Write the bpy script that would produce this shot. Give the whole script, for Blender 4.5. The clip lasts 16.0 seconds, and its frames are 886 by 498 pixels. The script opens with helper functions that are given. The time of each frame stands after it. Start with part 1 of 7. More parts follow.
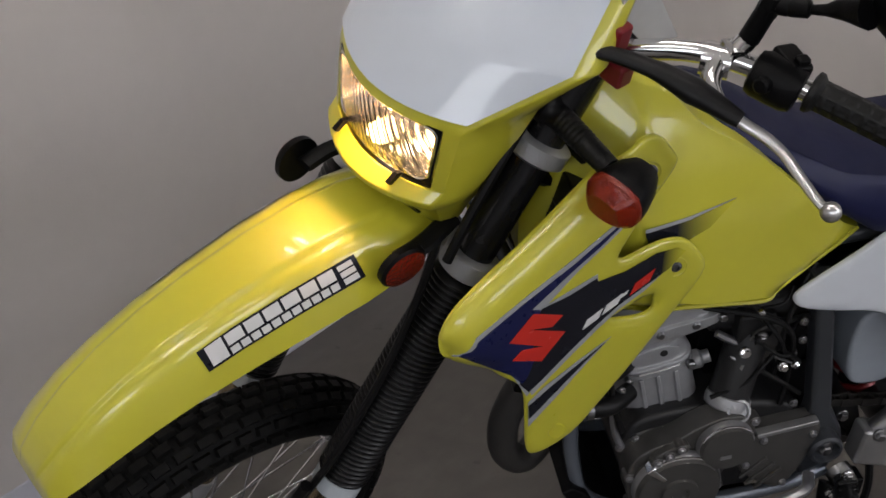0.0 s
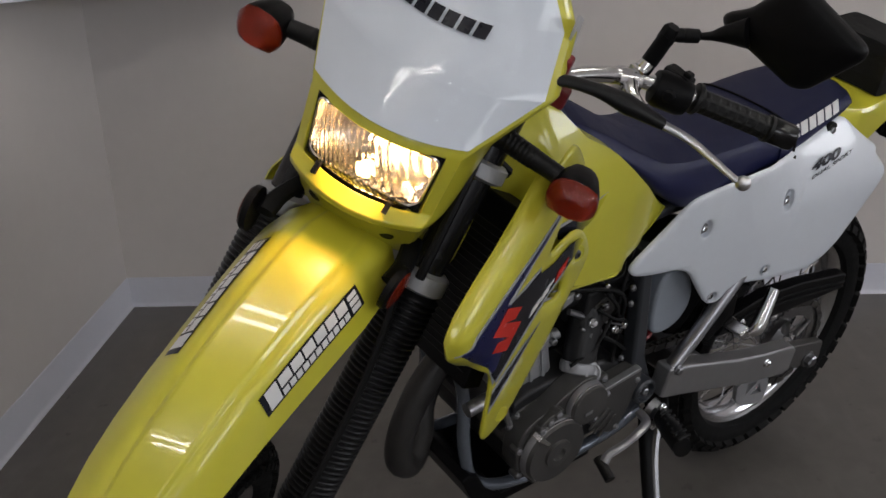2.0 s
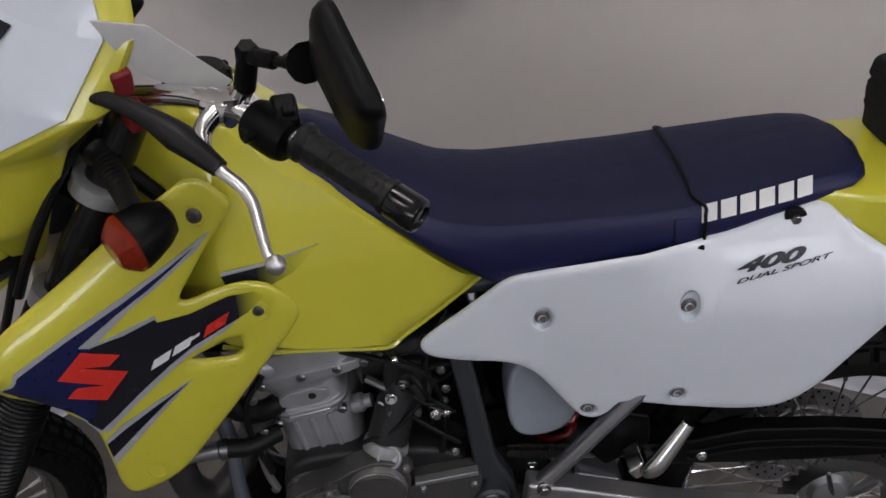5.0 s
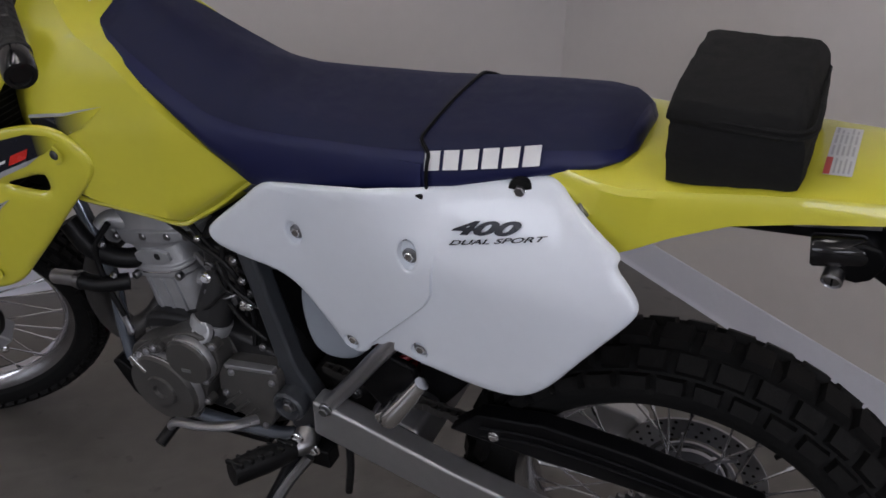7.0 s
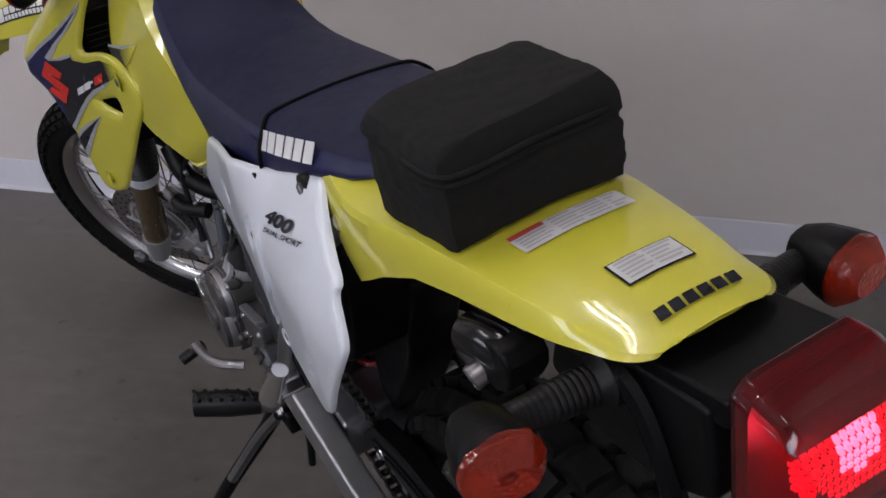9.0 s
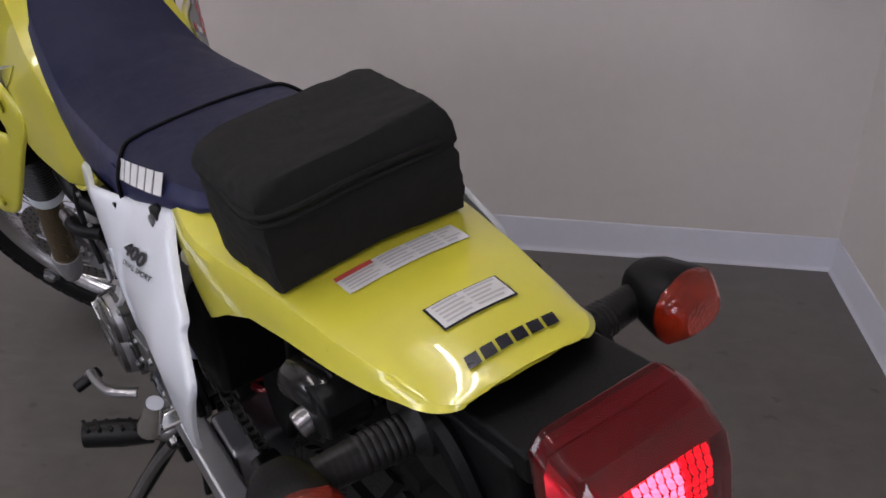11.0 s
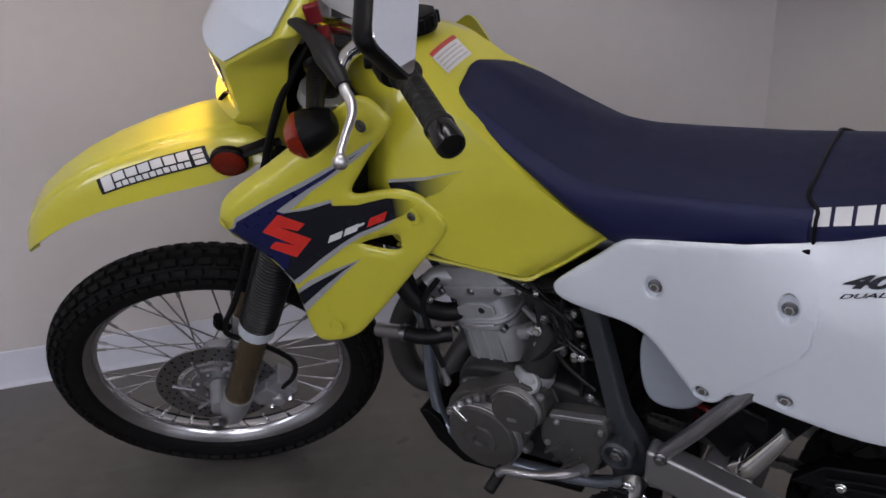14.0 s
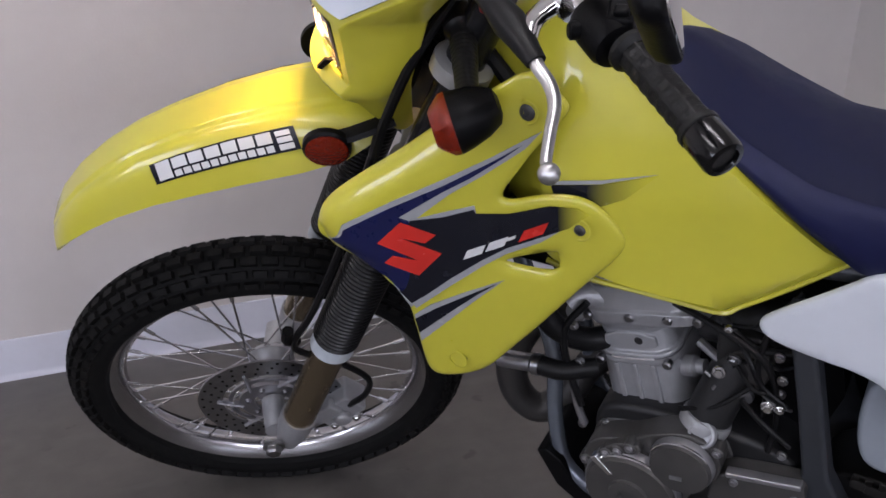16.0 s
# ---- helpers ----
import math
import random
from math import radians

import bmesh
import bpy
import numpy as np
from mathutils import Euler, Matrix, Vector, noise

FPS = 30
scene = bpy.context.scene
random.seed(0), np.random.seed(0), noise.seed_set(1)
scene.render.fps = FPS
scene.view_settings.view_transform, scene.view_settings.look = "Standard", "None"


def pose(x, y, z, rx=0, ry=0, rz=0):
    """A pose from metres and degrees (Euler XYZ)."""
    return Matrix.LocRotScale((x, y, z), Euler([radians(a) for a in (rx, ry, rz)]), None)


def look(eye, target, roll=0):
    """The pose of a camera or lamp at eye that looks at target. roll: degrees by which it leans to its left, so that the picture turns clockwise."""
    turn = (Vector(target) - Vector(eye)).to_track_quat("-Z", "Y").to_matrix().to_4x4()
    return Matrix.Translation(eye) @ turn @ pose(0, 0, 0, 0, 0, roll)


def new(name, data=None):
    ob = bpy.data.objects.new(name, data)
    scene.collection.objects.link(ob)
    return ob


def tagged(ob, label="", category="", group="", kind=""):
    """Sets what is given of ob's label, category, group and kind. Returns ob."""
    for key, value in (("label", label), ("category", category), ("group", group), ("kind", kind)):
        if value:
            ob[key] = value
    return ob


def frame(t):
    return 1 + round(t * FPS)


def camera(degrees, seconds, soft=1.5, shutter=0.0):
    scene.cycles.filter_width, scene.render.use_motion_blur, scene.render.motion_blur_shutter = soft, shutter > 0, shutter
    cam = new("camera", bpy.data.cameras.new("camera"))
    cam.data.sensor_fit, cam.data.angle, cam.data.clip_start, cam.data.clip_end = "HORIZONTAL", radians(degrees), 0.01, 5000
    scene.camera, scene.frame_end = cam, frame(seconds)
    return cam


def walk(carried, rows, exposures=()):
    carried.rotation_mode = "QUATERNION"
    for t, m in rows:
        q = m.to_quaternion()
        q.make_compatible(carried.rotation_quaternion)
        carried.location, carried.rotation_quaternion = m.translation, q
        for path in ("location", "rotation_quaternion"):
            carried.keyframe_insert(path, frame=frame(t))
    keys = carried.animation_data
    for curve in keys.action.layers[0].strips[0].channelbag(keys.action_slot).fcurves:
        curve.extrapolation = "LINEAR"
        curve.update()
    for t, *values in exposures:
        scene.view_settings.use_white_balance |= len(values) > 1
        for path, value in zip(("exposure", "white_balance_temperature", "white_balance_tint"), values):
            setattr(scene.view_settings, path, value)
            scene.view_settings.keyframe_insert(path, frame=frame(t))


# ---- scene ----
# ---------------------------------------------------------------- camera
cam = camera(48.9, 16.0, soft=1.6)
# seconds, eye, turn to the left from +y, tilt up, roll
PATH = [
    (0.0, -0.420, -0.935, 1.277, -57.48, -22.33, -3.51),
    (0.5, -0.463, -0.764, 1.285, -69.25, -23.08, -1.93),
    (1.0, -0.553, -0.580, 1.304, -79.22, -22.07, -1.03),
    (1.5, -0.676, -0.486, 1.319, -87.61, -22.36, -1.84),
    (2.0, -0.693, -0.486, 1.314, -86.72, -20.80, -2.35),
    (2.5, -0.683, -0.608, 1.303, -83.23, -19.54, -4.83),
    (3.0, -0.636, -0.824, 1.285, -75.24, -18.76, -3.39),
    (3.5, -0.558, -1.004, 1.258, -70.54, -18.33, -4.07),
    (4.0, -0.393, -1.123, 1.267, -66.08, -21.04, -2.26),
    (4.2, -0.336, -1.158, 1.274, -64.43, -21.06, -2.66),
    (6.3, 0.257, -1.847, 1.235, -32.32, -21.27, -1.03),
    (6.5, 0.315, -1.891, 1.227, -29.69, -21.15, -1.04),
    (7.0, 0.524, -1.939, 1.223, -26.56, -23.38, 1.96),
    (7.5, 0.729, -1.955, 1.220, -15.29, -24.19, -1.07),
    (8.0, 0.933, -2.018, 1.228, -7.19, -23.96, -0.24),
    (8.5, 1.127, -1.972, 1.228, -0.60, -24.72, 0.68),
    (9.0, 1.295, -1.948, 1.231, 7.75, -25.68, 1.84),
    (9.5, 1.434, -1.927, 1.246, 18.27, -24.80, 1.74),
    (9.7, 1.483, -1.890, 1.245, 20.05, -24.27, 3.63),
    (11.8, 1.134, -1.934, 1.248, -5.26, -26.23, 0.68),
    (12.0, 1.038, -1.960, 1.244, -6.51, -24.69, 0.26),
    (12.5, 0.796, -1.960, 1.247, -10.76, -23.87, -1.59),
    (13.0, 0.575, -1.866, 1.236, -16.44, -22.05, -1.67),
    (13.5, 0.381, -1.833, 1.251, -19.52, -21.42, -1.49),
    (14.0, 0.206, -1.854, 1.251, -19.76, -20.63, -1.24),
    (14.5, 0.116, -1.803, 1.248, -21.39, -22.10, -1.28),
    (15.0, 0.059, -1.665, 1.236, -23.77, -22.98, -0.33),
    (15.5, 0.042, -1.555, 1.228, -24.63, -22.68, 1.95),
    (16.0, 0.104, -1.458, 1.216, -21.90, -23.82, 0.61),
]


def seen_from(x, y, z, yaw, tilt, roll):
    return Matrix.Translation((x, y, z)) @ pose(0, 0, 0, 90 + tilt, 0, yaw) @ pose(0, 0, 0, 0, 0, roll)


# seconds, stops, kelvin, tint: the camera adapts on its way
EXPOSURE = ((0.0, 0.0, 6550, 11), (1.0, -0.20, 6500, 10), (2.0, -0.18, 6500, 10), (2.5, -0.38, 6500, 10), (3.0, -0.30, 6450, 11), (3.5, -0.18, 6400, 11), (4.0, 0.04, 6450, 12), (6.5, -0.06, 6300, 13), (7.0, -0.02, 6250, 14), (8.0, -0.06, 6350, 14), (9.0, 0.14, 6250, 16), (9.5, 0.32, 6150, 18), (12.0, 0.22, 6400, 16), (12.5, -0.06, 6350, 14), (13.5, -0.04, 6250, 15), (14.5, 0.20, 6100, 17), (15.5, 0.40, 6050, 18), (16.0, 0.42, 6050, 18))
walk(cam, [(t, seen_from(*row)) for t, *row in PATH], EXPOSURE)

# ---------------------------------------------------------------- light
world = bpy.data.worlds.new("world")
world.use_nodes = True
scene.world = world
wn = world.node_tree
sky = wn.nodes.new("ShaderNodeTexSky")
sky.sky_type, sky.sun_disc = "NISHITA", False
sky.sun_elevation, sky.sun_rotation = radians(35), radians(200)
wn.links.new(sky.outputs["Color"], wn.nodes["Background"].inputs["Color"])
wn.nodes["Background"].inputs["Strength"].default_value = 0.10


def window_light(name, place, toward, width, height, power, colour):
    data = bpy.data.lights.new(name, "AREA")
    data.shape, data.size, data.size_y = "RECTANGLE", width, height
    data.energy, data.color = power, colour
    ob = new(name, data)
    ob.matrix_world = look(place, toward)
    return ob


# daylight that enters by the shop windows behind the camera and in front of the motorcycle
window_light("daylight", (-3.2, -5.9, 1.9), (-3.2, 0, 1.5), 3.2, 1.0, 40, (0.93, 0.94, 1.0))
window_light("daylight", (0.7, -5.9, 1.9), (0.7, 0, 1.6), 1.8, 1.0, 38, (0.93, 0.94, 1.0))
window_light("daylight", (-5.4, -2.2, 2.0), (0, -2.2, 1.5), 2.6, 1.0, 40, (0.92, 0.94, 1.0))

# ---------------------------------------------------------------- materials


def nodes_of(m):
    m.use_nodes = True
    return m.node_tree, m.node_tree.nodes["Principled BSDF"]


def material(name, colour, rough=0.5, metal=0.0, vary=0.08, grain=60.0, bump=0.05, stain=3.0, dirt=0.0, coat=0.0, fine=400.0, spec=0.5):
    """A painted, moulded or cast surface: colour that drifts at two scales, uneven gloss and fine relief."""
    m = bpy.data.materials.new(name)
    tree, bsdf = nodes_of(m)
    new_node, link = tree.nodes.new, tree.links.new
    place = new_node("ShaderNodeTexCoord")
    big, small, tiny = (new_node("ShaderNodeTexNoise") for _ in range(3))
    for n, scale, detail in ((big, stain, 4), (small, grain, 6), (tiny, fine, 2)):
        n.inputs["Scale"].default_value, n.inputs["Detail"].default_value = scale, detail
        link(place.outputs["Object"], n.inputs["Vector"])
    add = new_node("ShaderNodeMath")
    add.operation = "ADD"
    link(big.outputs["Fac"], add.inputs[0])
    link(small.outputs["Fac"], add.inputs[1])
    ramp = new_node("ShaderNodeMapRange")
    ramp.inputs["From Min"].default_value, ramp.inputs["From Max"].default_value = 0.6, 1.4
    link(add.outputs[0], ramp.inputs["Value"])
    mix = new_node("ShaderNodeMix")
    mix.data_type = "RGBA"
    dark = [max(0.0, c * (1 - vary - dirt)) for c in colour]
    light = [min(1.0, c * (1 + vary)) for c in colour]
    mix.inputs["A"].default_value, mix.inputs["B"].default_value = (*dark, 1), (*light, 1)
    link(ramp.outputs["Result"], mix.inputs["Factor"])
    link(mix.outputs["Result"], bsdf.inputs["Base Color"])
    gloss = new_node("ShaderNodeMapRange")
    gloss.inputs["To Min"].default_value, gloss.inputs["To Max"].default_value = max(0.02, rough * 0.8), min(1.0, rough * 1.25)
    link(small.outputs["Fac"], gloss.inputs["Value"])
    link(gloss.outputs["Result"], bsdf.inputs["Roughness"])
    bsdf.inputs["Metallic"].default_value = metal
    bsdf.inputs["Specular IOR Level"].default_value = spec
    bsdf.inputs["Coat Weight"].default_value = coat
    bsdf.inputs["Coat Roughness"].default_value = 0.035
    relief = new_node("ShaderNodeBump")
    relief.inputs["Strength"].default_value, relief.inputs["Distance"].default_value = bump, 0.001
    link(tiny.outputs["Fac"], relief.inputs["Height"])
    link(relief.outputs["Normal"], bsdf.inputs["Normal"])
    return m


def lens_material(name, colour, glow=0.0, rough=0.08, clear=0.55, bump=0.25):
    """Coloured clear plastic; a burning lamp's lens gives off light."""
    m = bpy.data.materials.new(name)
    tree, bsdf = nodes_of(m)
    bsdf.inputs["Base Color"].default_value = (*colour, 1)
    bsdf.inputs["Roughness"].default_value = rough
    bsdf.inputs["Transmission Weight"].default_value = clear
    bsdf.inputs["IOR"].default_value = 1.45
    place = tree.nodes.new("ShaderNodeTexCoord")
    ribs = tree.nodes.new("ShaderNodeTexVoronoi")
    ribs.inputs["Scale"].default_value = 260
    tree.links.new(place.outputs["Object"], ribs.inputs["Vector"])
    relief = tree.nodes.new("ShaderNodeBump")
    relief.inputs["Strength"].default_value, relief.inputs["Distance"].default_value = bump, 0.002
    tree.links.new(ribs.outputs["Distance"], relief.inputs["Height"])
    tree.links.new(relief.outputs["Normal"], bsdf.inputs["Normal"])
    if glow:
        bsdf.inputs["Emission Color"].default_value = (*colour, 1)
        bsdf.inputs["Emission Strength"].default_value = glow
    return m


def glowing(name, colour, strength):
    m = bpy.data.materials.new(name)
    tree, bsdf = nodes_of(m)
    bsdf.inputs["Base Color"].default_value = (*colour, 1)
    bsdf.inputs["Emission Color"].default_value = (*colour, 1)
    bsdf.inputs["Emission Strength"].default_value = strength
    return m


def clear_glass(name, rough=0.02):
    m = bpy.data.materials.new(name)
    tree, bsdf = nodes_of(m)
    bsdf.inputs["Transmission Weight"].default_value = 1.0
    bsdf.inputs["Roughness"].default_value, bsdf.inputs["IOR"].default_value = rough, 1.3
    place = tree.nodes.new("ShaderNodeTexCoord")
    wave = tree.nodes.new("ShaderNodeTexWave")
    wave.bands_direction = "Y"
    wave.inputs["Scale"].default_value, wave.inputs["Distortion"].default_value = 45, 0.6
    tree.links.new(place.outputs["Object"], wave.inputs["Vector"])
    relief = tree.nodes.new("ShaderNodeBump")
    relief.inputs["Strength"].default_value, relief.inputs["Distance"].default_value = 0.35, 0.002
    tree.links.new(wave.outputs["Fac"], relief.inputs["Height"])
    tree.links.new(relief.outputs["Normal"], bsdf.inputs["Normal"])
    return m


def fading_decal(name, colour, ground, x_from, x_to):
    """A printed decal whose colour runs out into the plastic along its length."""
    m = material(name, colour, 0.25, vary=0.04)
    tree = m.node_tree
    bsdf = tree.nodes["Principled BSDF"]
    place = tree.nodes.new("ShaderNodeTexCoord")
    split = tree.nodes.new("ShaderNodeSeparateXYZ")
    fade = tree.nodes.new("ShaderNodeMapRange")
    fade.inputs["From Min"].default_value, fade.inputs["From Max"].default_value = x_from, x_to
    mix = tree.nodes.new("ShaderNodeMix")
    mix.data_type = "RGBA"
    mix.inputs["A"].default_value, mix.inputs["B"].default_value = (*colour, 1), (*ground, 1)
    tree.links.new(place.outputs["Object"], split.inputs[0])
    tree.links.new(split.outputs["X"], fade.inputs["Value"])
    tree.links.new(fade.outputs["Result"], mix.inputs["Factor"])
    tree.links.new(mix.outputs["Result"], bsdf.inputs["Base Color"])
    return m


YELLOW_RGB = (0.56, 0.525, 0.040)
YELLOW = material("yellow_plastic", YELLOW_RGB, 0.30, vary=0.03, bump=0.03, coat=0.8)
WHITE = material("white_plastic", (0.69, 0.73, 0.79), 0.30, vary=0.02, bump=0.02, coat=0.5)
PLATE = material("number_plate_plastic", (0.60, 0.655, 0.730), 0.32, vary=0.02, bump=0.16, fine=14, grain=30, coat=0.7)
NAVY = material("seat_vinyl", (0.0075, 0.0100, 0.052), 0.42, vary=0.12, bump=0.35, fine=900, spec=0.33)
NAVY_TOP = material("seat_vinyl_grip", (0.0065, 0.0085, 0.034), 0.55, vary=0.15, bump=0.6, fine=900, spec=0.22)
BLACK = material("black_plastic", (0.0032, 0.0032, 0.0037), 0.42, vary=0.2, bump=0.2, spec=0.13)
GLOSSBLACK = material("glossy_black_plastic", (0.004, 0.004, 0.0045), 0.16, vary=0.15, bump=0.03, spec=0.45)
RUBBER = material("black_rubber", (0.005, 0.005, 0.0055), 0.42, vary=0.25, bump=0.2, spec=0.25)
GAITER = material("gaiter_rubber", (0.0045, 0.0045, 0.005), 0.33, vary=0.2, bump=0.1, spec=0.35)
TYRE = material("tyre_rubber", (0.0062, 0.0062, 0.0062), 0.75, vary=0.3, bump=0.4, dirt=0.1, spec=0.18)
TREAD = material("tread_rubber", (0.0075, 0.0072, 0.0070), 0.62, vary=0.35, bump=0.5, dirt=0.15, spec=0.14)
GRIP = material("grip_rubber", (0.006, 0.006, 0.006), 0.5, vary=0.2, bump=0.4, spec=0.35)
ENGINE = material("engine_alloy", (0.34, 0.34, 0.35), 0.36, 0.75, vary=0.12, bump=0.35, fine=700)
CASE = material("painted_case", (0.080, 0.077, 0.074), 0.38, 0.35, vary=0.12, bump=0.2, fine=800)
DARKCASE = material("dark_case", (0.022, 0.022, 0.023), 0.45, 0.3, vary=0.2, bump=0.3, fine=600)
FORKTUBE = material("black_fork_tube", (0.03, 0.03, 0.032), 0.25, 0.6, vary=0.1, bump=0.05)
CAST = material("cast_alloy", (0.40, 0.405, 0.42), 0.42, 0.5, vary=0.12, bump=0.5, fine=500)
FRAME = material("frame_paint", (0.048, 0.052, 0.060), 0.38, 0.35, vary=0.08, bump=0.1)
ALLOY = material("brushed_alloy", (0.35, 0.35, 0.37), 0.30, 0.9, vary=0.08, bump=0.1)
ARM_ALLOY = material("swing_arm_alloy", (0.41, 0.41, 0.42), 0.36, 0.85, vary=0.08, bump=0.15)
BRIGHT = material("polished_alloy", (0.75, 0.75, 0.76), 0.14, 1.0, vary=0.05, bump=0.05)
STEEL = material("steel", (0.27, 0.27, 0.28), 0.3, 1.0, vary=0.15, bump=0.1)
DISC = material("disc_steel", (0.30, 0.30, 0.31), 0.34, 1.0, vary=0.2, bump=0.1)
EXHAUST = material("exhaust_coating", (0.055, 0.052, 0.050), 0.5, 0.5, vary=0.15, bump=0.2)
FORK = material("anodised_fork", (0.20, 0.155, 0.095), 0.25, 0.8, vary=0.08, bump=0.05)
SPOKE = material("spoke_steel", (0.62, 0.62, 0.64), 0.22, 1.0, vary=0.1, bump=0.02)
CHAIN = material("chain_steel", (0.09, 0.085, 0.08), 0.45, 0.8, vary=0.25, bump=0.3)
RED = material("red_anodised", (0.16, 0.008, 0.010), 0.3, 0.3, vary=0.08)
RESERVOIR = material("milky_plastic", (0.55, 0.60, 0.64), 0.45, vary=0.04, bump=0.05)
# milky plastic darkened: the reservoir's shade is put into its colour
SHADED_MILKY = material("shaded_milky_plastic", (0.27, 0.30, 0.34), 0.4, vary=0.06, bump=0.05)
BAG = material("bag_cloth", (0.006, 0.006, 0.006), 0.85, vary=0.25, bump=0.9, fine=1500, grain=200, spec=0.3)
DECAL_BLUE = material("decal_blue", (0.0085, 0.0115, 0.062), 0.28, vary=0.04, spec=0.35)
DECAL_BLACK = material("decal_black", (0.006, 0.007, 0.013), 0.28, vary=0.04, spec=0.3)
DECAL_GREY = material("decal_grey", (0.34, 0.35, 0.36), 0.25, vary=0.04)
DECAL_RED = material("decal_red", (0.62, 0.030, 0.020), 0.25, vary=0.04)
DECAL_WHITE = material("decal_white", (0.72, 0.72, 0.72), 0.3, vary=0.03)
LABEL = material("label_paper", (0.62, 0.62, 0.62), 0.35, vary=0.05)
LABEL_RED = material("label_red", (0.45, 0.06, 0.05), 0.35, vary=0.05)
FINE_PRINT = material("fine_print", (0.42, 0.42, 0.43), 0.4, vary=0.1)
RIM = material("rim_alloy", (0.56, 0.56, 0.58), 0.19, 1.0, vary=0.06, bump=0.05)
INK = material("label_ink", (0.16, 0.16, 0.17), 0.4, vary=0.1)
DULLBOLT = material("dull_bolt", (0.10, 0.10, 0.10), 0.5, 0.6, vary=0.2, bump=0.2)
SHROUD_FADE = fading_decal("shroud_fade", (0.006, 0.007, 0.013), YELLOW_RGB, 0.124, 0.094)
FADE = fading_decal("decal_fade", (0.010, 0.011, 0.018), YELLOW_RGB, 0.10, 0.035)
AMBER = lens_material("amber_lens", (0.46, 0.034, 0.009), 0.0, 0.06, 0.72, 0.35)
REDLENS = lens_material("red_lens", (0.36, 0.006, 0.014), 0.0, 0.04, 0.92, 0.0)
REFLECTOR = lens_material("dark_amber_reflector", (0.30, 0.024, 0.008), 0.0, 0.06, 0.45, 0.6)
LEVER = material("satin_alloy", (0.62, 0.62, 0.63), 0.34, 1.0, vary=0.06, bump=0.1)
HOT = glowing("tail_filament", (1.0, 0.34, 0.40), 12.0)
REDPLASTIC = material("red_plastic", (0.20, 0.010, 0.018), 0.35, vary=0.08)
REDBASE = material("lamp_base_red", (0.10, 0.006, 0.010), 0.3, vary=0.1)
TAILGLOW = glowing("tail_bulb", (1.0, 0.05, 0.09), 1.3)
BULB = glowing("head_bulb", (1.0, 0.82, 0.58), 22.0)
CHROME = material("reflector_chrome", (0.74, 0.72, 0.70), 0.17, 1.0, vary=0.02, bump=0.02)
GLASS = clear_glass("head_glass")
MIRROR = material("mirror_glass", (0.86, 0.87, 0.88), 0.02, 1.0, vary=0.0, bump=0.0)

WALL = material("wall_paint", (0.58, 0.548, 0.532), 0.75, vary=0.03, grain=25, bump=0.25, fine=180, stain=1.2)
SKIRT = material("skirting_vinyl", (0.56, 0.57, 0.64), 0.35, vary=0.03, bump=0.05)
TRIM = material("trim_paint", (0.62, 0.60, 0.57), 0.4, vary=0.03)
CEILING = material("ceiling_tile", (0.65, 0.64, 0.62), 0.8, vary=0.05, bump=0.4, fine=150)


def concrete():
    m = material("sealed_concrete", (0.115, 0.106, 0.096), 0.34, vary=0.16, grain=18, bump=0.25, fine=220, stain=1.6, dirt=0.08)
    tree = m.node_tree
    bsdf = tree.nodes["Principled BSDF"]
    bsdf.inputs["Specular IOR Level"].default_value = 0.4
    # dull drips and scuffs of their own on the sealed surface
    place = tree.nodes.new("ShaderNodeTexCoord")
    spots, scuffs = tree.nodes.new("ShaderNodeTexNoise"), tree.nodes.new("ShaderNodeTexNoise")
    wet = tree.nodes.new("ShaderNodeMapping")
    wet.inputs["Scale"].default_value = (1.0, 3.5, 1.0)
    wet.inputs["Rotation"].default_value = (0, 0, 0.6)
    tree.links.new(place.outputs["Object"], wet.inputs["Vector"])
    tree.links.new(place.outputs["Object"], spots.inputs["Vector"])
    tree.links.new(wet.outputs["Vector"], scuffs.inputs["Vector"])
    spots.inputs["Scale"].default_value, spots.inputs["Detail"].default_value = 16.0, 3.0
    scuffs.inputs["Scale"].default_value, scuffs.inputs["Detail"].default_value = 5.0, 8.0
    base = bsdf.inputs["Base Color"].links[0].from_socket
    for noise_node, low, high, depth in ((spots, 0.66, 0.72, 0.45), (scuffs, 0.55, 0.75, 0.22)):
        mask = tree.nodes.new("ShaderNodeMapRange")
        mask.inputs["From Min"].default_value, mask.inputs["From Max"].default_value = low, high
        mask.inputs["To Max"].default_value = depth
        tree.links.new(noise_node.outputs["Fac"], mask.inputs["Value"])
        over = tree.nodes.new("ShaderNodeMix")
        over.data_type = "RGBA"
        over.inputs["B"].default_value = (0.035, 0.032, 0.030, 1) if noise_node == spots else (0.20, 0.19, 0.18, 1)
        tree.links.new(mask.outputs["Result"], over.inputs["Factor"])
        tree.links.new(base, over.inputs["A"])
        base = over.outputs["Result"]
    tree.links.new(base, bsdf.inputs["Base Color"])
    return m


FLOOR = concrete()

# ---------------------------------------------------------------- mesh helpers


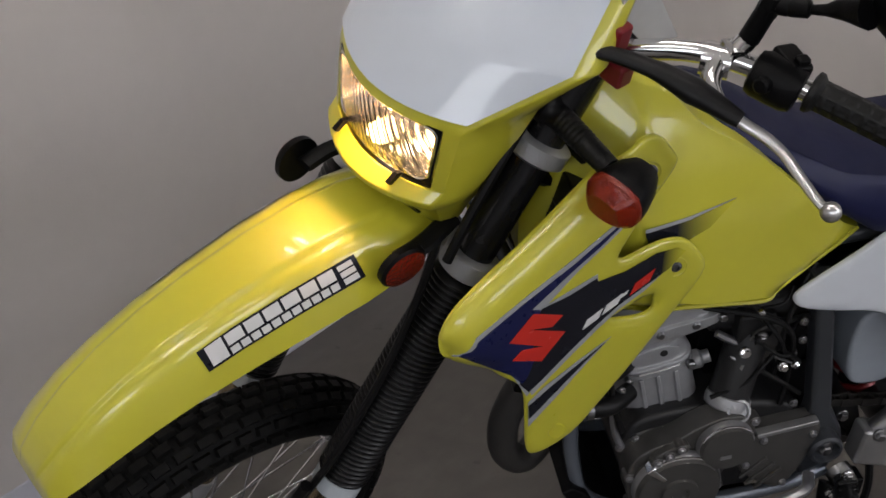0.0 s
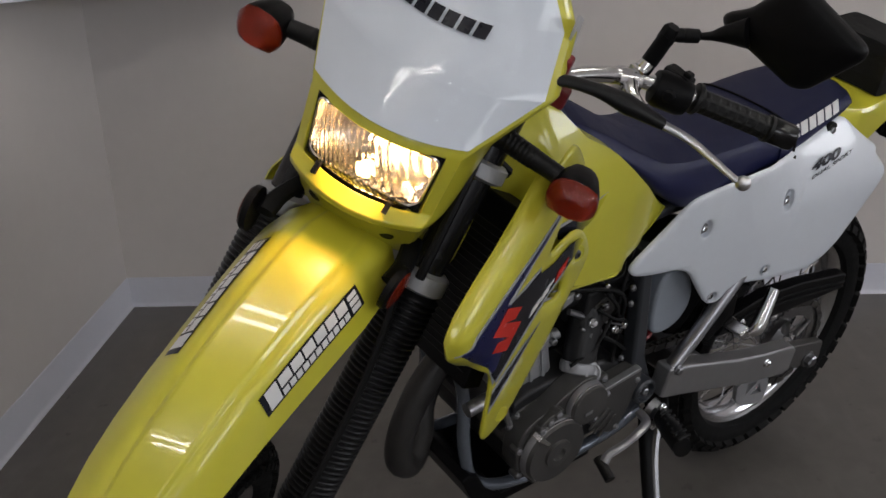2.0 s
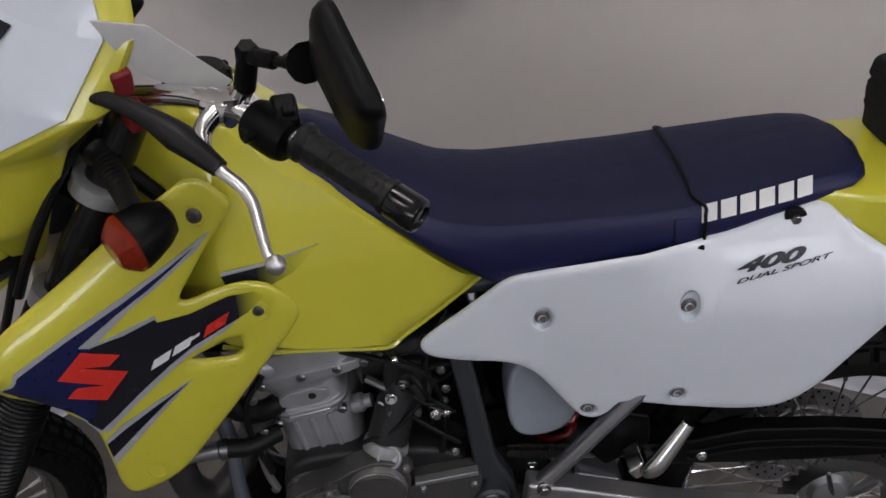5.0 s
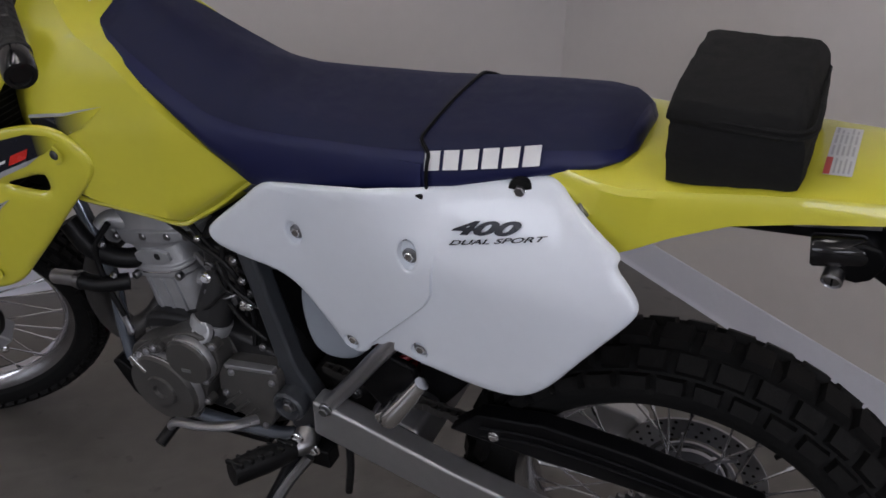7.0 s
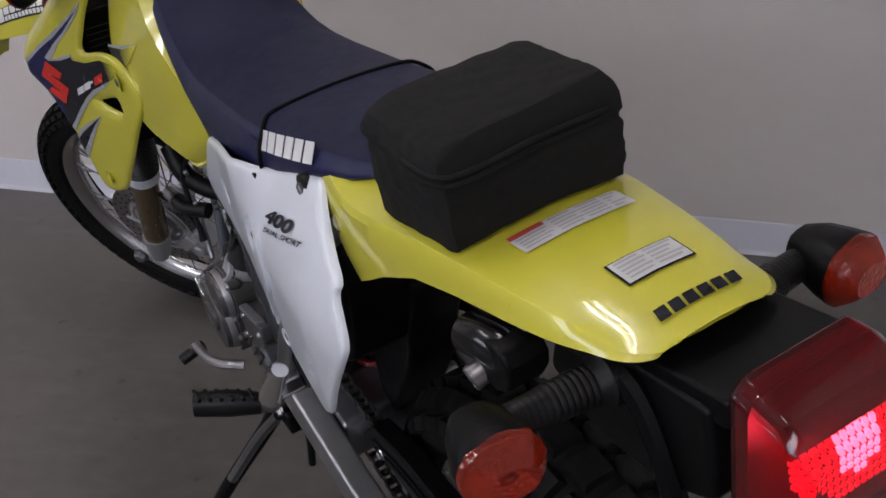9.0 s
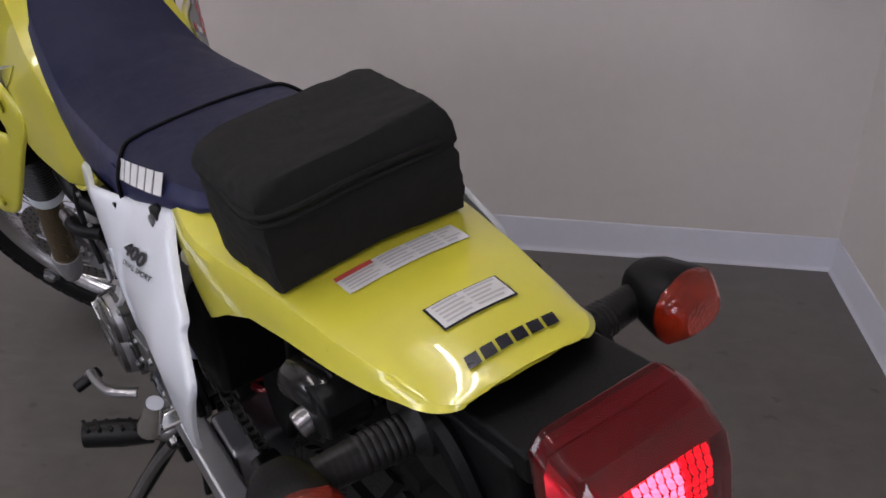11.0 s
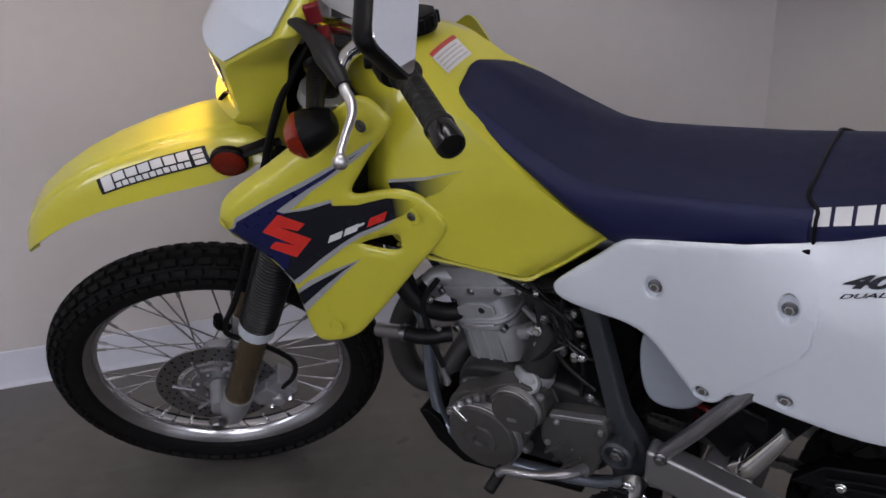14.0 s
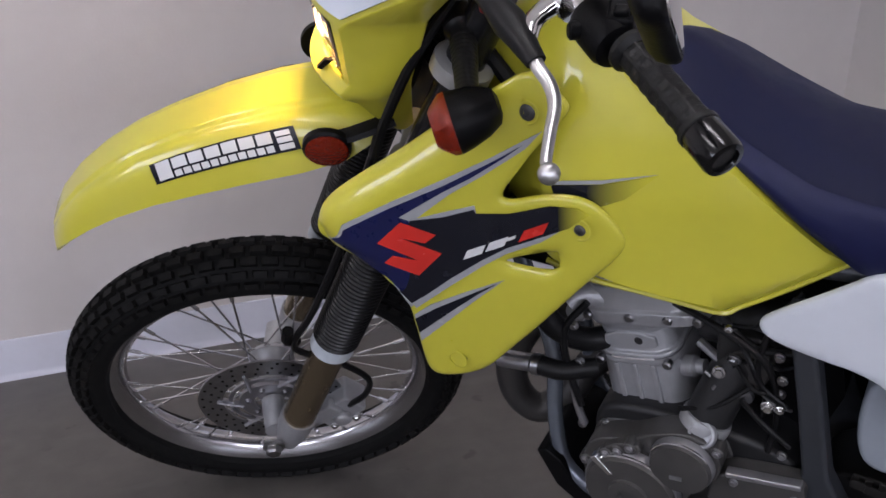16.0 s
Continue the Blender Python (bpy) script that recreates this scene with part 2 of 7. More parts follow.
def finish(name, bm, mat, parent=None, label="", sharp=35, bevel=0.0, solid=0.0):
    bmesh.ops.remove_doubles(bm, verts=bm.verts, dist=1e-6)
    bmesh.ops.recalc_face_normals(bm, faces=bm.faces)
    me = bpy.data.meshes.new(name)
    bm.to_mesh(me)
    bm.free()
    me.materials.append(mat)
    me.shade_smooth()
    me.set_sharp_from_angle(angle=radians(sharp))
    ob = new(name, me)
    if parent:
        ob.parent = parent
    if label:
        ob["label"] = label
    if solid:
        mod = ob.modifiers.new("thickness", "SOLIDIFY")
        mod.thickness, mod.offset = solid, -1
        if not bevel:
            mod = ob.modifiers.new("crisp", "EDGE_SPLIT")
            mod.split_angle = radians(max(sharp, 50))
    if bevel:
        mod = ob.modifiers.new("edge", "BEVEL")
        mod.width, mod.segments, mod.limit_method, mod.angle_limit, mod.harden_normals = bevel, 2, "ANGLE", radians(40), True
    return ob


CASTER = radians(27.5)
STEER_AXIS = Vector((-math.sin(CASTER), 0, math.cos(CASTER)))
STEER = Matrix.Translation((0.8545, 0, 0)) @ Matrix.Rotation(radians(37), 4, STEER_AXIS) @ Matrix.Translation((-0.8545, 0, 0))


def part(name, bm, mat, parent, label="", front=False, **how):
    """One mesh under a thing or a part; front: it turns with the handlebar."""
    if front:
        bm.transform(STEER)
    return finish(name, bm, mat, parent, label, **how)


def ring_frame(axis):
    axis = Vector(axis).normalized()
    side = axis.cross(Vector((0, 0, 1)))
    if side.length < 0.05:
        side = axis.cross(Vector((0, 1, 0)))
    side.normalize()
    return side, axis.cross(side).normalized()


def add_rings(bm, rings, closed=True, caps=True):
    """Skin a row of rings that have the same number of points."""
    rows = [[bm.verts.new(p) for p in ring] for ring in rings]
    n = len(rows[0])
    for a, b in zip(rows, rows[1:]):
        for i in range(n if closed else n - 1):
            j = (i + 1) % n
            try:
                bm.faces.new((a[i], a[j], b[j], b[i]))
            except ValueError:
                pass
    if caps and closed:
        for row in (rows[0], rows[-1]):
            if n > 2:
                bm.faces.new(row)
    return rows


def smooth_path(points, steps=5):
    pts = [Vector(p) for p in points]
    if len(pts) < 3:
        return pts
    ext = [2 * pts[0] - pts[1], *pts, 2 * pts[-1] - pts[-2]]
    out = []
    for i in range(1, len(ext) - 2):
        a, b, c, d = ext[i - 1 : i + 3]
        for k in range(steps):
            t = k / steps
            out.append(0.5 * (2 * b + (c - a) * t + (2 * a - 5 * b + 4 * c - d) * t * t + (3 * b - a - 3 * c + d) * t**3))
    out.append(pts[-1])
    return out


def add_tube(bm, points, radius, seg=10, steps=5, flat=1.0):
    """A round (or flattened) bar along a smooth path; radius: one, or one for each given point."""
    path = smooth_path(points, steps)
    if isinstance(radius, (int, float)):
        radii = [radius] * len(path)
    else:
        radii = [float(np.interp(i / max(1, len(path) - 1) * (len(radius) - 1), range(len(radius)), radius)) for i in range(len(path))]
    side, up = ring_frame(path[1] - path[0])
    rings = []
    for i, p in enumerate(path):
        way = (path[min(i + 1, len(path) - 1)] - path[max(i - 1, 0)]).normalized()
        side = (side - way * side.dot(way)).normalized()
        up = way.cross(side)
        rings.append([p + radii[i] * (math.cos(a) * side + flat * math.sin(a) * up) for a in (2 * math.pi * k / seg for k in range(seg))])
    add_rings(bm, rings)


def tube(points, radius, seg=10, steps=5, flat=1.0):
    bm = bmesh.new()
    add_tube(bm, points, radius, seg, steps, flat)
    return bm


def add_lathe(bm, profile, origin, axis, seg=24, closed=False):
    """Turn rows of (radius, height) about an axis."""
    side, up = ring_frame(axis)
    axis, origin = Vector(axis).normalized(), Vector(origin)
    rings = []
    for r, h in profile:
        r = max(r, 1e-5)
        rings.append([origin + h * axis + r * (math.cos(a) * side + math.sin(a) * up) for a in (2 * math.pi * k / seg for k in range(seg))])
    if closed:
        rings.append(rings[0])
    add_rings(bm, rings, caps=not closed)


def lathe(profile, origin, axis, seg=24, closed=False):
    bm = bmesh.new()
    add_lathe(bm, profile, origin, axis, seg, closed)
    return bm


def add_block(bm, centre, size, turn=None):
    m = Matrix.Translation(centre) @ (turn.to_4x4() if turn else Matrix()) @ Matrix.Diagonal((*size, 1))
    bmesh.ops.create_cube(bm, size=1.0, matrix=m)


def block(centre, size, turn=None):
    bm = bmesh.new()
    add_block(bm, centre, size, turn)
    return bm


def add_prism(bm, outline, low, high, axis="y"):
    """An outline in x, z pulled from y = low to y = high (or in x, y pulled along z; or y, z along x)."""
    def lift(a, b, v):
        return {"y": (a, v, b), "z": (a, b, v), "x": (v, a, b)}[axis]
    add_rings(bm, [[lift(a, b, low) for a, b in outline], [lift(a, b, high) for a, b in outline]])


def prism(outline, low, high, axis="y"):
    bm = bmesh.new()
    add_prism(bm, outline, low, high, axis)
    return bm


def rounded(outline, rounds=2):
    """Cut the corners of an outline."""
    pts = [Vector(p) for p in outline]
    for _ in range(rounds):
        cut = []
        for a, b in zip(pts, pts[1:] + pts[:1]):
            cut += [a.lerp(b, 0.25), a.lerp(b, 0.75)]
        pts = cut
    return [(p[0], p[1]) for p in pts]


def away(points, outline):
    """How far each point lies from an outline or from a row of corners."""
    p = np.asarray(points, float)
    best = np.full(len(p), 9.0)
    for a, b in zip(outline, outline[1:]):
        a, b = np.asarray(a, float), np.asarray(b, float)
        d = b - a
        t = np.clip(((p - a) @ d) / max(1e-12, d @ d), 0, 1)
        best = np.minimum(best, np.hypot(*(p - a - t[:, None] * d).T))
    return best


def within(points, outline):
    p = np.asarray(points, float)
    odd = np.zeros(len(p), bool)
    for (x0, z0), (x1, z1) in zip(outline, list(outline[1:]) + [outline[0]]):
        cross = (z0 > p[:, 1]) != (z1 > p[:, 1])
        with np.errstate(divide="ignore", invalid="ignore"):
            odd ^= cross & (p[:, 0] < (x1 - x0) * (p[:, 1] - z0) / (z1 - z0 if z1 != z0 else 1e-12) + x0)
    return odd


def sheet(outline, surf, thick=0.003, holes=(), fine=0.012, side=1, lines=(), edge=()):
    """A moulded panel: an outline in x, z laid on the surface y = surf(points), with thickness."""
    from mathutils import geometry
    loops = [list(outline), *[list(h) for h in holes]]
    flat, edges = [], []
    for loop in loops:
        base = len(flat)
        flat += loop
        edges += [(base + i, base + (i + 1) % len(loop)) for i in range(len(loop))]
    xs, zs = zip(*outline)
    gx, gz = np.meshgrid(np.arange(min(xs), max(xs), fine), np.arange(min(zs), max(zs), fine))
    gx[::2] += fine / 2
    grid = np.stack([gx.ravel(), gz.ravel()], -1)
    keep = within(grid, outline)
    for loop in loops:
        keep &= away(grid, loop + loop[:1]) > fine * 0.45
    for h in holes:
        keep &= ~within(grid, h)
    for line in lines:
        keep &= away(grid, line) > fine * 0.35
        base = len(flat)
        flat += line
        edges += [(base + i, base + i + 1) for i in range(len(line) - 1)]
    # rows of points close inside the rim, so that its roll is crisp
    rims = []
    for d in edge:
        for loop in loops:
            p = np.array(loop)
            way = np.roll(p, -1, 0) - np.roll(p, 1, 0)
            out = np.stack([way[:, 1], -way[:, 0]], -1) / np.maximum(1e-9, np.hypot(*way.T))[:, None]
            for sgn in (1, -1):
                q = p + out * d * sgn
                rims.append(q[within(q, outline) & (away(q, loop + loop[:1]) > 0.85 * d)])
    if rims:
        rims = np.concatenate(rims)
        for h in holes:
            rims = rims[~within(rims, h)]
        for line in lines:
            rims = rims[away(rims, line) > 0.002]
        for loop in loops:
            keep &= away(grid, loop + loop[:1]) > max(edge) + 0.002
        grid = np.concatenate([grid[keep], rims])
        keep = np.ones(len(grid), bool)
    verts = [Vector(p) for p in flat] + [Vector(p) for p in grid[keep]]
    v2, _, tris, *_ = geometry.delaunay_2d_cdt(verts, edges, [], 0, 1e-7)
    v2 = np.array([tuple(v) for v in v2])
    mid = np.array([v2[list(f)].mean(0) for f in tris])
    ok = within(mid, outline)
    for h in holes:
        ok &= ~within(mid, h)
    tris = [f for f, good in zip(tris, ok) if good]
    y = surf(v2)
    bm = bmesh.new()
    outer = [bm.verts.new((x, side * yy, z)) for (x, z), yy in zip(v2, y)]
    inner = [bm.verts.new((x, side * (yy - thick), z)) for (x, z), yy in zip(v2, y)]
    count = {}
    for f in tris:
        bm.faces.new([outer[i] for i in f])
        bm.faces.new([inner[i] for i in reversed(f)])
        for a, b in zip(f, [*f[1:], f[0]]):
            count[(a, b)] = count.get((a, b), 0) + 1
    for a, b in count:
        if (b, a) not in count:
            bm.faces.new((outer[b], outer[a], inner[a], inner[b]))
    loose = [v for v in bm.verts if not v.link_faces]
    bmesh.ops.delete(bm, geom=loose, context="VERTS")
    return bm


def curved(base, *rolls):
    """A surface function: base(x, z) less a roll-off near rows of corners: (corners, width, depth)."""
    def surf(points):
        p = np.asarray(points, float)
        y = base(p[:, 0], p[:, 1])
        for corners, width, depth in rolls:
            near = np.clip(1 - away(p, corners) / width, 0, 1)
            y = y - depth * near**2
        return y
    return surf


def raised(surf, up):
    return lambda points: surf(points) + up


def words(text, size, bold=0.0):
    """Built-in letters as a flat outline mesh: x along the line, y up."""
    curve = bpy.data.curves.new("words", "FONT")
    curve.body, curve.size, curve.shear, curve.offset = text, size, 0.35, bold
    holder = bpy.data.objects.new("words", curve)
    scene.collection.objects.link(holder)
    me = bpy.data.meshes.new_from_object(holder.evaluated_get(bpy.context.evaluated_depsgraph_get()))
    bpy.data.objects.remove(holder)
    bm = bmesh.new()
    bm.from_mesh(me)
    bpy.data.meshes.remove(me)
    return bm


# ---------------------------------------------------------------- the room
def room_box(name, low, high, mat, label, category):
    bm = bmesh.new()
    add_block(bm, [(a + b) / 2 for a, b in zip(low, high)], [b - a for a, b in zip(low, high)])
    return tagged(finish(name, bm, mat), label, category, kind="structure")


WALL_A, WALL_B, TOP = 2.283, 0.752, 3.0
room_box("floor", (-5.6, -6.2, -0.2), (WALL_A + 0.15, WALL_B + 1.6, 0.0), FLOOR, "smooth grey-brown sealed concrete showroom floor with dull stains", "floor")
room_box("ceiling", (-5.6, -6.2, TOP), (WALL_A + 0.15, WALL_B + 1.6, TOP + 0.15), CEILING, "off-white showroom ceiling", "ceiling")
DOOR = (-2.12, -1.19)
room_box("wall_north", (DOOR[1], WALL_B, 0), (WALL_A + 0.15, WALL_B + 0.15, TOP), WALL, "beige-grey painted plain wall behind the motorcycle", "wall")
room_box("wall_north", (-5.6, WALL_B, 0), (DOOR[0], WALL_B + 0.15, TOP), WALL, "beige-grey painted wall beyond the doorway", "wall")
room_box("wall_north", (DOOR[0], WALL_B, 2.06), (DOOR[1], WALL_B + 0.15, TOP), WALL, "beige-grey painted wall over the doorway", "wall")
room_box("wall_east", (WALL_A, -6.2, 0), (WALL_A + 0.15, WALL_B, TOP), WALL, "beige-grey painted plain wall by the rear wheel", "wall")


def pierced_wall(name, along, at, low, high, openings, thick, label):
    """A wall with window openings through it; along: the axis it runs on."""
    bm = bmesh.new()
    spans, here = [], low
    for a, b in openings:
        spans += [(here, a, 0, TOP), (a, b, 0, 1.38), (a, b, 2.48, TOP)]
        here = b
    spans.append((here, high, 0, TOP))
    for a, b, z0, z1 in spans:
        c, s = (a + b) / 2, b - a
        if along == "x":
            add_block(bm, (c, at, (z0 + z1) / 2), (s, thick, z1 - z0))
        else:
            add_block(bm, (at, c, (z0 + z1) / 2), (thick, s, z1 - z0))
    return tagged(finish(name, bm, WALL), label, "wall", kind="structure")


pierced_wall("wall_south", "x", -6.05, -5.6, WALL_A, [(-4.9, -1.5), (-0.3, 1.7)], 0.15, "beige painted wall with shop windows")
pierced_wall("wall_west", "y", -5.52, -6.0, WALL_B, [(-3.5, -0.9)], 0.15, "beige painted wall with a shop window")
room_box("wall_beyond", (-2.6, WALL_B + 1.45, 0), (DOOR[1] + 0.4, WALL_B + 1.6, TOP), WALL, "plain wall beyond the doorway", "wall")
for x0 in (-2.6, DOOR[1] + 0.3):
    room_box("wall_beyond", (x0, WALL_B + 0.15, 0), (x0 + 0.1, WALL_B + 1.45, TOP), WALL, "plain wall beside the doorway passage", "wall")


def skirting(start, end, label):
    """Coved vinyl skirting with a rounded top and a toe that runs out on the floor."""
    a, b = Vector((*start, 0)), Vector((*end, 0))
    way = (b - a).normalized()
    out = Vector((way.y, -way.x, 0))
    profile = [(0, 0), (0.016, 0.001), (0.010, 0.006), (0.006, 0.016), (0.005, 0.097), (0.003, 0.101), (0, 0.102)]
    bm = bmesh.new()
    add_rings(bm, [[p + out * d + Vector((0, 0, h)) for d, h in profile] for p in (a, b)])
    return tagged(finish("baseboard", bm, SKIRT), label, "baseboard", kind="structure")


skirting((DOOR[1] + 0.09, WALL_B), (WALL_A, WALL_B), "pale lilac-white vinyl skirting along the wall")
skirting((WALL_A, WALL_B - 0.006), (WALL_A, -6.0), "pale lilac-white vinyl skirting along the wall")
frame_bm = bmesh.new()
add_block(frame_bm, (DOOR[1] + 0.035, WALL_B - 0.012, 1.05), (0.10, 0.028, 2.10))
add_block(frame_bm, (DOOR[0] - 0.035, WALL_B - 0.012, 1.05), (0.10, 0.028, 2.10))
add_block(frame_bm, ((DOOR[0] + DOOR[1]) / 2, WALL_B - 0.012, 2.085), (DOOR[1] - DOOR[0] - 0.034, 0.026, 0.07))
tagged(finish("door_frame", frame_bm, TRIM, bevel=0.004), "cream painted door frame at the end of the wall", "door frame", kind="structure")
tagged(finish("door_1", block(((DOOR[0] + DOOR[1]) / 2, WALL_B + 0.06, 1.03), (DOOR[1] - DOOR[0] - 0.03, 0.045, 2.03)), TRIM, bevel=0.003), "closed cream painted door", "door", kind="structure")
banner = tagged(new("banner"), "white vinyl banner hung across the corner of the room", "banner")
BANNER = material("banner_vinyl", (0.60, 0.62, 0.70), 0.35, vary=0.04, bump=0.15, fine=60)
LEFT, RIGHT, LOW, HIGH = Vector((1.615, WALL_B - 0.004, 0)), Vector((WALL_A - 0.004, 0.00, 0)), 1.076, 1.72


def banner_point(u, h, out=0.0):
    p = LEFT.lerp(RIGHT, u)
    way = (RIGHT - LEFT).normalized()
    sway = 0.006 * math.sin(u * 23) * (1 - 0.5 * (h - LOW)) * math.sin(math.pi * u)
    return p + Vector((way.y, -way.x, 0)) * (sway + out) + Vector((0, 0, h))


bm = bmesh.new()
add_rings(bm, [[banner_point(u, h) for u in np.linspace(0, 1, 41)] for h in np.linspace(LOW, HIGH, 12)], closed=False)
finish("sheet", bm, BANNER, banner, solid=0.002)
bm = bmesh.new()
add_rings(bm, [[banner_point(u, h, 0.004) for u in np.linspace(0, 1, 41)] for h in (LOW - 0.002, LOW + 0.006, LOW + 0.014)], closed=False)
finish("hem", bm, BANNER, banner, solid=0.003)
for k in range(7):
    bm = bmesh.new()
    add_rings(bm, [[banner_point(u, h, 0.0045) for u in np.linspace(0.10 + 0.05 * k, 0.138 + 0.05 * k, 4)] for h in (LOW + 0.062, LOW + 0.088)], closed=False)
    finish("text_bar", bm, INK, banner)


TUBE_GLOW = glowing("tube_glow", (1.0, 0.96, 0.92), 26.0)


def ceiling_light(x, y):
    thing = tagged(new("ceiling_light"), "white fluorescent strip light with two bare tubes, switched on", "ceiling light", "ceiling lights")
    thing.location = (x, y, TOP)
    finish("housing", prism([(-0.11, 0.0), (-0.11, -0.02), (-0.05, -0.055), (0.05, -0.055), (0.11, -0.02), (0.11, 0.0)], -0.63, 0.63), CEILING, thing, bevel=0.004)
    for off in (-0.075, 0.075):
        finish("tube", lathe([(0.0, -0.60), (0.018, -0.60), (0.018, 0.60), (0.0, 0.60)], (off, 0, -0.062), (0, 1, 0), 14), TUBE_GLOW, thing)
        for end in (-0.605, 0.605):
            finish("tube_socket", block((off, end, -0.050), (0.03, 0.02, 0.055)), CEILING, thing, bevel=0.003)
    return thing


for cx, cy in ((-1.5, -0.55), (0.45, -0.75), (-1.5, -3.2), (0.45, -3.2)):
    ceiling_light(cx, cy)

# ---------------------------------------------------------------- the motorcycle, built upright: x ahead, y to its left, z up
bike = tagged(new("motorcycle"), "yellow trail motorcycle with white covers, leaning on its stand", "motorcycle")
bike.matrix_world = Matrix.Translation((0.9411, -0.4687, 0.0046)) @ pose(0, 0, 0, 0, 0, 128.5) @ pose(0, 0, 0, -13, 0, 0)


def bolt(name, place, axis, parent, size=0.006, mat=BRIGHT, label="", front=False):
    """A washer with a hexagon head."""
    bm = lathe([(size * 1.35, -0.002), (size * 1.35, 0.001), (size * 1.2, 0.002)], place, axis, 14)
    add_lathe(bm, [(size, 0.001), (size, size * 0.8), (size * 0.8, size)], place, axis, 6)
    return part(name, bm, mat, parent, label, front=front)


# ---- wheels
def tyre_point(axle, radius, half, height, phi, theta):
    """A point on a tyre's skin: phi across the section, theta round the wheel."""
    r = radius - height + height * math.cos(phi)
    return Vector(axle) + Vector((r * math.cos(theta), half * math.sin(phi), r * math.sin(theta)))


def build_tyre(axle, radius, rim, half, height, rows, count, knob, parent, front):
    seg = 72
    inner = [(-2.35, rim - 0.004), (-2.15, rim + 0.004)]
    bm = bmesh.new()
    rings = []
    for k in range(seg):
        th = 2 * math.pi * k / seg
        ring = []
        for i in range(17):
            phi = -2.1 + 4.2 * i / 16
            ring.append(tyre_point(axle, radius, half, height, phi, th))
        for sgn in (1, -1):
            ring.append(Vector(axle) + Vector(((rim - 0.008) * math.cos(th), sgn * half * 0.55, (rim - 0.008) * math.sin(th))))
        rings.append(ring)
    rings.append(rings[0])
    add_rings(bm, rings, caps=False)
    tyre = part("tyre", bm, TYRE, parent, "black knobbly tyre", front=front)
    bm = bmesh.new()
    for phi, width, offset in rows:
        for k in range(count):
            th = 2 * math.pi * (k + offset) / count
            jitter = 1 + 0.05 * math.sin(k * 7.3 + phi * 5)
            span = 2 * math.pi / count * 0.40 * jitter
            corners = []
            for lift, shrink in ((-0.002, 1.0), (knob, 0.86)):
                for a, b in ((-1, -1), (1, -1), (1, 1), (-1, 1)):
                    base = tyre_point(axle, radius, half, height, phi + a * width * shrink, th + b * span * shrink + 0.25 * span * math.copysign(abs(phi) * a, phi))
                    core = tyre_point(axle, radius - height, half * 0.2, 0.0, phi, th)
                    out = (tyre_point(axle, radius, half, height, phi, th) - core).normalized()
                    corners.append(bm.verts.new(base + out * lift))
            lo, hi = corners[:4], corners[4:]
            bm.faces.new(hi)
            for i in range(4):
                bm.faces.new((lo[i], lo[(i + 1) % 4], hi[(i + 1) % 4], hi[i]))
    part("tread", bm, TREAD, parent, "rows of square tread blocks", front=front, sharp=20)
    return tyre


def build_wheel(name, axle, radius, rim, half, height, rows, count, knob, hub_r, hub_w, front):
    ax = (0, 1, 0)
    hub = part(name, lathe([(0.012, -hub_w - 0.012), (0.026, -hub_w - 0.01), (0.034, -hub_w), (hub_r, -hub_w + 0.002), (hub_r, -hub_w + 0.008), (0.03, -hub_w + 0.016), (0.024, 0), (0.03, hub_w - 0.016), (hub_r, hub_w - 0.008), (hub_r, hub_w - 0.002), (0.034, hub_w), (0.026, hub_w + 0.01), (0.012, hub_w + 0.012)], axle, ax, 28), CAST, bike, "spoked wheel with a knobbly tyre", front=front)
    w = half * 0.62
    section = [(rim, w), (rim - 0.003, w + 0.002), (rim - 0.012, w - 0.002), (rim - 0.018, w - 0.006), (rim - 0.026, w * 0.50), (rim - 0.030, w * 0.25), (rim - 0.031, 0), (rim - 0.030, -w * 0.25), (rim - 0.026, -w * 0.50), (rim - 0.018, -w + 0.006), (rim - 0.012, -w + 0.002), (rim - 0.003, -w - 0.002), (rim, -w), (rim - 0.006, -w + 0.004), (rim - 0.012, 0), (rim - 0.006, w - 0.004)]
    part("rim", lathe(section, axle, ax, 72, closed=True), RIM, hub, "silver alloy rim", front=front)
    build_tyre(axle, radius, rim, half, height, rows, count, knob, hub, front)
    # spokes: four patterns, each shared by nine
    base = Matrix.Translation(axle)
    for pattern in range(4):
        sgn = 1 if pattern % 2 else -1
        lead = 1 if pattern < 2 else -1
        th0 = radians(10 * pattern + 4)
        start = Vector((hub_r * 0.92 * math.cos(th0), sgn * (hub_w - 0.005), hub_r * 0.92 * math.sin(th0)))
        th1 = th0 + lead * radians(38)
        stop = Vector(((rim - 0.026) * math.cos(th1), sgn * 0.006, (rim - 0.026) * math.sin(th1)))
        bm = tube([start, start.lerp(stop, 0.9)], 0.0018, 6)
        add_tube(bm, [start.lerp(stop, 0.90), stop], 0.0036, 6)
        first = finish("spoke", bm, SPOKE, hub)
        first.matrix_basis = (STEER if front else Matrix()) @ base
        for k in range(1, 9):
            ob = new("spoke", first.data)
            ob.parent = hub
            ob.matrix_basis = (STEER if front else Matrix()) @ base @ Matrix.Rotation(radians(40 * k), 4, "Y")
    part("valve_stem", tube([Vector(axle) + Vector(((rim - 0.05) * math.cos(2.2), 0, (rim - 0.05) * math.sin(2.2))), Vector(axle) + Vector(((rim - 0.02) * math.cos(2.2), 0, (rim - 0.02) * math.sin(2.2)))], 0.004, 8), BLACK, hub, "black valve cap", front=front)
    return hub


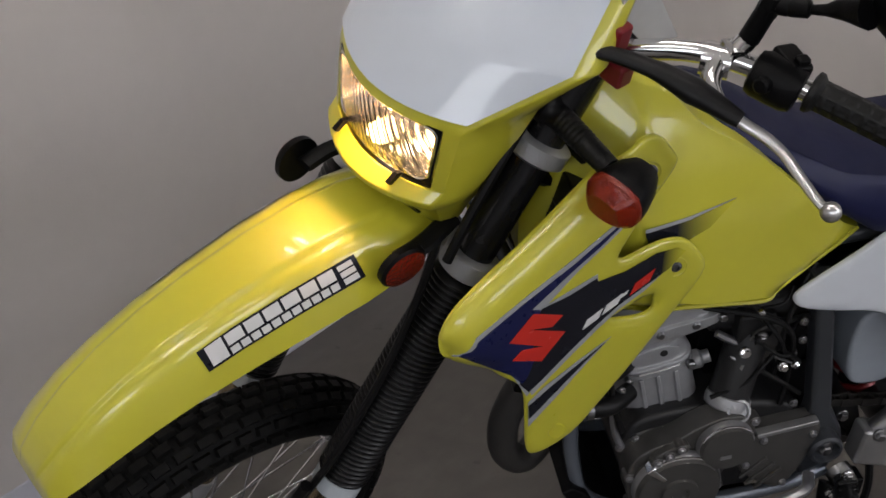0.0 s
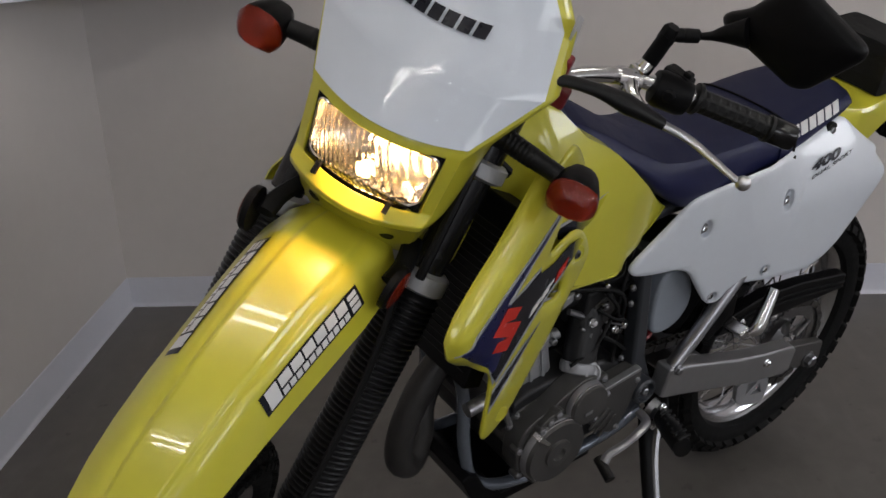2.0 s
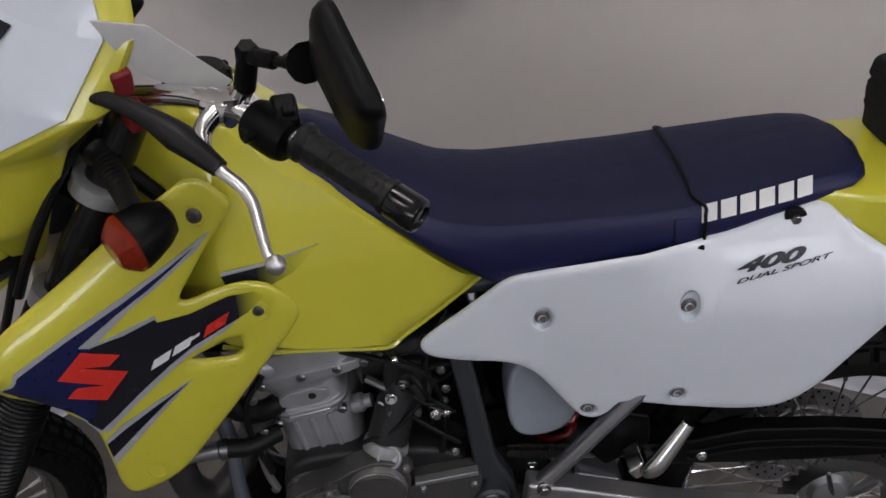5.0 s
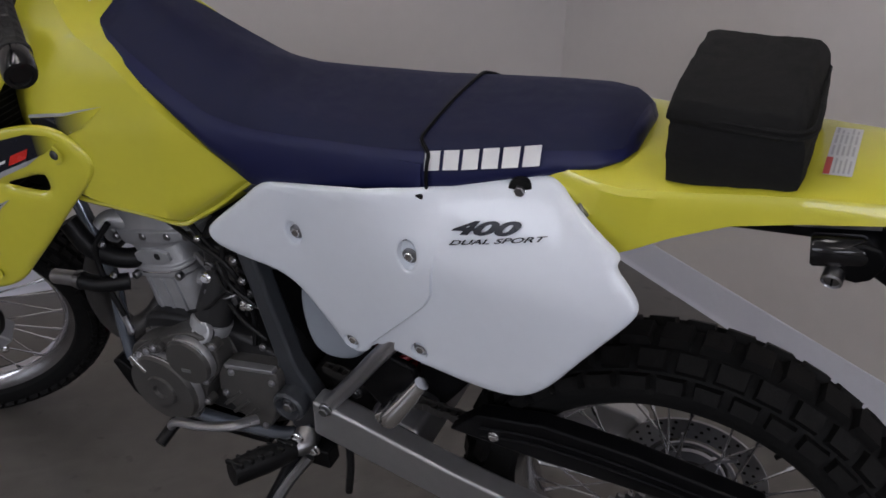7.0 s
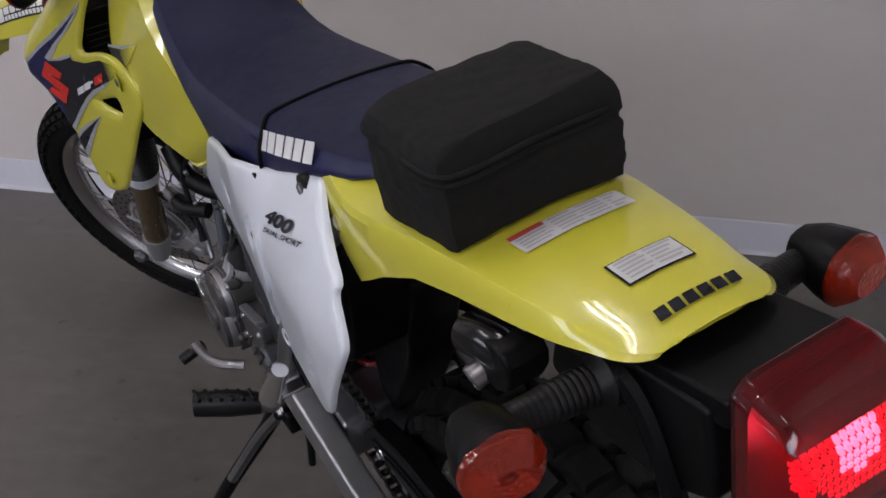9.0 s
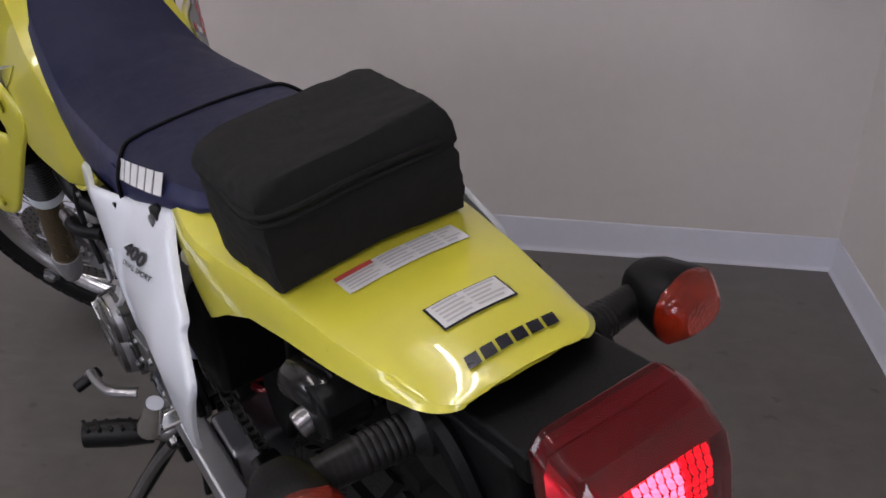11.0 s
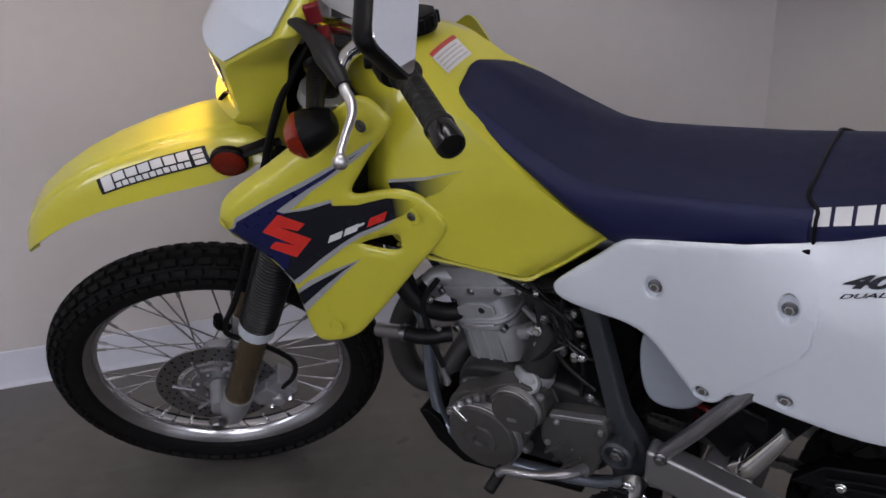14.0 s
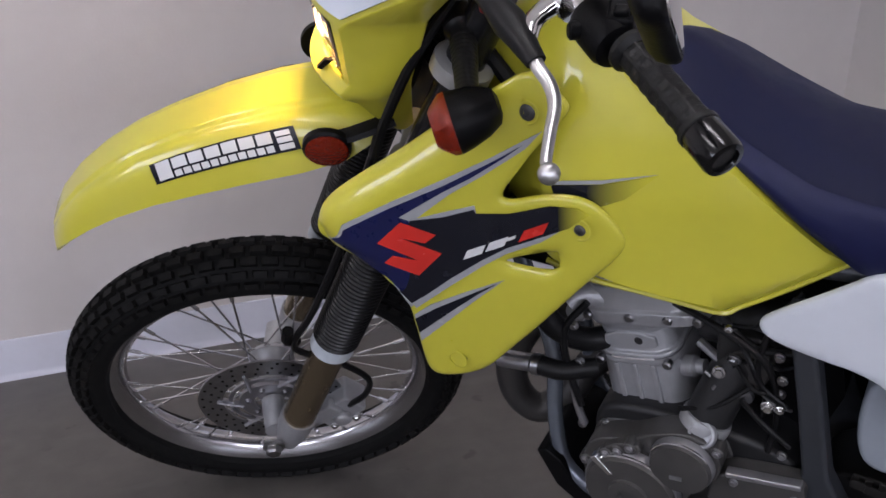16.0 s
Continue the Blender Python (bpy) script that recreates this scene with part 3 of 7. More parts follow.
def build_disc(axle, y, radius, inner, parent, front):
    """A brake disc with rows of drillings, on a carrier with arms."""
    spot = (axle[0], y, axle[2])
    bm = lathe([(inner, -0.002), (radius, -0.002), (radius, 0.002), (inner, 0.002)], spot, (0, 1, 0), 72, closed=True)
    disc = part("brake_disc", bm, DISC, parent, "drilled steel brake disc", front=front)
    carrier = lathe([(0.030, -0.0035), (inner * 0.66, -0.0035), (inner * 0.66, 0.0035), (0.030, 0.0035)], spot, (0, 1, 0), 48, closed=True)
    add_lathe(carrier, [(inner * 0.80, -0.002), (inner * 0.88, -0.002), (inner * 0.88, 0.002), (inner * 0.80, 0.002)], spot, (0, 1, 0), 60, closed=True)
    part("disc_carrier", carrier, ALLOY, disc, "alloy disc carrier", front=front)
    for k in range(6):
        a = math.pi * k / 3
        p, q = inner * 0.6, inner + 0.010
        arm = tube([(axle[0] + p * math.cos(a), y, axle[2] + p * math.sin(a)), (axle[0] + q * math.cos(a + 0.30), y, axle[2] + q * math.sin(a + 0.30))], 0.007, 8, flat=0.45)
        part("disc_arm", arm, ALLOY, disc, front=front)
        bolt("disc_bolt", (axle[0] + 0.040 * math.cos(a + 0.4), y + math.copysign(0.004, y), axle[2] + 0.040 * math.sin(a + 0.4)), (0, math.copysign(1, y), 0), disc, 0.0042, STEEL, front=front)
    # black studs give the dark of the drillings; the disc is not pierced
    holes = bmesh.new()
    for k in range(84):
        a, r = 2 * math.pi * k / 84, inner + (radius - inner) * (0.18 + 0.32 * (k % 3))
        add_lathe(holes, [(0.0027, -0.0026), (0.0027, 0.0026)], (axle[0] + r * math.cos(a), y, axle[2] + r * math.sin(a)), (0, 1, 0), 8)
    part("drilling_stud", holes, BLACK, disc, front=front)
    return disc


FRONT_AXLE, REAR_AXLE = (0.764, 0, 0.332), (-0.730, -0.014, 0.335)
front_wheel = build_wheel("front_wheel", FRONT_AXLE, 0.338, 0.279, 0.044, 0.040, [(-1.26, 0.13, 0.5), (-0.86, 0.15, 0.0), (-0.43, 0.16, 0.5), (0.0, 0.17, 0.0), (0.43, 0.16, 0.5), (0.86, 0.15, 0.0), (1.26, 0.13, 0.5)], 66, 0.008, 0.040, 0.036, True)
rear_wheel = build_wheel("rear_wheel", REAR_AXLE, 0.320, 0.245, 0.058, 0.050, [(-1.20, 0.20, 0.5), (-0.68, 0.25, 0.0), (0.0, 0.34, 0.5), (0.68, 0.25, 0.0), (1.20, 0.20, 0.5)], 40, 0.012, 0.045, 0.045, False)
build_disc(FRONT_AXLE, 0.058, 0.125, 0.083, front_wheel, True)
build_disc(REAR_AXLE, -0.089, 0.110, 0.074, rear_wheel, False)
# rear sprocket on the left of the hub
bm = bmesh.new()
teeth = 44
ring = []
for k in range(teeth * 4):
    a = 2 * math.pi * k / (teeth * 4)
    r = 0.112 if k % 4 in (0, 1) else 0.105
    ring.append((REAR_AXLE[0] + r * math.cos(a), REAR_AXLE[2] + r * math.sin(a)))
inner_ring = [(REAR_AXLE[0] + 0.075 * math.cos(2 * math.pi * k / (teeth * 4)), REAR_AXLE[2] + 0.075 * math.sin(2 * math.pi * k / (teeth * 4))) for k in range(teeth * 4)]
add_rings(bm, [[(x, y, z) for x, z in loop] for loop, y in ((ring, 0.058), (ring, 0.064), (inner_ring, 0.064), (inner_ring, 0.058), (ring, 0.058))], caps=False)
for k in range(5):
    a = 2 * math.pi * k / 5
    add_tube(bm, [(REAR_AXLE[0] + 0.03 * math.cos(a), 0.061, REAR_AXLE[2] + 0.03 * math.sin(a)), (REAR_AXLE[0] + 0.08 * math.cos(a), 0.061, REAR_AXLE[2] + 0.08 * math.sin(a))], 0.011, 6, flat=0.3)
part("sprocket", bm, STEEL, rear_wheel, "toothed steel chain sprocket")

# ---- fork
def fork_at(z, ahead=0.0):
    return 0.718 - 0.56 * (z - 0.345) + ahead


AXIS_UP = tuple(Vector((-0.56, 0, 1)).normalized())
FORK_MID = 0.012
for sgn in (1, -1):
    y = FORK_MID + 0.108 * sgn
    foot = Vector((fork_at(0.345), y, 0.345))
    up = Vector(AXIS_UP)
    leg = part("fork_leg", tube([foot + up * 0.02, foot + up * 0.25], 0.0275, 20), FORK, bike, "bronze anodised lower fork leg", front=True)
    lug = tube([foot - up * 0.055, foot - up * 0.02, foot + up * 0.03], [0.020, 0.028, 0.031], 18)
    add_tube(lug, [foot + Vector((0.036, 0, -0.012)), foot + Vector((0.044, -sgn * 0.06, -0.013))], 0.020, 14)
    part("axle_lug", lug, CAST, leg, "cast alloy axle lug", front=True)
    part("collar", lathe([(0.030, 0.236), (0.034, 0.238), (0.034, 0.262), (0.030, 0.264)], foot, AXIS_UP, 24), RESERVOIR, leg, "pale grey fork collar", front=True)
    ribs, n = [], 42
    for k in range(n):
        h = 0.264 + 0.350 * k / n
        ribs += [(0.0312, h), (0.0322, h + 0.0018), (0.0362, h + 0.0032), (0.0366, h + 0.0048), (0.0360, h + 0.0062), (0.0320, h + 0.0074)]
    part("fork_gaiter", lathe([(0.030, 0.260), *ribs, (0.030, 0.617)], foot, AXIS_UP, 28), GAITER, bike, "black ribbed rubber fork gaiter", front=True, sharp=80)
    part("fork_tube", tube([foot + up * 0.55, foot + up * 0.905], 0.0235, 18), FORKTUBE, bike, "black upper fork tube", front=True)
for z0, size in ((0.634, 0.030), (0.80, 0.026)):
    bm = bmesh.new()
    for sgn in (1, -1):
        foot = Vector((fork_at(0.345), FORK_MID + 0.108 * sgn, 0.345))
        add_lathe(bm, [(0.030, z0 - size / 2), (0.036, z0 - size / 2 + 0.004), (0.036, z0 + size / 2 - 0.004), (0.030, z0 + size / 2)], foot, AXIS_UP, 22)
    mid = Vector((fork_at(0.345), FORK_MID, 0.345)) + Vector(AXIS_UP) * z0
    for sgn in (1, -1):
        add_tube(bm, [mid + Vector((-0.02, 0, 0)), mid + Vector((-0.012, 0.05 * sgn, 0)), mid + Vector((0, 0.094 * sgn, 0))], [0.030, 0.024, 0.024], 10, flat=0.55)
    part("triple_clamp", bm, CAST, bike, "cast alloy fork clamp", front=True)
# black guard in front of the gaiter tops, with round amber reflectors
for sgn in (1, -1):
    m = FORK_MID
    part("reflector_bracket", tube([(0.42, m + 0.080 * sgn, 0.960), (0.47, m + 0.090 * sgn, 0.958), (0.506, m + 0.089 * sgn, 0.954)], 0.013, 8, flat=0.5), BLACK, bike, "black reflector bracket", front=True)
    ref = part("side_reflector", lathe([(0.0, 0.004), (0.027, 0.003), (0.030, 0.0), (0.030, -0.008), (0.0, -0.009)], (0.5055, 0.1105 * sgn + (m if sgn < 0 else 0.0), 0.9490), (0.08, sgn, -0.05), 26), BLACK, bike, "round amber side reflector in a black rim", front=True)
    part("reflector_lens", lathe([(0.0, 0.0075), (0.020, 0.0065), (0.0262, 0.004), (0.0262, 0.001)], (0.5055, 0.1105 * sgn + (m if sgn < 0 else 0.0), 0.9490), (0.08, sgn, -0.05), 26), REFLECTOR, ref, front=True)

# caliper, its hose and the axle nut
cal = bmesh.new()
add_block(cal, (0.655, 0.062, 0.295), (0.085, 0.050, 0.055), Matrix.Rotation(radians(30), 3, "Y"))
add_block(cal, (0.675, 0.085, 0.308), (0.055, 0.022, 0.034), Matrix.Rotation(radians(30), 3, "Y"))
add_lathe(cal, [(0.017, 0), (0.017, 0.012), (0.012, 0.015)], (0.650, 0.086, 0.287), (0, 1, 0), 16)
caliper = part("brake_caliper", cal, CAST, bike, "cast alloy brake caliper behind the fork leg", front=True, bevel=0.005)
for px, pz in ((0.627, 0.275), (0.687, 0.335), (0.670, 0.260)):
    bolt("bolt", (px, 0.088, pz), (0, 1, 0), caliper, 0.006, front=True)
part("brake_hose", tube([(0.630, 0.085, 0.315), (0.592, 0.098, 0.362), (0.575, 0.105, 0.42), (0.605, 0.112, 0.49), (0.640, 0.118, 0.535), (0.655, 0.12, 0.575), (0.600, 0.126, 0.66), (0.52, 0.122, 0.80), (0.45, 0.10, 0.93), (0.39, 0.06, 1.05)], 0.0055, 8), RUBBER, bike, "black rubber brake hose", front=True)
part("hose_guide", tube([(0.655, 0.105, 0.560), (0.662, 0.118, 0.585), (0.652, 0.124, 0.615)], 0.009, 8), BLACK, bike, "black hose clip", front=True)
bolt("axle_nut", (0.760, 0.150, 0.330), (0, 1, 0), bike, 0.014, STEEL, "steel axle nut", front=True)

# ---- front mudguard
GUARD_MID, GUARD_UP = 0.0115, 0.007
GUARD_ACROSS = [sgn * a for sgn in (-1, 1) for a in (0.0, 0.2, 0.30, 0.34, 0.37, 0.40, 0.43, 0.47, 0.53, 0.59, 0.65, 0.71, 0.77, 0.83, 0.88, 0.92, 0.96, 1.0)]
GUARD_ACROSS = sorted(set(GUARD_ACROSS))


def guard_fall(a, drop):
    """How far the mudguard lies below its crown: a raised middle band, a sloping shoulder and a steep flank."""
    step = min(1.0, max(0.0, (a - 0.34) / 0.09))
    return drop * (0.08 * a**2 + 0.92 * max(0.0, (a - 0.48) / 0.52) ** 1.6) + 0.0048 * step * step * (3 - 2 * step) * min(1.0, drop / 0.03)


def mudguard():
    rows = [(0.918, 0.790, 0.022, 0.004), (0.928, 0.804, 0.040, 0.008), (0.920, 0.826, 0.050, 0.014), (0.895, 0.856, 0.058, 0.024), (0.858, 0.887, 0.064, 0.033), (0.815, 0.912, 0.068, 0.041), (0.76, 0.935, 0.072, 0.050), (0.70, 0.951, 0.076, 0.058), (0.63, 0.963, 0.081, 0.062), (0.56, 0.968, 0.085, 0.062), (0.50, 0.965, 0.085, 0.052), (0.455, 0.957, 0.074, 0.032), (0.43, 0.950, 0.055, 0.015)]
    rings = []
    for x, z, w, drop in rows:
        ring = []
        for u in GUARD_ACROSS:
            a = abs(u)
            fall = guard_fall(a, drop)
            ring.append((x - 0.18 * fall, GUARD_MID + w * u * (1 + 0.06 * a), z + GUARD_UP - fall))
        rings.append(ring)
    bm = bmesh.new()
    add_rings(bm, rings, closed=False)
    return bm


guard = part("front_mudguard", mudguard(), YELLOW, bike, "glossy yellow plastic front mudguard", front=True, solid=0.003, sharp=60)


def guard_y(x):
    return float(np.interp(x, [0.50, 0.56, 0.63, 0.70, 0.77], [0.085, 0.085, 0.081, 0.076, 0.0715])) * 1.06


def on_guard(x, s):
    """A place on the mudguard's flank: s from 0 at its edge to 1 at the crease."""
    w = guard_y(x) / 1.06
    z = float(np.interp(x, [0.50, 0.56, 0.63, 0.70, 0.77], [0.965, 0.968, 0.963, 0.951, 0.931]))
    drop = float(np.interp(x, [0.50, 0.56, 0.63, 0.70, 0.77], [0.052, 0.062, 0.062, 0.058, 0.048]))
    a = 0.98 - 0.42 * s
    fall = guard_fall(a, drop)
    return Vector((x - 0.18 * fall, w * a * (1 + 0.06 * a), z + GUARD_UP - fall))


def guard_strip(x0, x1, s0, s1, up, sgn, slant=0.0, nx=14, ns=5):
    bm = bmesh.new()
    rows = []
    for i in range(nx + 1):
        row = []
        for j in range(ns + 1):
            s = s0 + (s1 - s0) * j / ns
            x = x0 + (x1 - x0) * i / nx + slant * s
            p = on_guard(x, s)
            du = on_guard(x + 0.002, s) - p
            ds = on_guard(x, s + 0.02) - p
            n = ds.cross(du).normalized()
            if n.y < 0:
                n = -n
            p = p + n * up
            row.append((p.x, GUARD_MID + p.y * sgn, p.z))
        rows.append(row)
    add_rings(bm, rows, closed=False)
    return bm


for sgn in (1, -1):
    low, high = 0.33, 0.80
    span = high - low
    sticker = part("dealer_sticker", guard_strip(0.547, 0.742, low, high, 0.0012, sgn), DECAL_BLACK, guard, "black dealer sticker with white bars", front=True)
    # two rows of bars, one for each letter, and a short upright row at the end
    edges = np.linspace(0.7385, 0.579, 8)
    for n, (a, b) in enumerate(zip(edges, edges[1:])):
        tall = 0.92 if n else 0.96
        part("letter_bar", guard_strip(b + 0.0016, a - 0.0016, low + span * (0.44 if n else 0.10), low + span * tall, 0.0020, sgn, -0.004, 4, 3), DECAL_WHITE, sticker, front=True)
    edges = np.linspace(0.7145, 0.579, 12)
    for a, b in zip(edges, edges[1:]):
        part("letter_bar", guard_strip(b + 0.0012, a - 0.0012, low + span * 0.09, low + span * 0.35, 0.0020, sgn, -0.002, 3, 2), DECAL_WHITE, sticker, front=True)
    for k in range(3):
        part("letter_bar", guard_strip(0.5535, 0.5725, low + span * (0.10 + 0.28 * k), low + span * (0.32 + 0.28 * k), 0.0020, sgn, 0, 4, 2), DECAL_WHITE, sticker, front=True)

# ---- headlamp cowl
COWL = np.array([
    (0.930, 0.398, 0.060, 0.420, 0.068, 0.432), (0.955, 0.396, 0.074, 0.434, 0.078, 0.452), (1.000, 0.390, 0.090, 0.454, 0.086, 0.486),
    (1.014, 0.388, 0.096, 0.468, 0.091, 0.503), (1.023, 0.387, 0.099, 0.470, 0.093, 0.506), (1.036, 0.384, 0.103, 0.456, 0.095, 0.4855), (1.120, 0.352, 0.116, 0.448, 0.100, 0.484),
    (1.130, 0.346, 0.122, 0.438, 0.107, 0.480), (1.185, 0.305, 0.152, 0.346, 0.154, 0.428), (1.244, 0.262, 0.134, 0.286, 0.134, 0.362),
    (1.300, 0.245, 0.088, 0.274, 0.086, 0.312), (1.325, 0.238, 0.058, 0.262, 0.056, 0.288)])
OFF = Matrix.Translation((0, 0.0125, 0))


def cowl_part(name, bm, mat, parent, label="", **how):
    """A part of the headlamp cowl, which sits a little to the left of the steering's middle."""
    bm.transform(OFF)
    return part(name, bm, mat, parent, label, front=True, **how)


def cowl_row(z):
    rx, ry, cx, cy, mx = (float(np.interp(z, COWL[:, 0], COWL[:, k])) for k in range(1, 6))
    row = []
    for k in range(4):
        t = k / 4
        row.append((rx + (cx - rx) * t, ry + (cy - ry) * t + 0.006 * math.sin(math.pi * t), z))
    inner = min(0.084, cy * 0.86)
    for y in (cy, (cy + inner) / 2, inner, inner * 0.75, inner * 0.5, inner * 0.25):
        row.append((mx - (mx - cx) * (y / cy) ** 2, y, z))
    half = row
    return half + [(mx, 0, z)] + [(x, -y, zz) for x, y, zz in reversed(half)]


levels = [0.930, 0.942, 0.958, 0.982, 1.000, 1.008, 1.014, 1.023, 1.028, 1.036, 1.058, 1.081, 1.104, 1.119, 1.130, 1.148, 1.167, 1.185, 1.205, 1.225, 1.244, 1.272, 1.300, 1.325]
bm = bmesh.new()
rows = [[bm.verts.new(p) for p in cowl_row(z)] for z in levels]
for i in range(len(rows) - 1):
    for j in range(len(rows[0]) - 1):
        if 1.036 <= levels[i] < 1.119 and 6 <= j < 14:
            continue
        bm.faces.new((rows[i][j], rows[i][j + 1], rows[i + 1][j + 1], rows[i + 1][j]))
cowl = cowl_part("headlamp_cowl", bm, YELLOW, bike, "yellow plastic headlamp cowl", solid=0.006, sharp=28, bevel=0.0025)


def plate_sheet(z0, z1, inset, up):
    """White number-plate skin that lies on the upper cowl, its outline following the cowl's."""
    bm = bmesh.new()
    zs = sorted({*np.linspace(z0, z1, 18), 1.185, 1.244})
    rings = []
    for z in zs:
        cx, cy, mx = (float(np.interp(z, COWL[:, 0], COWL[:, k])) for k in (3, 4, 5))
        edge = cy - inset
        ring = []
        for k in range(25):
            y = edge * (-1 + 2 * k / 24)
            x = mx - (mx - cx) * (y / cy) ** 2
            ring.append((x + up * 0.75, y, z + up * 0.65))
        rings.append(ring)
    add_rings(bm, rings, closed=False)
    return bm


plate = cowl_part("number_plate", plate_sheet(1.131, 1.306, 0.0055, 0.0045), PLATE, cowl, "glossy white plastic number board", solid=0.003, sharp=60)
for k in range(6):
    bm = bmesh.new()
    y0 = 0.058 - 0.0187 * k
    ring = []
    for z in (1.2265, 1.2395):
        row = []
        for y in (y0, y0 - 0.0075, y0 - 0.015):
            cx, cy, mx = (float(np.interp(z, COWL[:, 0], COWL[:, n])) for n in (3, 4, 5))
            row.append((mx - (mx - cx) * (y / cy) ** 2 + 0.0050, y, z + 0.0045))
        ring.append(row)
    add_rings(bm, ring, closed=False)
    cowl_part("letter_bar", bm, DECAL_BLACK, plate)
# lamp: deep reflector, bulb, ribbed glass
def lens_half(z):
    return 0.0765 + 0.0065 * (z - 1.03) / 0.09


def lamp_grid(inset, zlow, zhigh, grow, bow, ny=40, nz=20):
    rings = []
    for i in range(nz + 1):
        z = zlow + (zhigh - zlow) * i / nz
        half = lens_half(z) + grow
        ring = []
        for k in range(ny + 1):
            u = -1 + 2 * k / ny
            y = half * u
            e = min(1 - abs(u), 1 - abs(2 * i / nz - 1))
            cup = (max(0.0, 1 - 0.80 * u * u - 0.55 * (2 * i / nz - 1) ** 2)) ** 0.6
            x = 0.4835 - 0.030 * (y / 0.1) ** 2 - inset - bow * cup * min(1, e * 5)
            ring.append((x, y, z))
        rings.append(ring)
    bm = bmesh.new()
    add_rings(bm, rings, closed=False)
    return bm


lamp = cowl_part("headlamp", lamp_grid(0.012, 1.034, 1.123, 0.003, 0.060), CHROME, bike, "burning headlamp with a ribbed glass lens")
glass = cowl_part("lamp_glass", lamp_grid(0.003, 1.0375, 1.1195, 0.0, -0.004), GLASS, lamp, "clear ribbed glass", solid=0.003)
glass.visible_shadow = False
cowl_part("lamp_bulb", lathe([(0.0, 0.0), (0.006, 0.002), (0.007, 0.012), (0.005, 0.022), (0.0, 0.024)], (0.432, -0.004, 1.082), (1, 0, 0), 14), BULB, lamp, "glowing bulb")
cowl_part("bulb_shield", lathe([(0.0, 0.012), (0.008, 0.010), (0.0105, 0.004), (0.0105, 0.0)], (0.452, -0.004, 1.078), (1, 0, 0.1), 18), CHROME, lamp, "bright bulb shield")


def lamp_front(y, z, sink=0.001):
    return Vector((0.4835 - 0.030 * (y / 0.1) ** 2 - sink, y, z))


# the glass has rounded corners; a black ring stands in for the shaded gap round it
inner_rim, opening = [], []
for cy, cz, turn in ((1, 1, 0), (-1, 1, 1), (-1, -1, 2), (1, -1, 3)):
    for k in range(9):
        a = (turn + k / 8) * math.pi / 2
        z = (1.1185 if cz > 0 else 1.0420) - 0.013 * cz + 0.013 * math.sin(a)
        half = lens_half(z) - 0.0018
        y = (half - 0.013) * cy + 0.013 * math.cos(a)
        inner_rim.append(lamp_front(y, z))
        v, w = y / half, (z - 1.0785) / 0.0385
        grow = 1 / max(abs(v), abs(w))
        z = 1.0785 + 0.0425 * min(1.0, max(-1.0, w * grow))
        opening.append(lamp_front((lens_half(z) + 0.0015) * min(1.0, max(-1.0, v * grow)), z, 0.0035))
gasket = bmesh.new()
add_rings(gasket, [opening, [p + Vector((-0.002, 0, 0)) for p in inner_rim], [p + Vector((-0.010, 0, 0)) for p in inner_rim]], caps=False)
cowl_part("lamp_gap_ring", gasket, BLACK, lamp, "black ring for the dark gap round the glass")
liner = bmesh.new()
back = [p + Vector((-0.020, 0, 0)) + Vector((0, 0.010 * (1 if p.y > 0 else -1), 0.006 * (1 if p.z > 1.076 else -1))) for p in inner_rim]
add_rings(liner, [inner_rim, back], caps=False)
cowl_part("reflector_rim", liner, CHROME, lamp, "silvered rim of the reflector", solid=0.002)
for y in (0.046, -0.052):
    x = 0.4835 - 0.030 * (y / 0.1) ** 2
    cowl_part("lamp_clip", prism([(x - 0.004, 1.040), (x + 0.005, 1.043), (x + 0.017, 1.0335), (x + 0.012, 1.0300)], y - 0.003, y + 0.003), BLACK, lamp, "small black clip")
# black discs put the shade of two recesses on the chin under the lamp
for y in (0.052, -0.052):
    z = 0.974
    mx = float(np.interp(z, COWL[:, 0], COWL[:, 5])) - 0.26 * abs(y)
    cowl_part("chin_hole_disc", lathe([(0.0, 0.0006), (0.009, 0.0004), (0.011, -0.003)], (mx + 0.004, y, z), (1, 0.25 if y > 0 else -0.25, -0.55), 18), BLACK, cowl, "black disc for a shaded hole in the chin")
data = bpy.data.lights.new("headlamp_beam", "POINT")
data.energy, data.color, data.shadow_soft_size = 1.8, (1.0, 0.56, 0.21), 0.016
beam = new("headlamp_beam", data)
beam.matrix_world = bike.matrix_world @ STEER @ Matrix.Translation((0.474, 0.014, 1.060))

# ---- tank
def tank_half(x, z):
    wide = float(np.interp(x, [-0.175, -0.165, -0.045, 0.05, 0.14, 0.19, 0.27], [0.080, 0.086, 0.122, 0.138, 0.150, 0.118, 0.060]))
    low = float(np.interp(x, [-0.175, -0.045, 0.10, 0.16, 0.27], [0.826, 0.746, 0.766, 0.775, 0.82]))
    taper = float(np.interp(z, [0.70, 0.90, 0.96, 1.02, 1.06, 1.09], [1.0, 0.95, 0.84, 0.66, 0.50, 0.36]))
    foot = min(1.0, 0.80 + 0.20 * min(1.0, (z - low) / 0.020))
    return wide * taper * foot


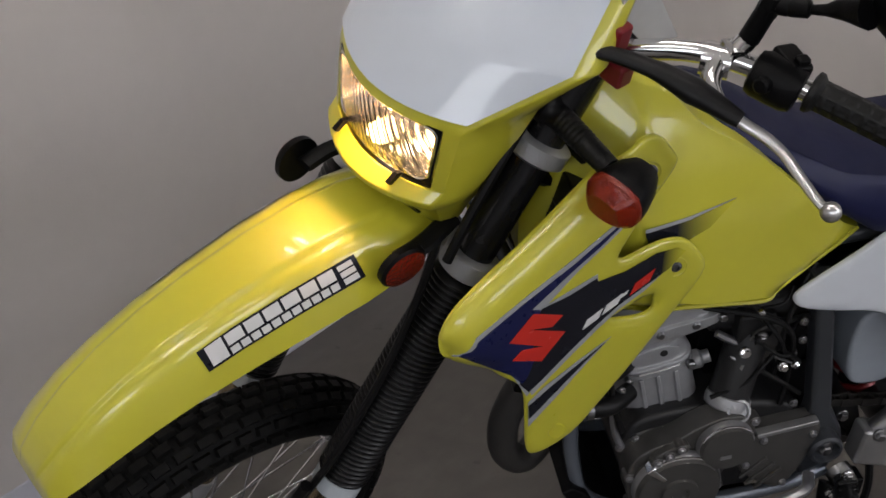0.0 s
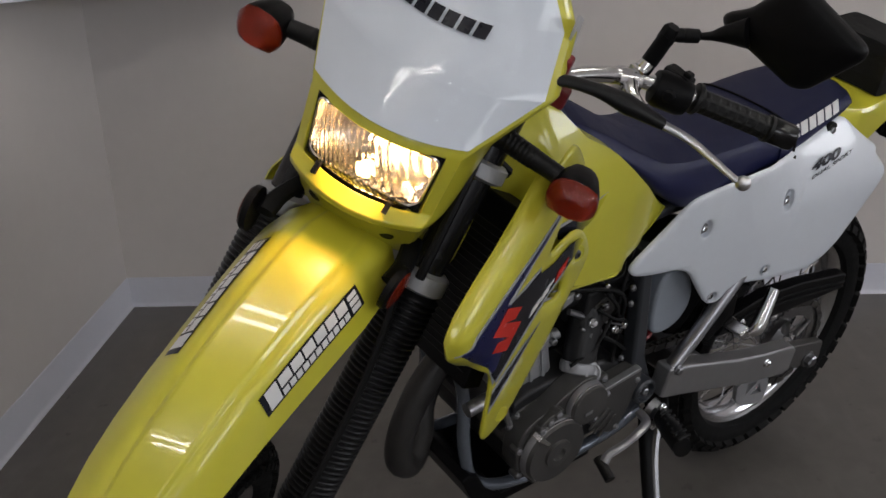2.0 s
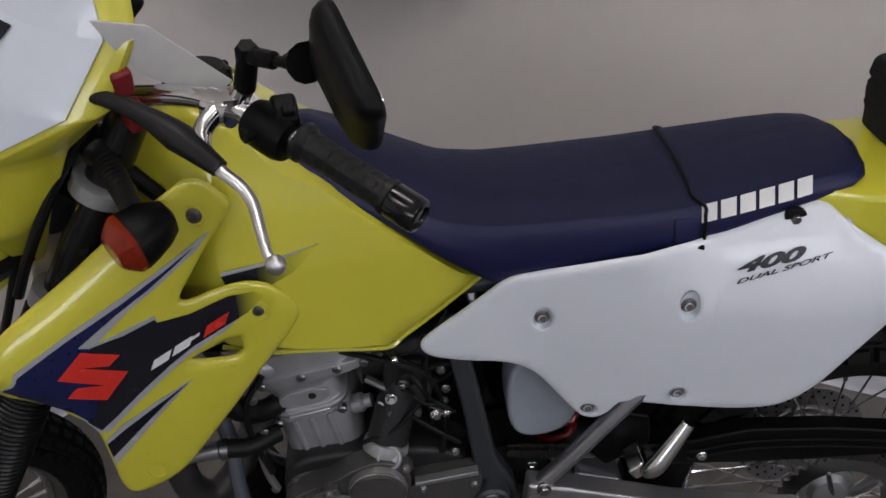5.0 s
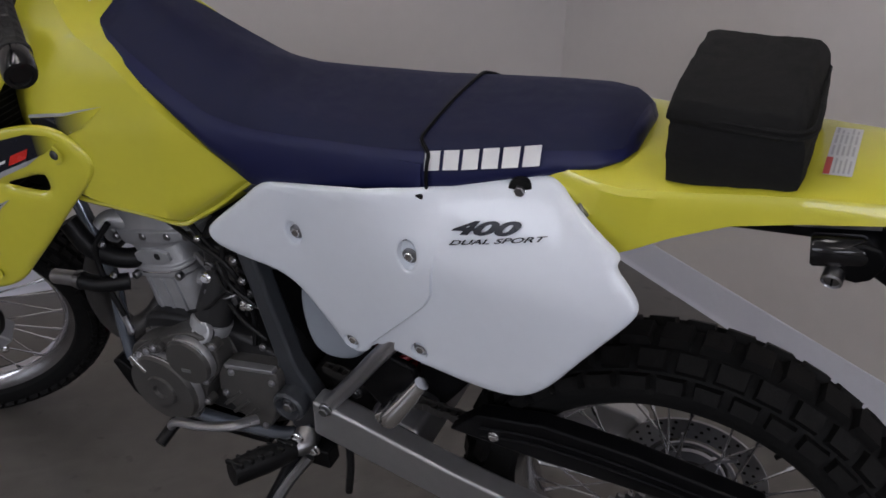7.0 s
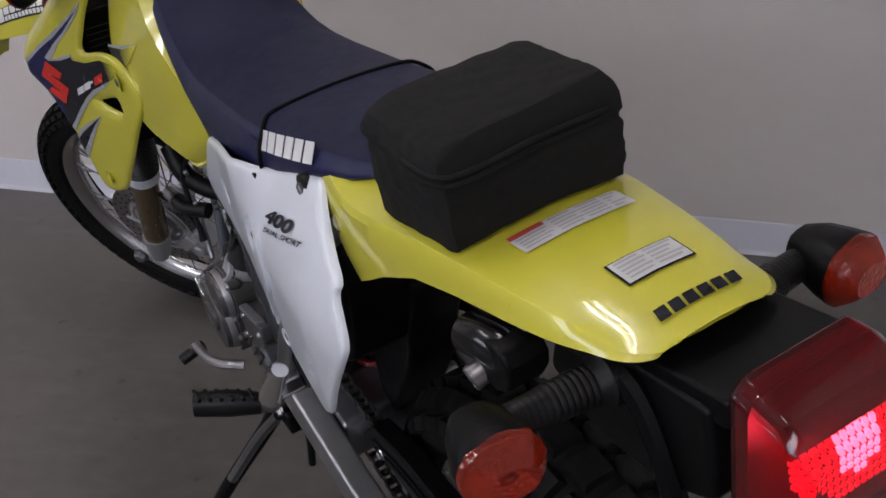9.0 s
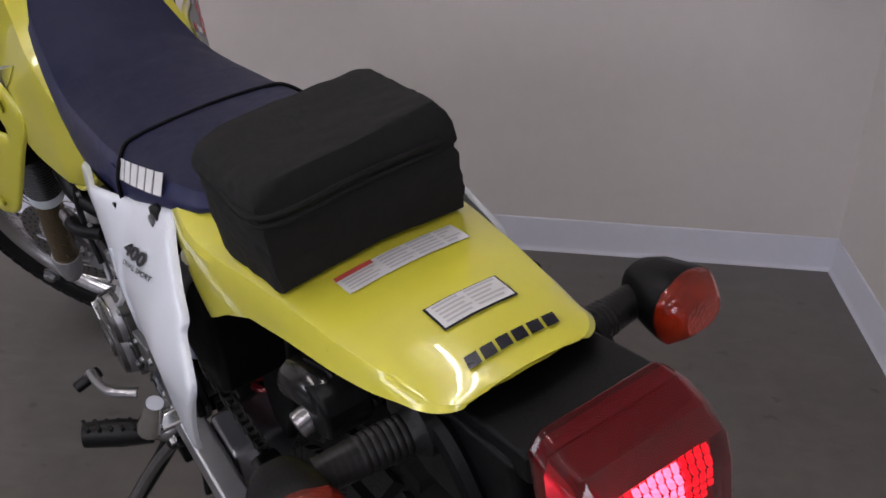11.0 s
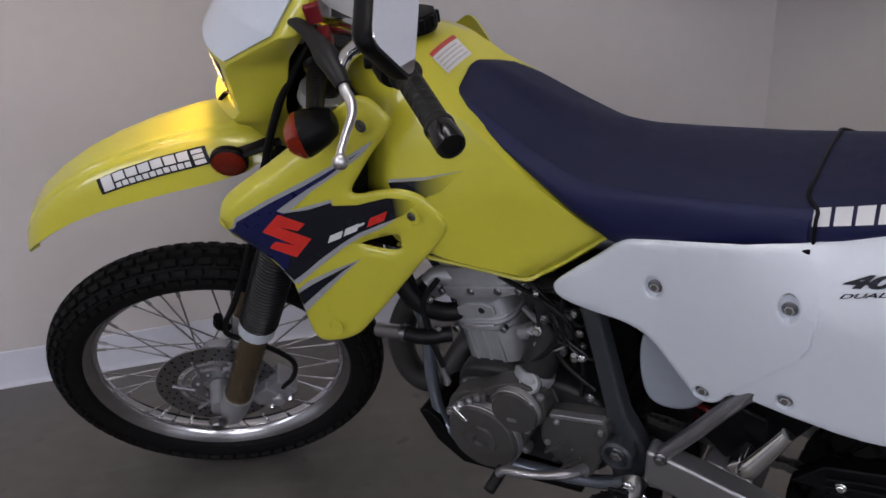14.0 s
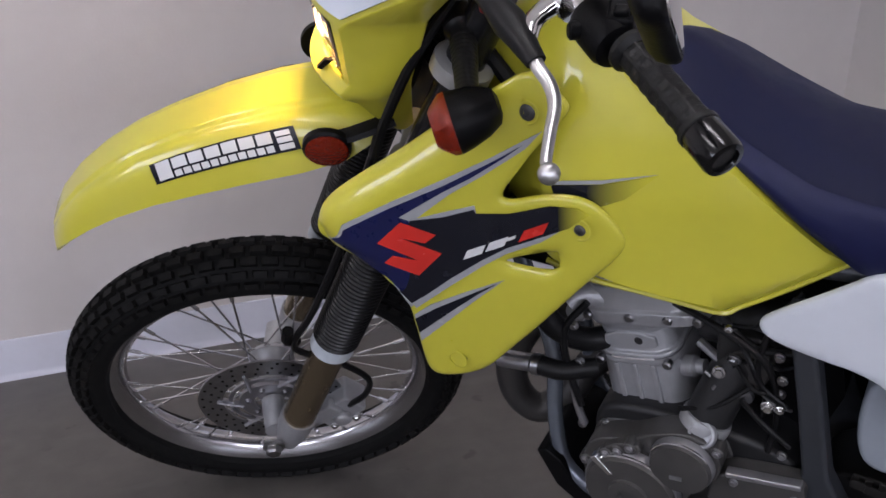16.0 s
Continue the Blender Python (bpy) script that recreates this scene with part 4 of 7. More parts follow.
rings = []
for x in np.concatenate([np.linspace(-0.172, 0.05, 22), np.linspace(0.062, 0.272, 16)]):
    low = float(np.interp(x, [-0.172, -0.150, -0.105, -0.065, -0.045, 0.009, 0.06, 0.11, 0.16, 0.27], [0.824, 0.808, 0.776, 0.752, 0.746, 0.747, 0.754, 0.765, 0.775, 0.830]))
    top = float(np.interp(x, [-0.172, -0.139, -0.085, -0.033, -0.001, 0.020, 0.066, 0.11, 0.16, 0.21, 0.272], [0.832, 0.850, 0.900, 0.945, 0.972, 0.986, 1.010, 1.054, 1.070, 1.062, 1.02]))
    half = []
    for k in range(15):
        t = k / 14
        z = low + (top - low) * (1 - (1 - t) ** 1.6)
        half.append((float(x), tank_half(x, z), z))
    crown = [(float(x), tank_half(x, top) * s, top + 0.010 * (1 - s * s)) for s in (0.75, 0.45, 0.15)]
    ring = half + crown
    rings.append(ring + [(a, -b, c) for a, b, c in reversed(ring)])
bm = bmesh.new()
add_rings(bm, rings)
tank = part("fuel_tank", bm, YELLOW, bike, "glossy yellow fuel tank", sharp=50)
lip = []
for x, z in ((0.158, 0.780), (0.109, 0.770), (0.058, 0.757), (0.009, 0.750), (-0.045, 0.749), (-0.065, 0.756), (-0.105, 0.781), (-0.144, 0.812), (-0.168, 0.828)):
    lip.append((x, tank_half(x, z + 0.006) + 0.001, z + 0.004))
part("tank_seam", tube(lip, 0.0035, 6), YELLOW, tank, "raised moulding seam")
cap = part("filler_cap", lathe([(0.022, -0.012), (0.022, 0.0), (0.036, 0.002), (0.038, 0.010), (0.038, 0.022), (0.033, 0.028), (0.012, 0.029), (0.010, 0.033), (0.0, 0.034)], (0.156, 0.0, 1.074), (0, 0, 1), 36), BLACK, tank, "black ribbed filler cap")
lugs = bmesh.new()
for k in range(10):
    a = 2 * math.pi * k / 10
    add_block(lugs, (0.156 + 0.0365 * math.cos(a), 0.0365 * math.sin(a), 1.090), (0.009, 0.010, 0.018), Matrix.Rotation(a, 3, "Z"))
part("cap_grip", lugs, BLACK, cap, bevel=0.002)


def tank_surf(points):
    return np.array([tank_half(x, z) for x, z in np.asarray(points)])


def flat_mark(name, outline, surf, up, mat, parent, label="", side=1, fine=0.012, front=False, rounds=0):
    line = rounded(outline, rounds) if rounds else list(outline)
    return part(name, sheet(line, raised(surf, up), 0.0008, (), fine, side), mat, parent, label, front=front)


for side in (1, -1):
    flat_mark("decal", [(0.140, 0.902), (0.085, 0.909), (0.026, 0.925), (0.058, 0.896), (0.098, 0.876), (0.135, 0.886)], tank_surf, 0.0016, FADE, tank, "black arrow decal fading into the yellow", side)
    flat_mark("decal", [(0.140, 0.907), (0.085, 0.914), (0.026, 0.9265), (0.085, 0.910), (0.140, 0.903)], tank_surf, 0.0022, DECAL_GREY, tank, "thin grey stripe", side)
# warning label on the tank top
def crown_z(x, y):
    top = float(np.interp(x, [0.066, 0.11, 0.16], [1.010, 1.054, 1.070]))
    return top + 0.010 * (1 - min(1.0, (y / tank_half(x, top)) ** 2))


def crown_mark(name, x0, x1, y0, y1, up, mat, parent, label=""):
    bm = bmesh.new()
    add_rings(bm, [[(x, y, crown_z(x, y) + up) for y in np.linspace(y0, y1, 9)] for x in np.linspace(x0, x1, 4)], closed=False)
    return part(name, bm, mat, parent, label)


lab = crown_mark("warning_label", 0.078, 0.105, 0.044, -0.026, 0.0030, LABEL, tank, "small white warning label with a red heading")
crown_mark("red_heading", 0.100, 0.105, 0.044, -0.026, 0.0036, LABEL_RED, lab)
for k in range(4):
    crown_mark("text_bar", 0.0810 + 0.0046 * k, 0.0828 + 0.0046 * k, 0.041, -0.023 + 0.006 * (k % 2), 0.0036, FINE_PRINT, lab)

# ---- seat
SEAT = [(0.072, 1.006, 0.018, 1.014, 0.006), (0.068, 1.000, 0.042, 1.022, 0.012), (0.057, 0.993, 0.063, 1.029, 0.020), (0.035, 0.980, 0.078, 1.024, 0.024), (0.0, 0.965, 0.088, 1.006, 0.027), (-0.06, 0.925, 0.097, 0.973, 0.038), (-0.12, 0.880, 0.103, 0.948, 0.051), (-0.18, 0.842, 0.106, 0.936, 0.064), (-0.24, 0.842, 0.107, 0.933, 0.076), (-0.30, 0.852, 0.108, 0.935, 0.080), (-0.36, 0.863, 0.109, 0.937, 0.083), (-0.418, 0.875, 0.109, 0.942, 0.084), (-0.432, 0.879, 0.108, 0.944, 0.084), (-0.48, 0.897, 0.106, 0.949, 0.083), (-0.54, 0.918, 0.101, 0.956, 0.080), (-0.59, 0.930, 0.095, 0.961, 0.074), (-0.625, 0.938, 0.085, 0.961, 0.062), (-0.645, 0.941, 0.066, 0.955, 0.046), (-0.655, 0.943, 0.040, 0.949, 0.025)]
fine_x = np.concatenate([np.linspace(0.072, 0.03, 14), np.linspace(0.02, -0.655, 66)])


def seat_row(x):
    xs = [r[0] for r in SEAT][::-1]
    zb, yb, zt, yt = (float(np.interp(x, xs, [r[k] for r in SEAT][::-1])) for k in range(1, 5))
    zl = zt - min(0.022 + 0.55 * (0.084 - yt), (zt - zb) * (0.35 + 6 * max(0.0, 0.084 - yt)))
    half = [(yb - 0.010, zb - 0.006), (yb, zb), (yb + 0.003, zb + (zl - zb) * 0.35), (yb + 0.001, zb + (zl - zb) * 0.75), (yb - 0.003, zl), (yb - 0.008, zl + (zt - zl) * 0.45), (yt + (yb - yt) * 0.15, zt - 0.003), (yt * 0.8, zt + 0.0015), (yt * 0.4, zt + 0.004), (0, zt + 0.005)]
    return half


rings = []
for x in fine_x:
    half = seat_row(float(x))
    rings.append([(float(x), y, z) for y, z in half] + [(float(x), -y, z) for y, z in reversed(half[:-1])])
bm = bmesh.new()
add_rings(bm, rings)
seat = part("seat", bm, NAVY, bike, "long navy vinyl seat with a strap across it", sharp=60)
# the darker non-slip top
rings = []
for x in np.concatenate([np.linspace(0.066, 0.03, 10), np.linspace(0.02, -0.645, 56)]):
    half = seat_row(float(x))[5:]
    rings.append([(float(x), y, z + 0.0015) for y, z in half] + [(float(x), -y, z + 0.0015) for y, z in reversed(half[:-1])])
bm = bmesh.new()
add_rings(bm, rings, closed=False)
part("seat_top", bm, NAVY_TOP, seat, "dull charcoal-navy non-slip seat top", sharp=60)
# strap
loop = [(-0.418 - 0.000, y, z) for y, z in seat_row(-0.418)[1:]]
strap_pts = [(x - (0.018 if y > 0.09 else 0.004), y + 0.003 * (1 if y > 0 else 0), z + 0.003) for x, y, z in loop]
strap_pts = strap_pts + [(x, -y, z) for x, y, z in reversed(strap_pts[:-1])]
part("seat_strap", tube(strap_pts, 0.0024, 6, 3), BLACK, seat, "dark strap across the seat")
rings = []
for dx in (0.028, 0.0):
    rings.append([(-0.428 + dx, y + 0.0025, z) for y, z in seat_row(-0.415)[1:5]])
bm = bmesh.new()
add_rings(bm, rings, closed=False)
part("strap_end", bm, NAVY, seat, "sewn strap end", solid=0.002)


def seat_surf(points):
    out = []
    for x, z in np.asarray(points):
        half = seat_row(float(x))
        zs, ys = [h[1] for h in half[1:6]], [h[0] for h in half[1:6]]
        out.append(float(np.interp(z, zs, ys)))
    return np.array(out)


def bars_row(name, start, step, tall, count, lean, surf, up, mat, parent, side, label=""):
    """A word that is not spelt out: one upright bar for each letter along a slanting line."""
    made = None
    for k in range(count):
        x0, z0 = start[0] + step[0] * k, start[1] + step[1] * k
        x1, z1 = x0 + step[0] * 0.80, z0 + step[1] * 0.80
        tx, tz = lean, tall
        made = flat_mark(name, [(x0, z0), (x1, z1), (x1 + tx, z1 + tz), (x0 + tx, z0 + tz)], surf, up, mat, parent, label, side, 0.01)
    return made


for side in (1,):
    bars_row("letter_bar", (-0.432, 0.9135), (-0.0232, 0.0046), 0.0205, 6, 0.0, seat_surf, 0.0025, DECAL_WHITE, seat, side)

# ---- radiator shrouds
def densify(line, step=0.015):
    out = []
    for (x0, z0), (x1, z1) in zip(line, line[1:] + line[:1]):
        n = max(1, int(math.hypot(x1 - x0, z1 - z0) / step))
        out += [(x0 + (x1 - x0) * k / n, z0 + (z1 - z0) * k / n) for k in range(n)]
    return out


SHROUD = [(0.396, 0.862), (0.382, 0.888), (0.350, 0.912), (0.302, 0.942), (0.260, 0.972), (0.209, 1.009), (0.181, 1.028), (0.158, 1.043), (0.140, 1.038), (0.122, 1.016), (0.112, 1.000), (0.127, 0.980), (0.147, 0.957), (0.165, 0.930), (0.186, 0.900), (0.176, 0.893), (0.150, 0.899), (0.120, 0.901), (0.097, 0.8945), (0.080, 0.881), (0.054, 0.844), (0.064, 0.820), (0.101, 0.780), (0.152, 0.717), (0.192, 0.672), (0.218, 0.642), (0.248, 0.628), (0.281, 0.626), (0.291, 0.645), (0.293, 0.700), (0.2965, 0.750), (0.306, 0.772), (0.330, 0.787), (0.356, 0.801), (0.384, 0.824), (0.396, 0.843)]
SHROUD_LINE = rounded(SHROUD, 2)
SHROUD_HOLE = rounded([(0.190, 0.8115), (0.166, 0.8195), (0.129, 0.828), (0.1265, 0.816), (0.127, 0.801), (0.140, 0.797), (0.168, 0.804)], 1)
SHROUD_FRONT = [(0.340, 0.790), (0.384, 0.824), (0.396, 0.862), (0.380, 0.888), (0.350, 0.912), (0.302, 0.942), (0.260, 0.972), (0.209, 1.009)]


def shroud_base(x, z):
    return 0.144 + 0.37 * (x - 0.102) + 0.010 * np.sin(np.clip((z - 0.63) / 0.40, 0, 1) * math.pi)


shroud_surf = curved(shroud_base, (SHROUD_LINE + SHROUD_LINE[:1], 0.007, 0.0035), (SHROUD_FRONT, 0.040, 0.022), (SHROUD_HOLE + SHROUD_HOLE[:1], 0.014, 0.006))
for side in (1, -1):
    shroud = part("radiator_shroud", sheet(densify(SHROUD_LINE, 0.006), shroud_surf, 0.004, (SHROUD_HOLE, [(0.2495 + 0.0105 * math.cos(k * math.pi / 8), 0.659 + 0.0105 * math.sin(k * math.pi / 8)) for k in range(16)]), 0.009, side, (), (0.002, 0.0045)), YELLOW, bike, "yellow plastic radiator shroud with blue and black graphics", sharp=70)
    lay = [
        (0.0010, DECAL_GREY, [(0.383, 0.837), (0.354, 0.865), (0.299, 0.8945), (0.239, 0.9235), (0.188, 0.950), (0.1555, 0.969), (0.1375, 0.979), (0.1557, 0.958), (0.197, 0.9285), (0.234, 0.905), (0.272, 0.8735), (0.244, 0.8815), (0.2095, 0.8905), (0.208, 0.879), (0.212, 0.868), (0.258, 0.797), (0.293, 0.744), (0.312, 0.786), (0.344, 0.811)]),
        (0.0018, DECAL_BLUE, [(0.375, 0.839), (0.352, 0.859), (0.300, 0.887), (0.240, 0.9155), (0.188, 0.9445), (0.157, 0.9635), (0.176, 0.949), (0.211, 0.925), (0.241, 0.908), (0.264, 0.893), (0.291, 0.875), (0.281, 0.871), (0.262, 0.840), (0.270, 0.800), (0.300, 0.770), (0.314, 0.788), (0.344, 0.811)]),
        (0.0020, SHROUD_FADE, [(0.279, 0.871), (0.2443, 0.8755), (0.2105, 0.8855), (0.2085, 0.8805), (0.1735, 0.8805), (0.132, 0.890), (0.1035, 0.887), (0.092, 0.8785), (0.113, 0.8615), (0.142, 0.8495), (0.178, 0.835), (0.2056, 0.818), (0.242, 0.791), (0.272, 0.766), (0.291, 0.752), (0.303, 0.770), (0.285, 0.800), (0.290, 0.840)]),
        (0.0016, DECAL_GREY, [(0.116, 0.862), (0.142, 0.8515), (0.178, 0.837), (0.2056, 0.820), (0.242, 0.793), (0.291, 0.755), (0.287, 0.744), (0.242, 0.781), (0.206, 0.809), (0.1786, 0.827), (0.142, 0.843)]),
        (0.0014, DECAL_GREY, [(0.291, 0.733), (0.270, 0.750), (0.229, 0.770), (0.184, 0.789), (0.216, 0.760), (0.251, 0.726), (0.289, 0.689)]),
        (0.0022, DECAL_BLACK, [(0.2905, 0.727), (0.265, 0.744), (0.229, 0.764), (0.192, 0.784), (0.216, 0.7665), (0.249, 0.739), (0.2885, 0.704)]),
        (0.0030, DECAL_RED, [(0.289, 0.8695), (0.252, 0.8525), (0.265, 0.8415), (0.294, 0.8495), (0.248, 0.8270), (0.2765, 0.7955), (0.3135, 0.8130), (0.3020, 0.8235), (0.2735, 0.8165), (0.3175, 0.8410)]),
    ]
    for up, mat, outline in lay:
        flat_mark("decal", outline, shroud_surf, up, mat, shroud, "", side, 0.008)
    for x0, z0, run, tall, mat in ((0.2255, 0.8190, 0.0205, 0.0125, DECAL_WHITE), (0.2010, 0.8300, 0.0205, 0.0125, DECAL_WHITE), (0.1795, 0.8440, 0.0105, 0.0045, DECAL_WHITE), (0.1650, 0.8440, 0.0260, 0.0150, DECAL_RED)):
        flat_mark("letter_bar", [(x0, z0), (x0 - run, z0 + run * 0.42), (x0 - run - tall * 0.42, z0 + run * 0.42 + tall), (x0 - tall * 0.42, z0 + tall)], shroud_surf, 0.0030, mat, shroud, "", side, 0.01)
    for bx, bz, size in ((0.1525, 1.000, 0.008), (0.1025, 0.8585, 0.006)):
        yb = float(shroud_surf([(bx, bz)])[0])
        part("bolt_recess", lathe([(0.015, 0.0006), (0.013, 0.0014), (0.010, -0.001)], (bx, side * yb, bz), (0.0, side, 0), 22), YELLOW, shroud, "moulded bolt recess")
        part("shroud_bolt", lathe([(size * 1.25, -0.002), (size * 1.2, 0.0012), (size * 0.9, 0.0030), (size * 0.5, 0.0034), (size * 0.45, 0.0012), (0.0, 0.0010)], (bx, side * yb, bz), (0, side, 0), 18), DULLBOLT, shroud, "dull grey socket bolt")
    yb = float(shroud_surf([(0.2495, 0.659)])[0])
    part("bolt_recess", lathe([(0.0135, 0.0006), (0.0115, 0.0012), (0.0100, -0.002), (0.0085, -0.011), (0.0, -0.012)], (0.2495, side * (yb + 0.0005), 0.659), (0, side, 0), 22), YELLOW, shroud, "recess of the lower shroud bolt")

# ---- side covers
COVER_TOP = [(-0.084, 0.748), (-0.098, 0.766), (-0.163, 0.820), (-0.198, 0.852), (-0.232, 0.857), (-0.294, 0.870), (-0.368, 0.887), (-0.433, 0.894), (-0.458, 0.897)]
SEAM = [(-0.458, 0.897), (-0.454, 0.840), (-0.447, 0.770), (-0.436, 0.750), (-0.403, 0.714), (-0.346, 0.652)]
COVER_LOW = [(-0.346, 0.652), (-0.333, 0.628), (-0.318, 0.618), (-0.300, 0.620), (-0.286, 0.634), (-0.259, 0.669), (-0.232, 0.704), (-0.198, 0.719), (-0.147, 0.721), (-0.096, 0.729)]
REAR_TOP = [(-0.458, 0.897), (-0.496, 0.909), (-0.559, 0.925), (-0.585, 0.930), (-0.612, 0.906), (-0.646, 0.883), (-0.670, 0.869), (-0.664, 0.858), (-0.682, 0.842), (-0.696, 0.824), (-0.692, 0.808), (-0.640, 0.742), (-0.597, 0.681), (-0.570, 0.655), (-0.542, 0.642), (-0.492, 0.639), (-0.433, 0.644), (-0.346, 0.648)]


def cover_base(x, z):
    y = np.interp(x, [-0.70, -0.60, -0.421, -0.25, -0.086], [0.156, 0.159, 0.143, 0.115, 0.101])
    y = y - 0.055 * np.clip((z - 0.80) / 0.13, 0, 1) ** 1.6 * np.clip((-x - 0.36) / 0.1, 0, 1)
    y = y + 0.006 * np.sin(np.clip((z - 0.64) / 0.26, 0, 1) * math.pi)
    return y


def oval(x, z, a, b, n=22):
    return [(x + a * math.cos(2 * math.pi * k / n), z + b * math.sin(2 * math.pi * k / n)) for k in range(n)]


COVER_LINE = densify(rounded(COVER_TOP + REAR_TOP[1:] + COVER_LOW[1:], 2), 0.006)
STEP = densify(SEAM[1:], 0.008)
STEP = STEP[: STEP.index(SEAM[-1]) + 1]
STEP_FOOT = [(x - 0.0016, z - 0.0014) for x, z in STEP]
# place, half width and half height of the bolt recesses
RECESSES = [(-0.242, 0.7905, 0.0125, 0.0165), (-0.4195, 0.8165, 0.0125, 0.0205), (-0.307, 0.6335, 0.0120, 0.0110), (-0.4205, 0.6690, 0.0110, 0.0110)]
SEAM_X, SEAM_Z = [p[0] for p in reversed(SEAM)], [p[1] for p in reversed(SEAM)]


def step_down(points):
    """The rear of the cover lies lower than its front part along the step, which fades out towards the top."""
    p = np.asarray(points, float)
    behind = p[:, 0] < np.interp(p[:, 1], SEAM_Z, SEAM_X) - 1e-5
    fade = np.clip((0.875 - p[:, 1]) / 0.12, 0, 1)
    far = np.clip(away(p, SEAM) / 0.0020, 0, 1)
    settle = np.exp(-away(p, SEAM) / 0.10)
    return np.where(behind, 0.0052 * fade * far * settle, 0.0)


def cover_surf(points):
    p = np.asarray(points, float)
    y = cover_base(p[:, 0], p[:, 1]) - step_down(p)
    near = np.clip(1 - away(p, COVER_LINE + COVER_LINE[:1]) / 0.0055, 0, 1)
    y = y - 0.0036 * near**2
    for x, z, a, b in RECESSES:
        rim = oval(x, z, a, b)
        y = y - 0.0016 * np.clip(1 - away(p, rim + rim[:1]) / 0.004, 0, 1) ** 2
    return y


def stand_out(x, side):
    return -0.026 * min(1.0, max(0.0, (-x - 0.40) / 0.22)) if side < 0 else 0.0


for side in (1, -1):
    bm = sheet(COVER_LINE, cover_surf, 0.004, [oval(*r) for r in RECESSES], 0.012, side, (STEP, STEP_FOOT), (0.0018, 0.0038))
    for v in bm.verts:
        v.co.y += stand_out(v.co.x, side)
    cover = tail_cover = part("side_cover", bm, WHITE, bike, "glossy white plastic side cover with a capacity badge" if side > 0 else "white plastic side cover over the silencer", sharp=50)
    for bx, bz, a, b in RECESSES:
        yb = float(cover_base(np.array([bx]), np.array([bz]))[0]) + side * stand_out(bx, side)
        cup = bmesh.new()
        rings = []
        for grow, sink in ((1.04, -0.0020), (0.97, -0.0045), (0.90, -0.0085), (0.55, -0.0095), (0.02, -0.0095)):
            rings.append([(x, side * (yb + sink), z) for x, z in oval(bx, bz, a * grow, b * grow)])
        add_rings(cup, rings, caps=False)
        part("bolt_recess", cup, WHITE, cover, "oval moulded bolt recess")
        bolt("cover_bolt", (bx, side * (yb - 0.0092), bz - (b - a) * 0.5), (0, side, 0), cover, 0.0064, BRIGHT)
        part("bolt_collar", lathe([(0.0098, 0.0), (0.0098, 0.0022), (0.0085, 0.003)], (bx, side * (yb - 0.0094), bz - (b - a) * 0.5), (0, side, 0), 20), STEEL, cover, "steel bolt collar")
    bolt("seat_bolt", (-0.548, side * 0.108, 0.911), (0, side, 0), cover, 0.0068, STEEL, "seat bolt")
    part("bolt_collar", lathe([(0.014, -0.004), (0.015, 0.0), (0.014, 0.004), (0.010, 0.0045)], (-0.548, side * 0.106, 0.911), (0, side, 0), 22), RUBBER, cover, "black rubber bolt collar")
part("seat_hook", block((-0.415, 0.119, 0.880), (0.042, 0.012, 0.014), Matrix.Rotation(radians(10), 3, "Y")), BLACK, bike, "black hook under the seat strap", bevel=0.002)
for text, size, start, slope, mat in (("400", 0.0185, (-0.4735, 0.8555), 0.200, DECAL_BLACK), ("DUAL SPORT", 0.0072, (-0.4725, 0.8430), 0.262, DECAL_BLACK)):
    bm = words(text, size, 0.00085 if text == "400" else 0.00014)
    bmesh.ops.triangulate(bm, faces=bm.faces)
    xs = [v.co.x for v in bm.verts]
    stretch = (0.083 if text == "400" else 0.116) / (max(xs) - min(xs))
    for v in bm.verts:
        x, z = v.co.x * stretch, v.co.y
        X, Z = start[0] - x, start[1] + z + x * slope
        v.co = (X, float(cover_surf([(X, Z)])[0]) + 0.0022, Z)
    part("lettering", bm, mat, tail_cover, "black printed capacity badge")

# ---- rear mudguard
TAIL = [(-0.575, 0.918, 0.100, 0.948), (-0.60, 0.905, 0.106, 0.944), (-0.625, 0.880, 0.110, 0.940), (-0.657, 0.856, 0.112, 0.938), (-0.68, 0.868, 0.110, 0.940), (-0.71, 0.886, 0.107, 0.943), (-0.769, 0.912, 0.100, 0.950), (-0.833, 0.926, 0.093, 0.957), (-0.90, 0.936, 0.085, 0.961), (-0.95, 0.941, 0.077, 0.961), (-0.985, 0.9460, 0.069, 0.9590), (-1.019, 0.9515, 0.0640, 0.9570)]


def tail_mid(x):
    """The mudguard's middle line swings a little to the left towards its end."""
    return float(np.interp(-x, [0.66, 0.90], [0.0, 0.0115]))


def tail_row(x):
    xs = [r[0] for r in TAIL][::-1]
    zl, w, zt = (float(np.interp(x, xs, [r[k] for r in TAIL][::-1])) for k in (1, 2, 3))
    if x < -0.991:
        # rounded corner of the end
        w -= 0.017 * (1 - math.sqrt(max(0.0, 1 - ((-x - 0.991) / 0.028) ** 2)))
    zc = zt - min(0.014, (zt - zl) * 0.6)
    return [(w, zl), (w - 0.002, zl + (zc - zl) * 0.5), (w - 0.0050, zc + 0.001), (w - 0.0090, zt - min(0.0062, (zt - zl) * 0.35)), (w - 0.018, zt - min(0.0030, (zt - zl) * 0.18)), (w * 0.60, zt), (w * 0.3, zt + 0.002), (0, zt + 0.003)]


def tail_end(x, y):
    """The mudguard's end is bowed: its corners lie ahead of its middle."""
    return x + (0.006 + 1.1 * y * y) * min(1.0, max(0.0, (-x - 0.93) / 0.089))


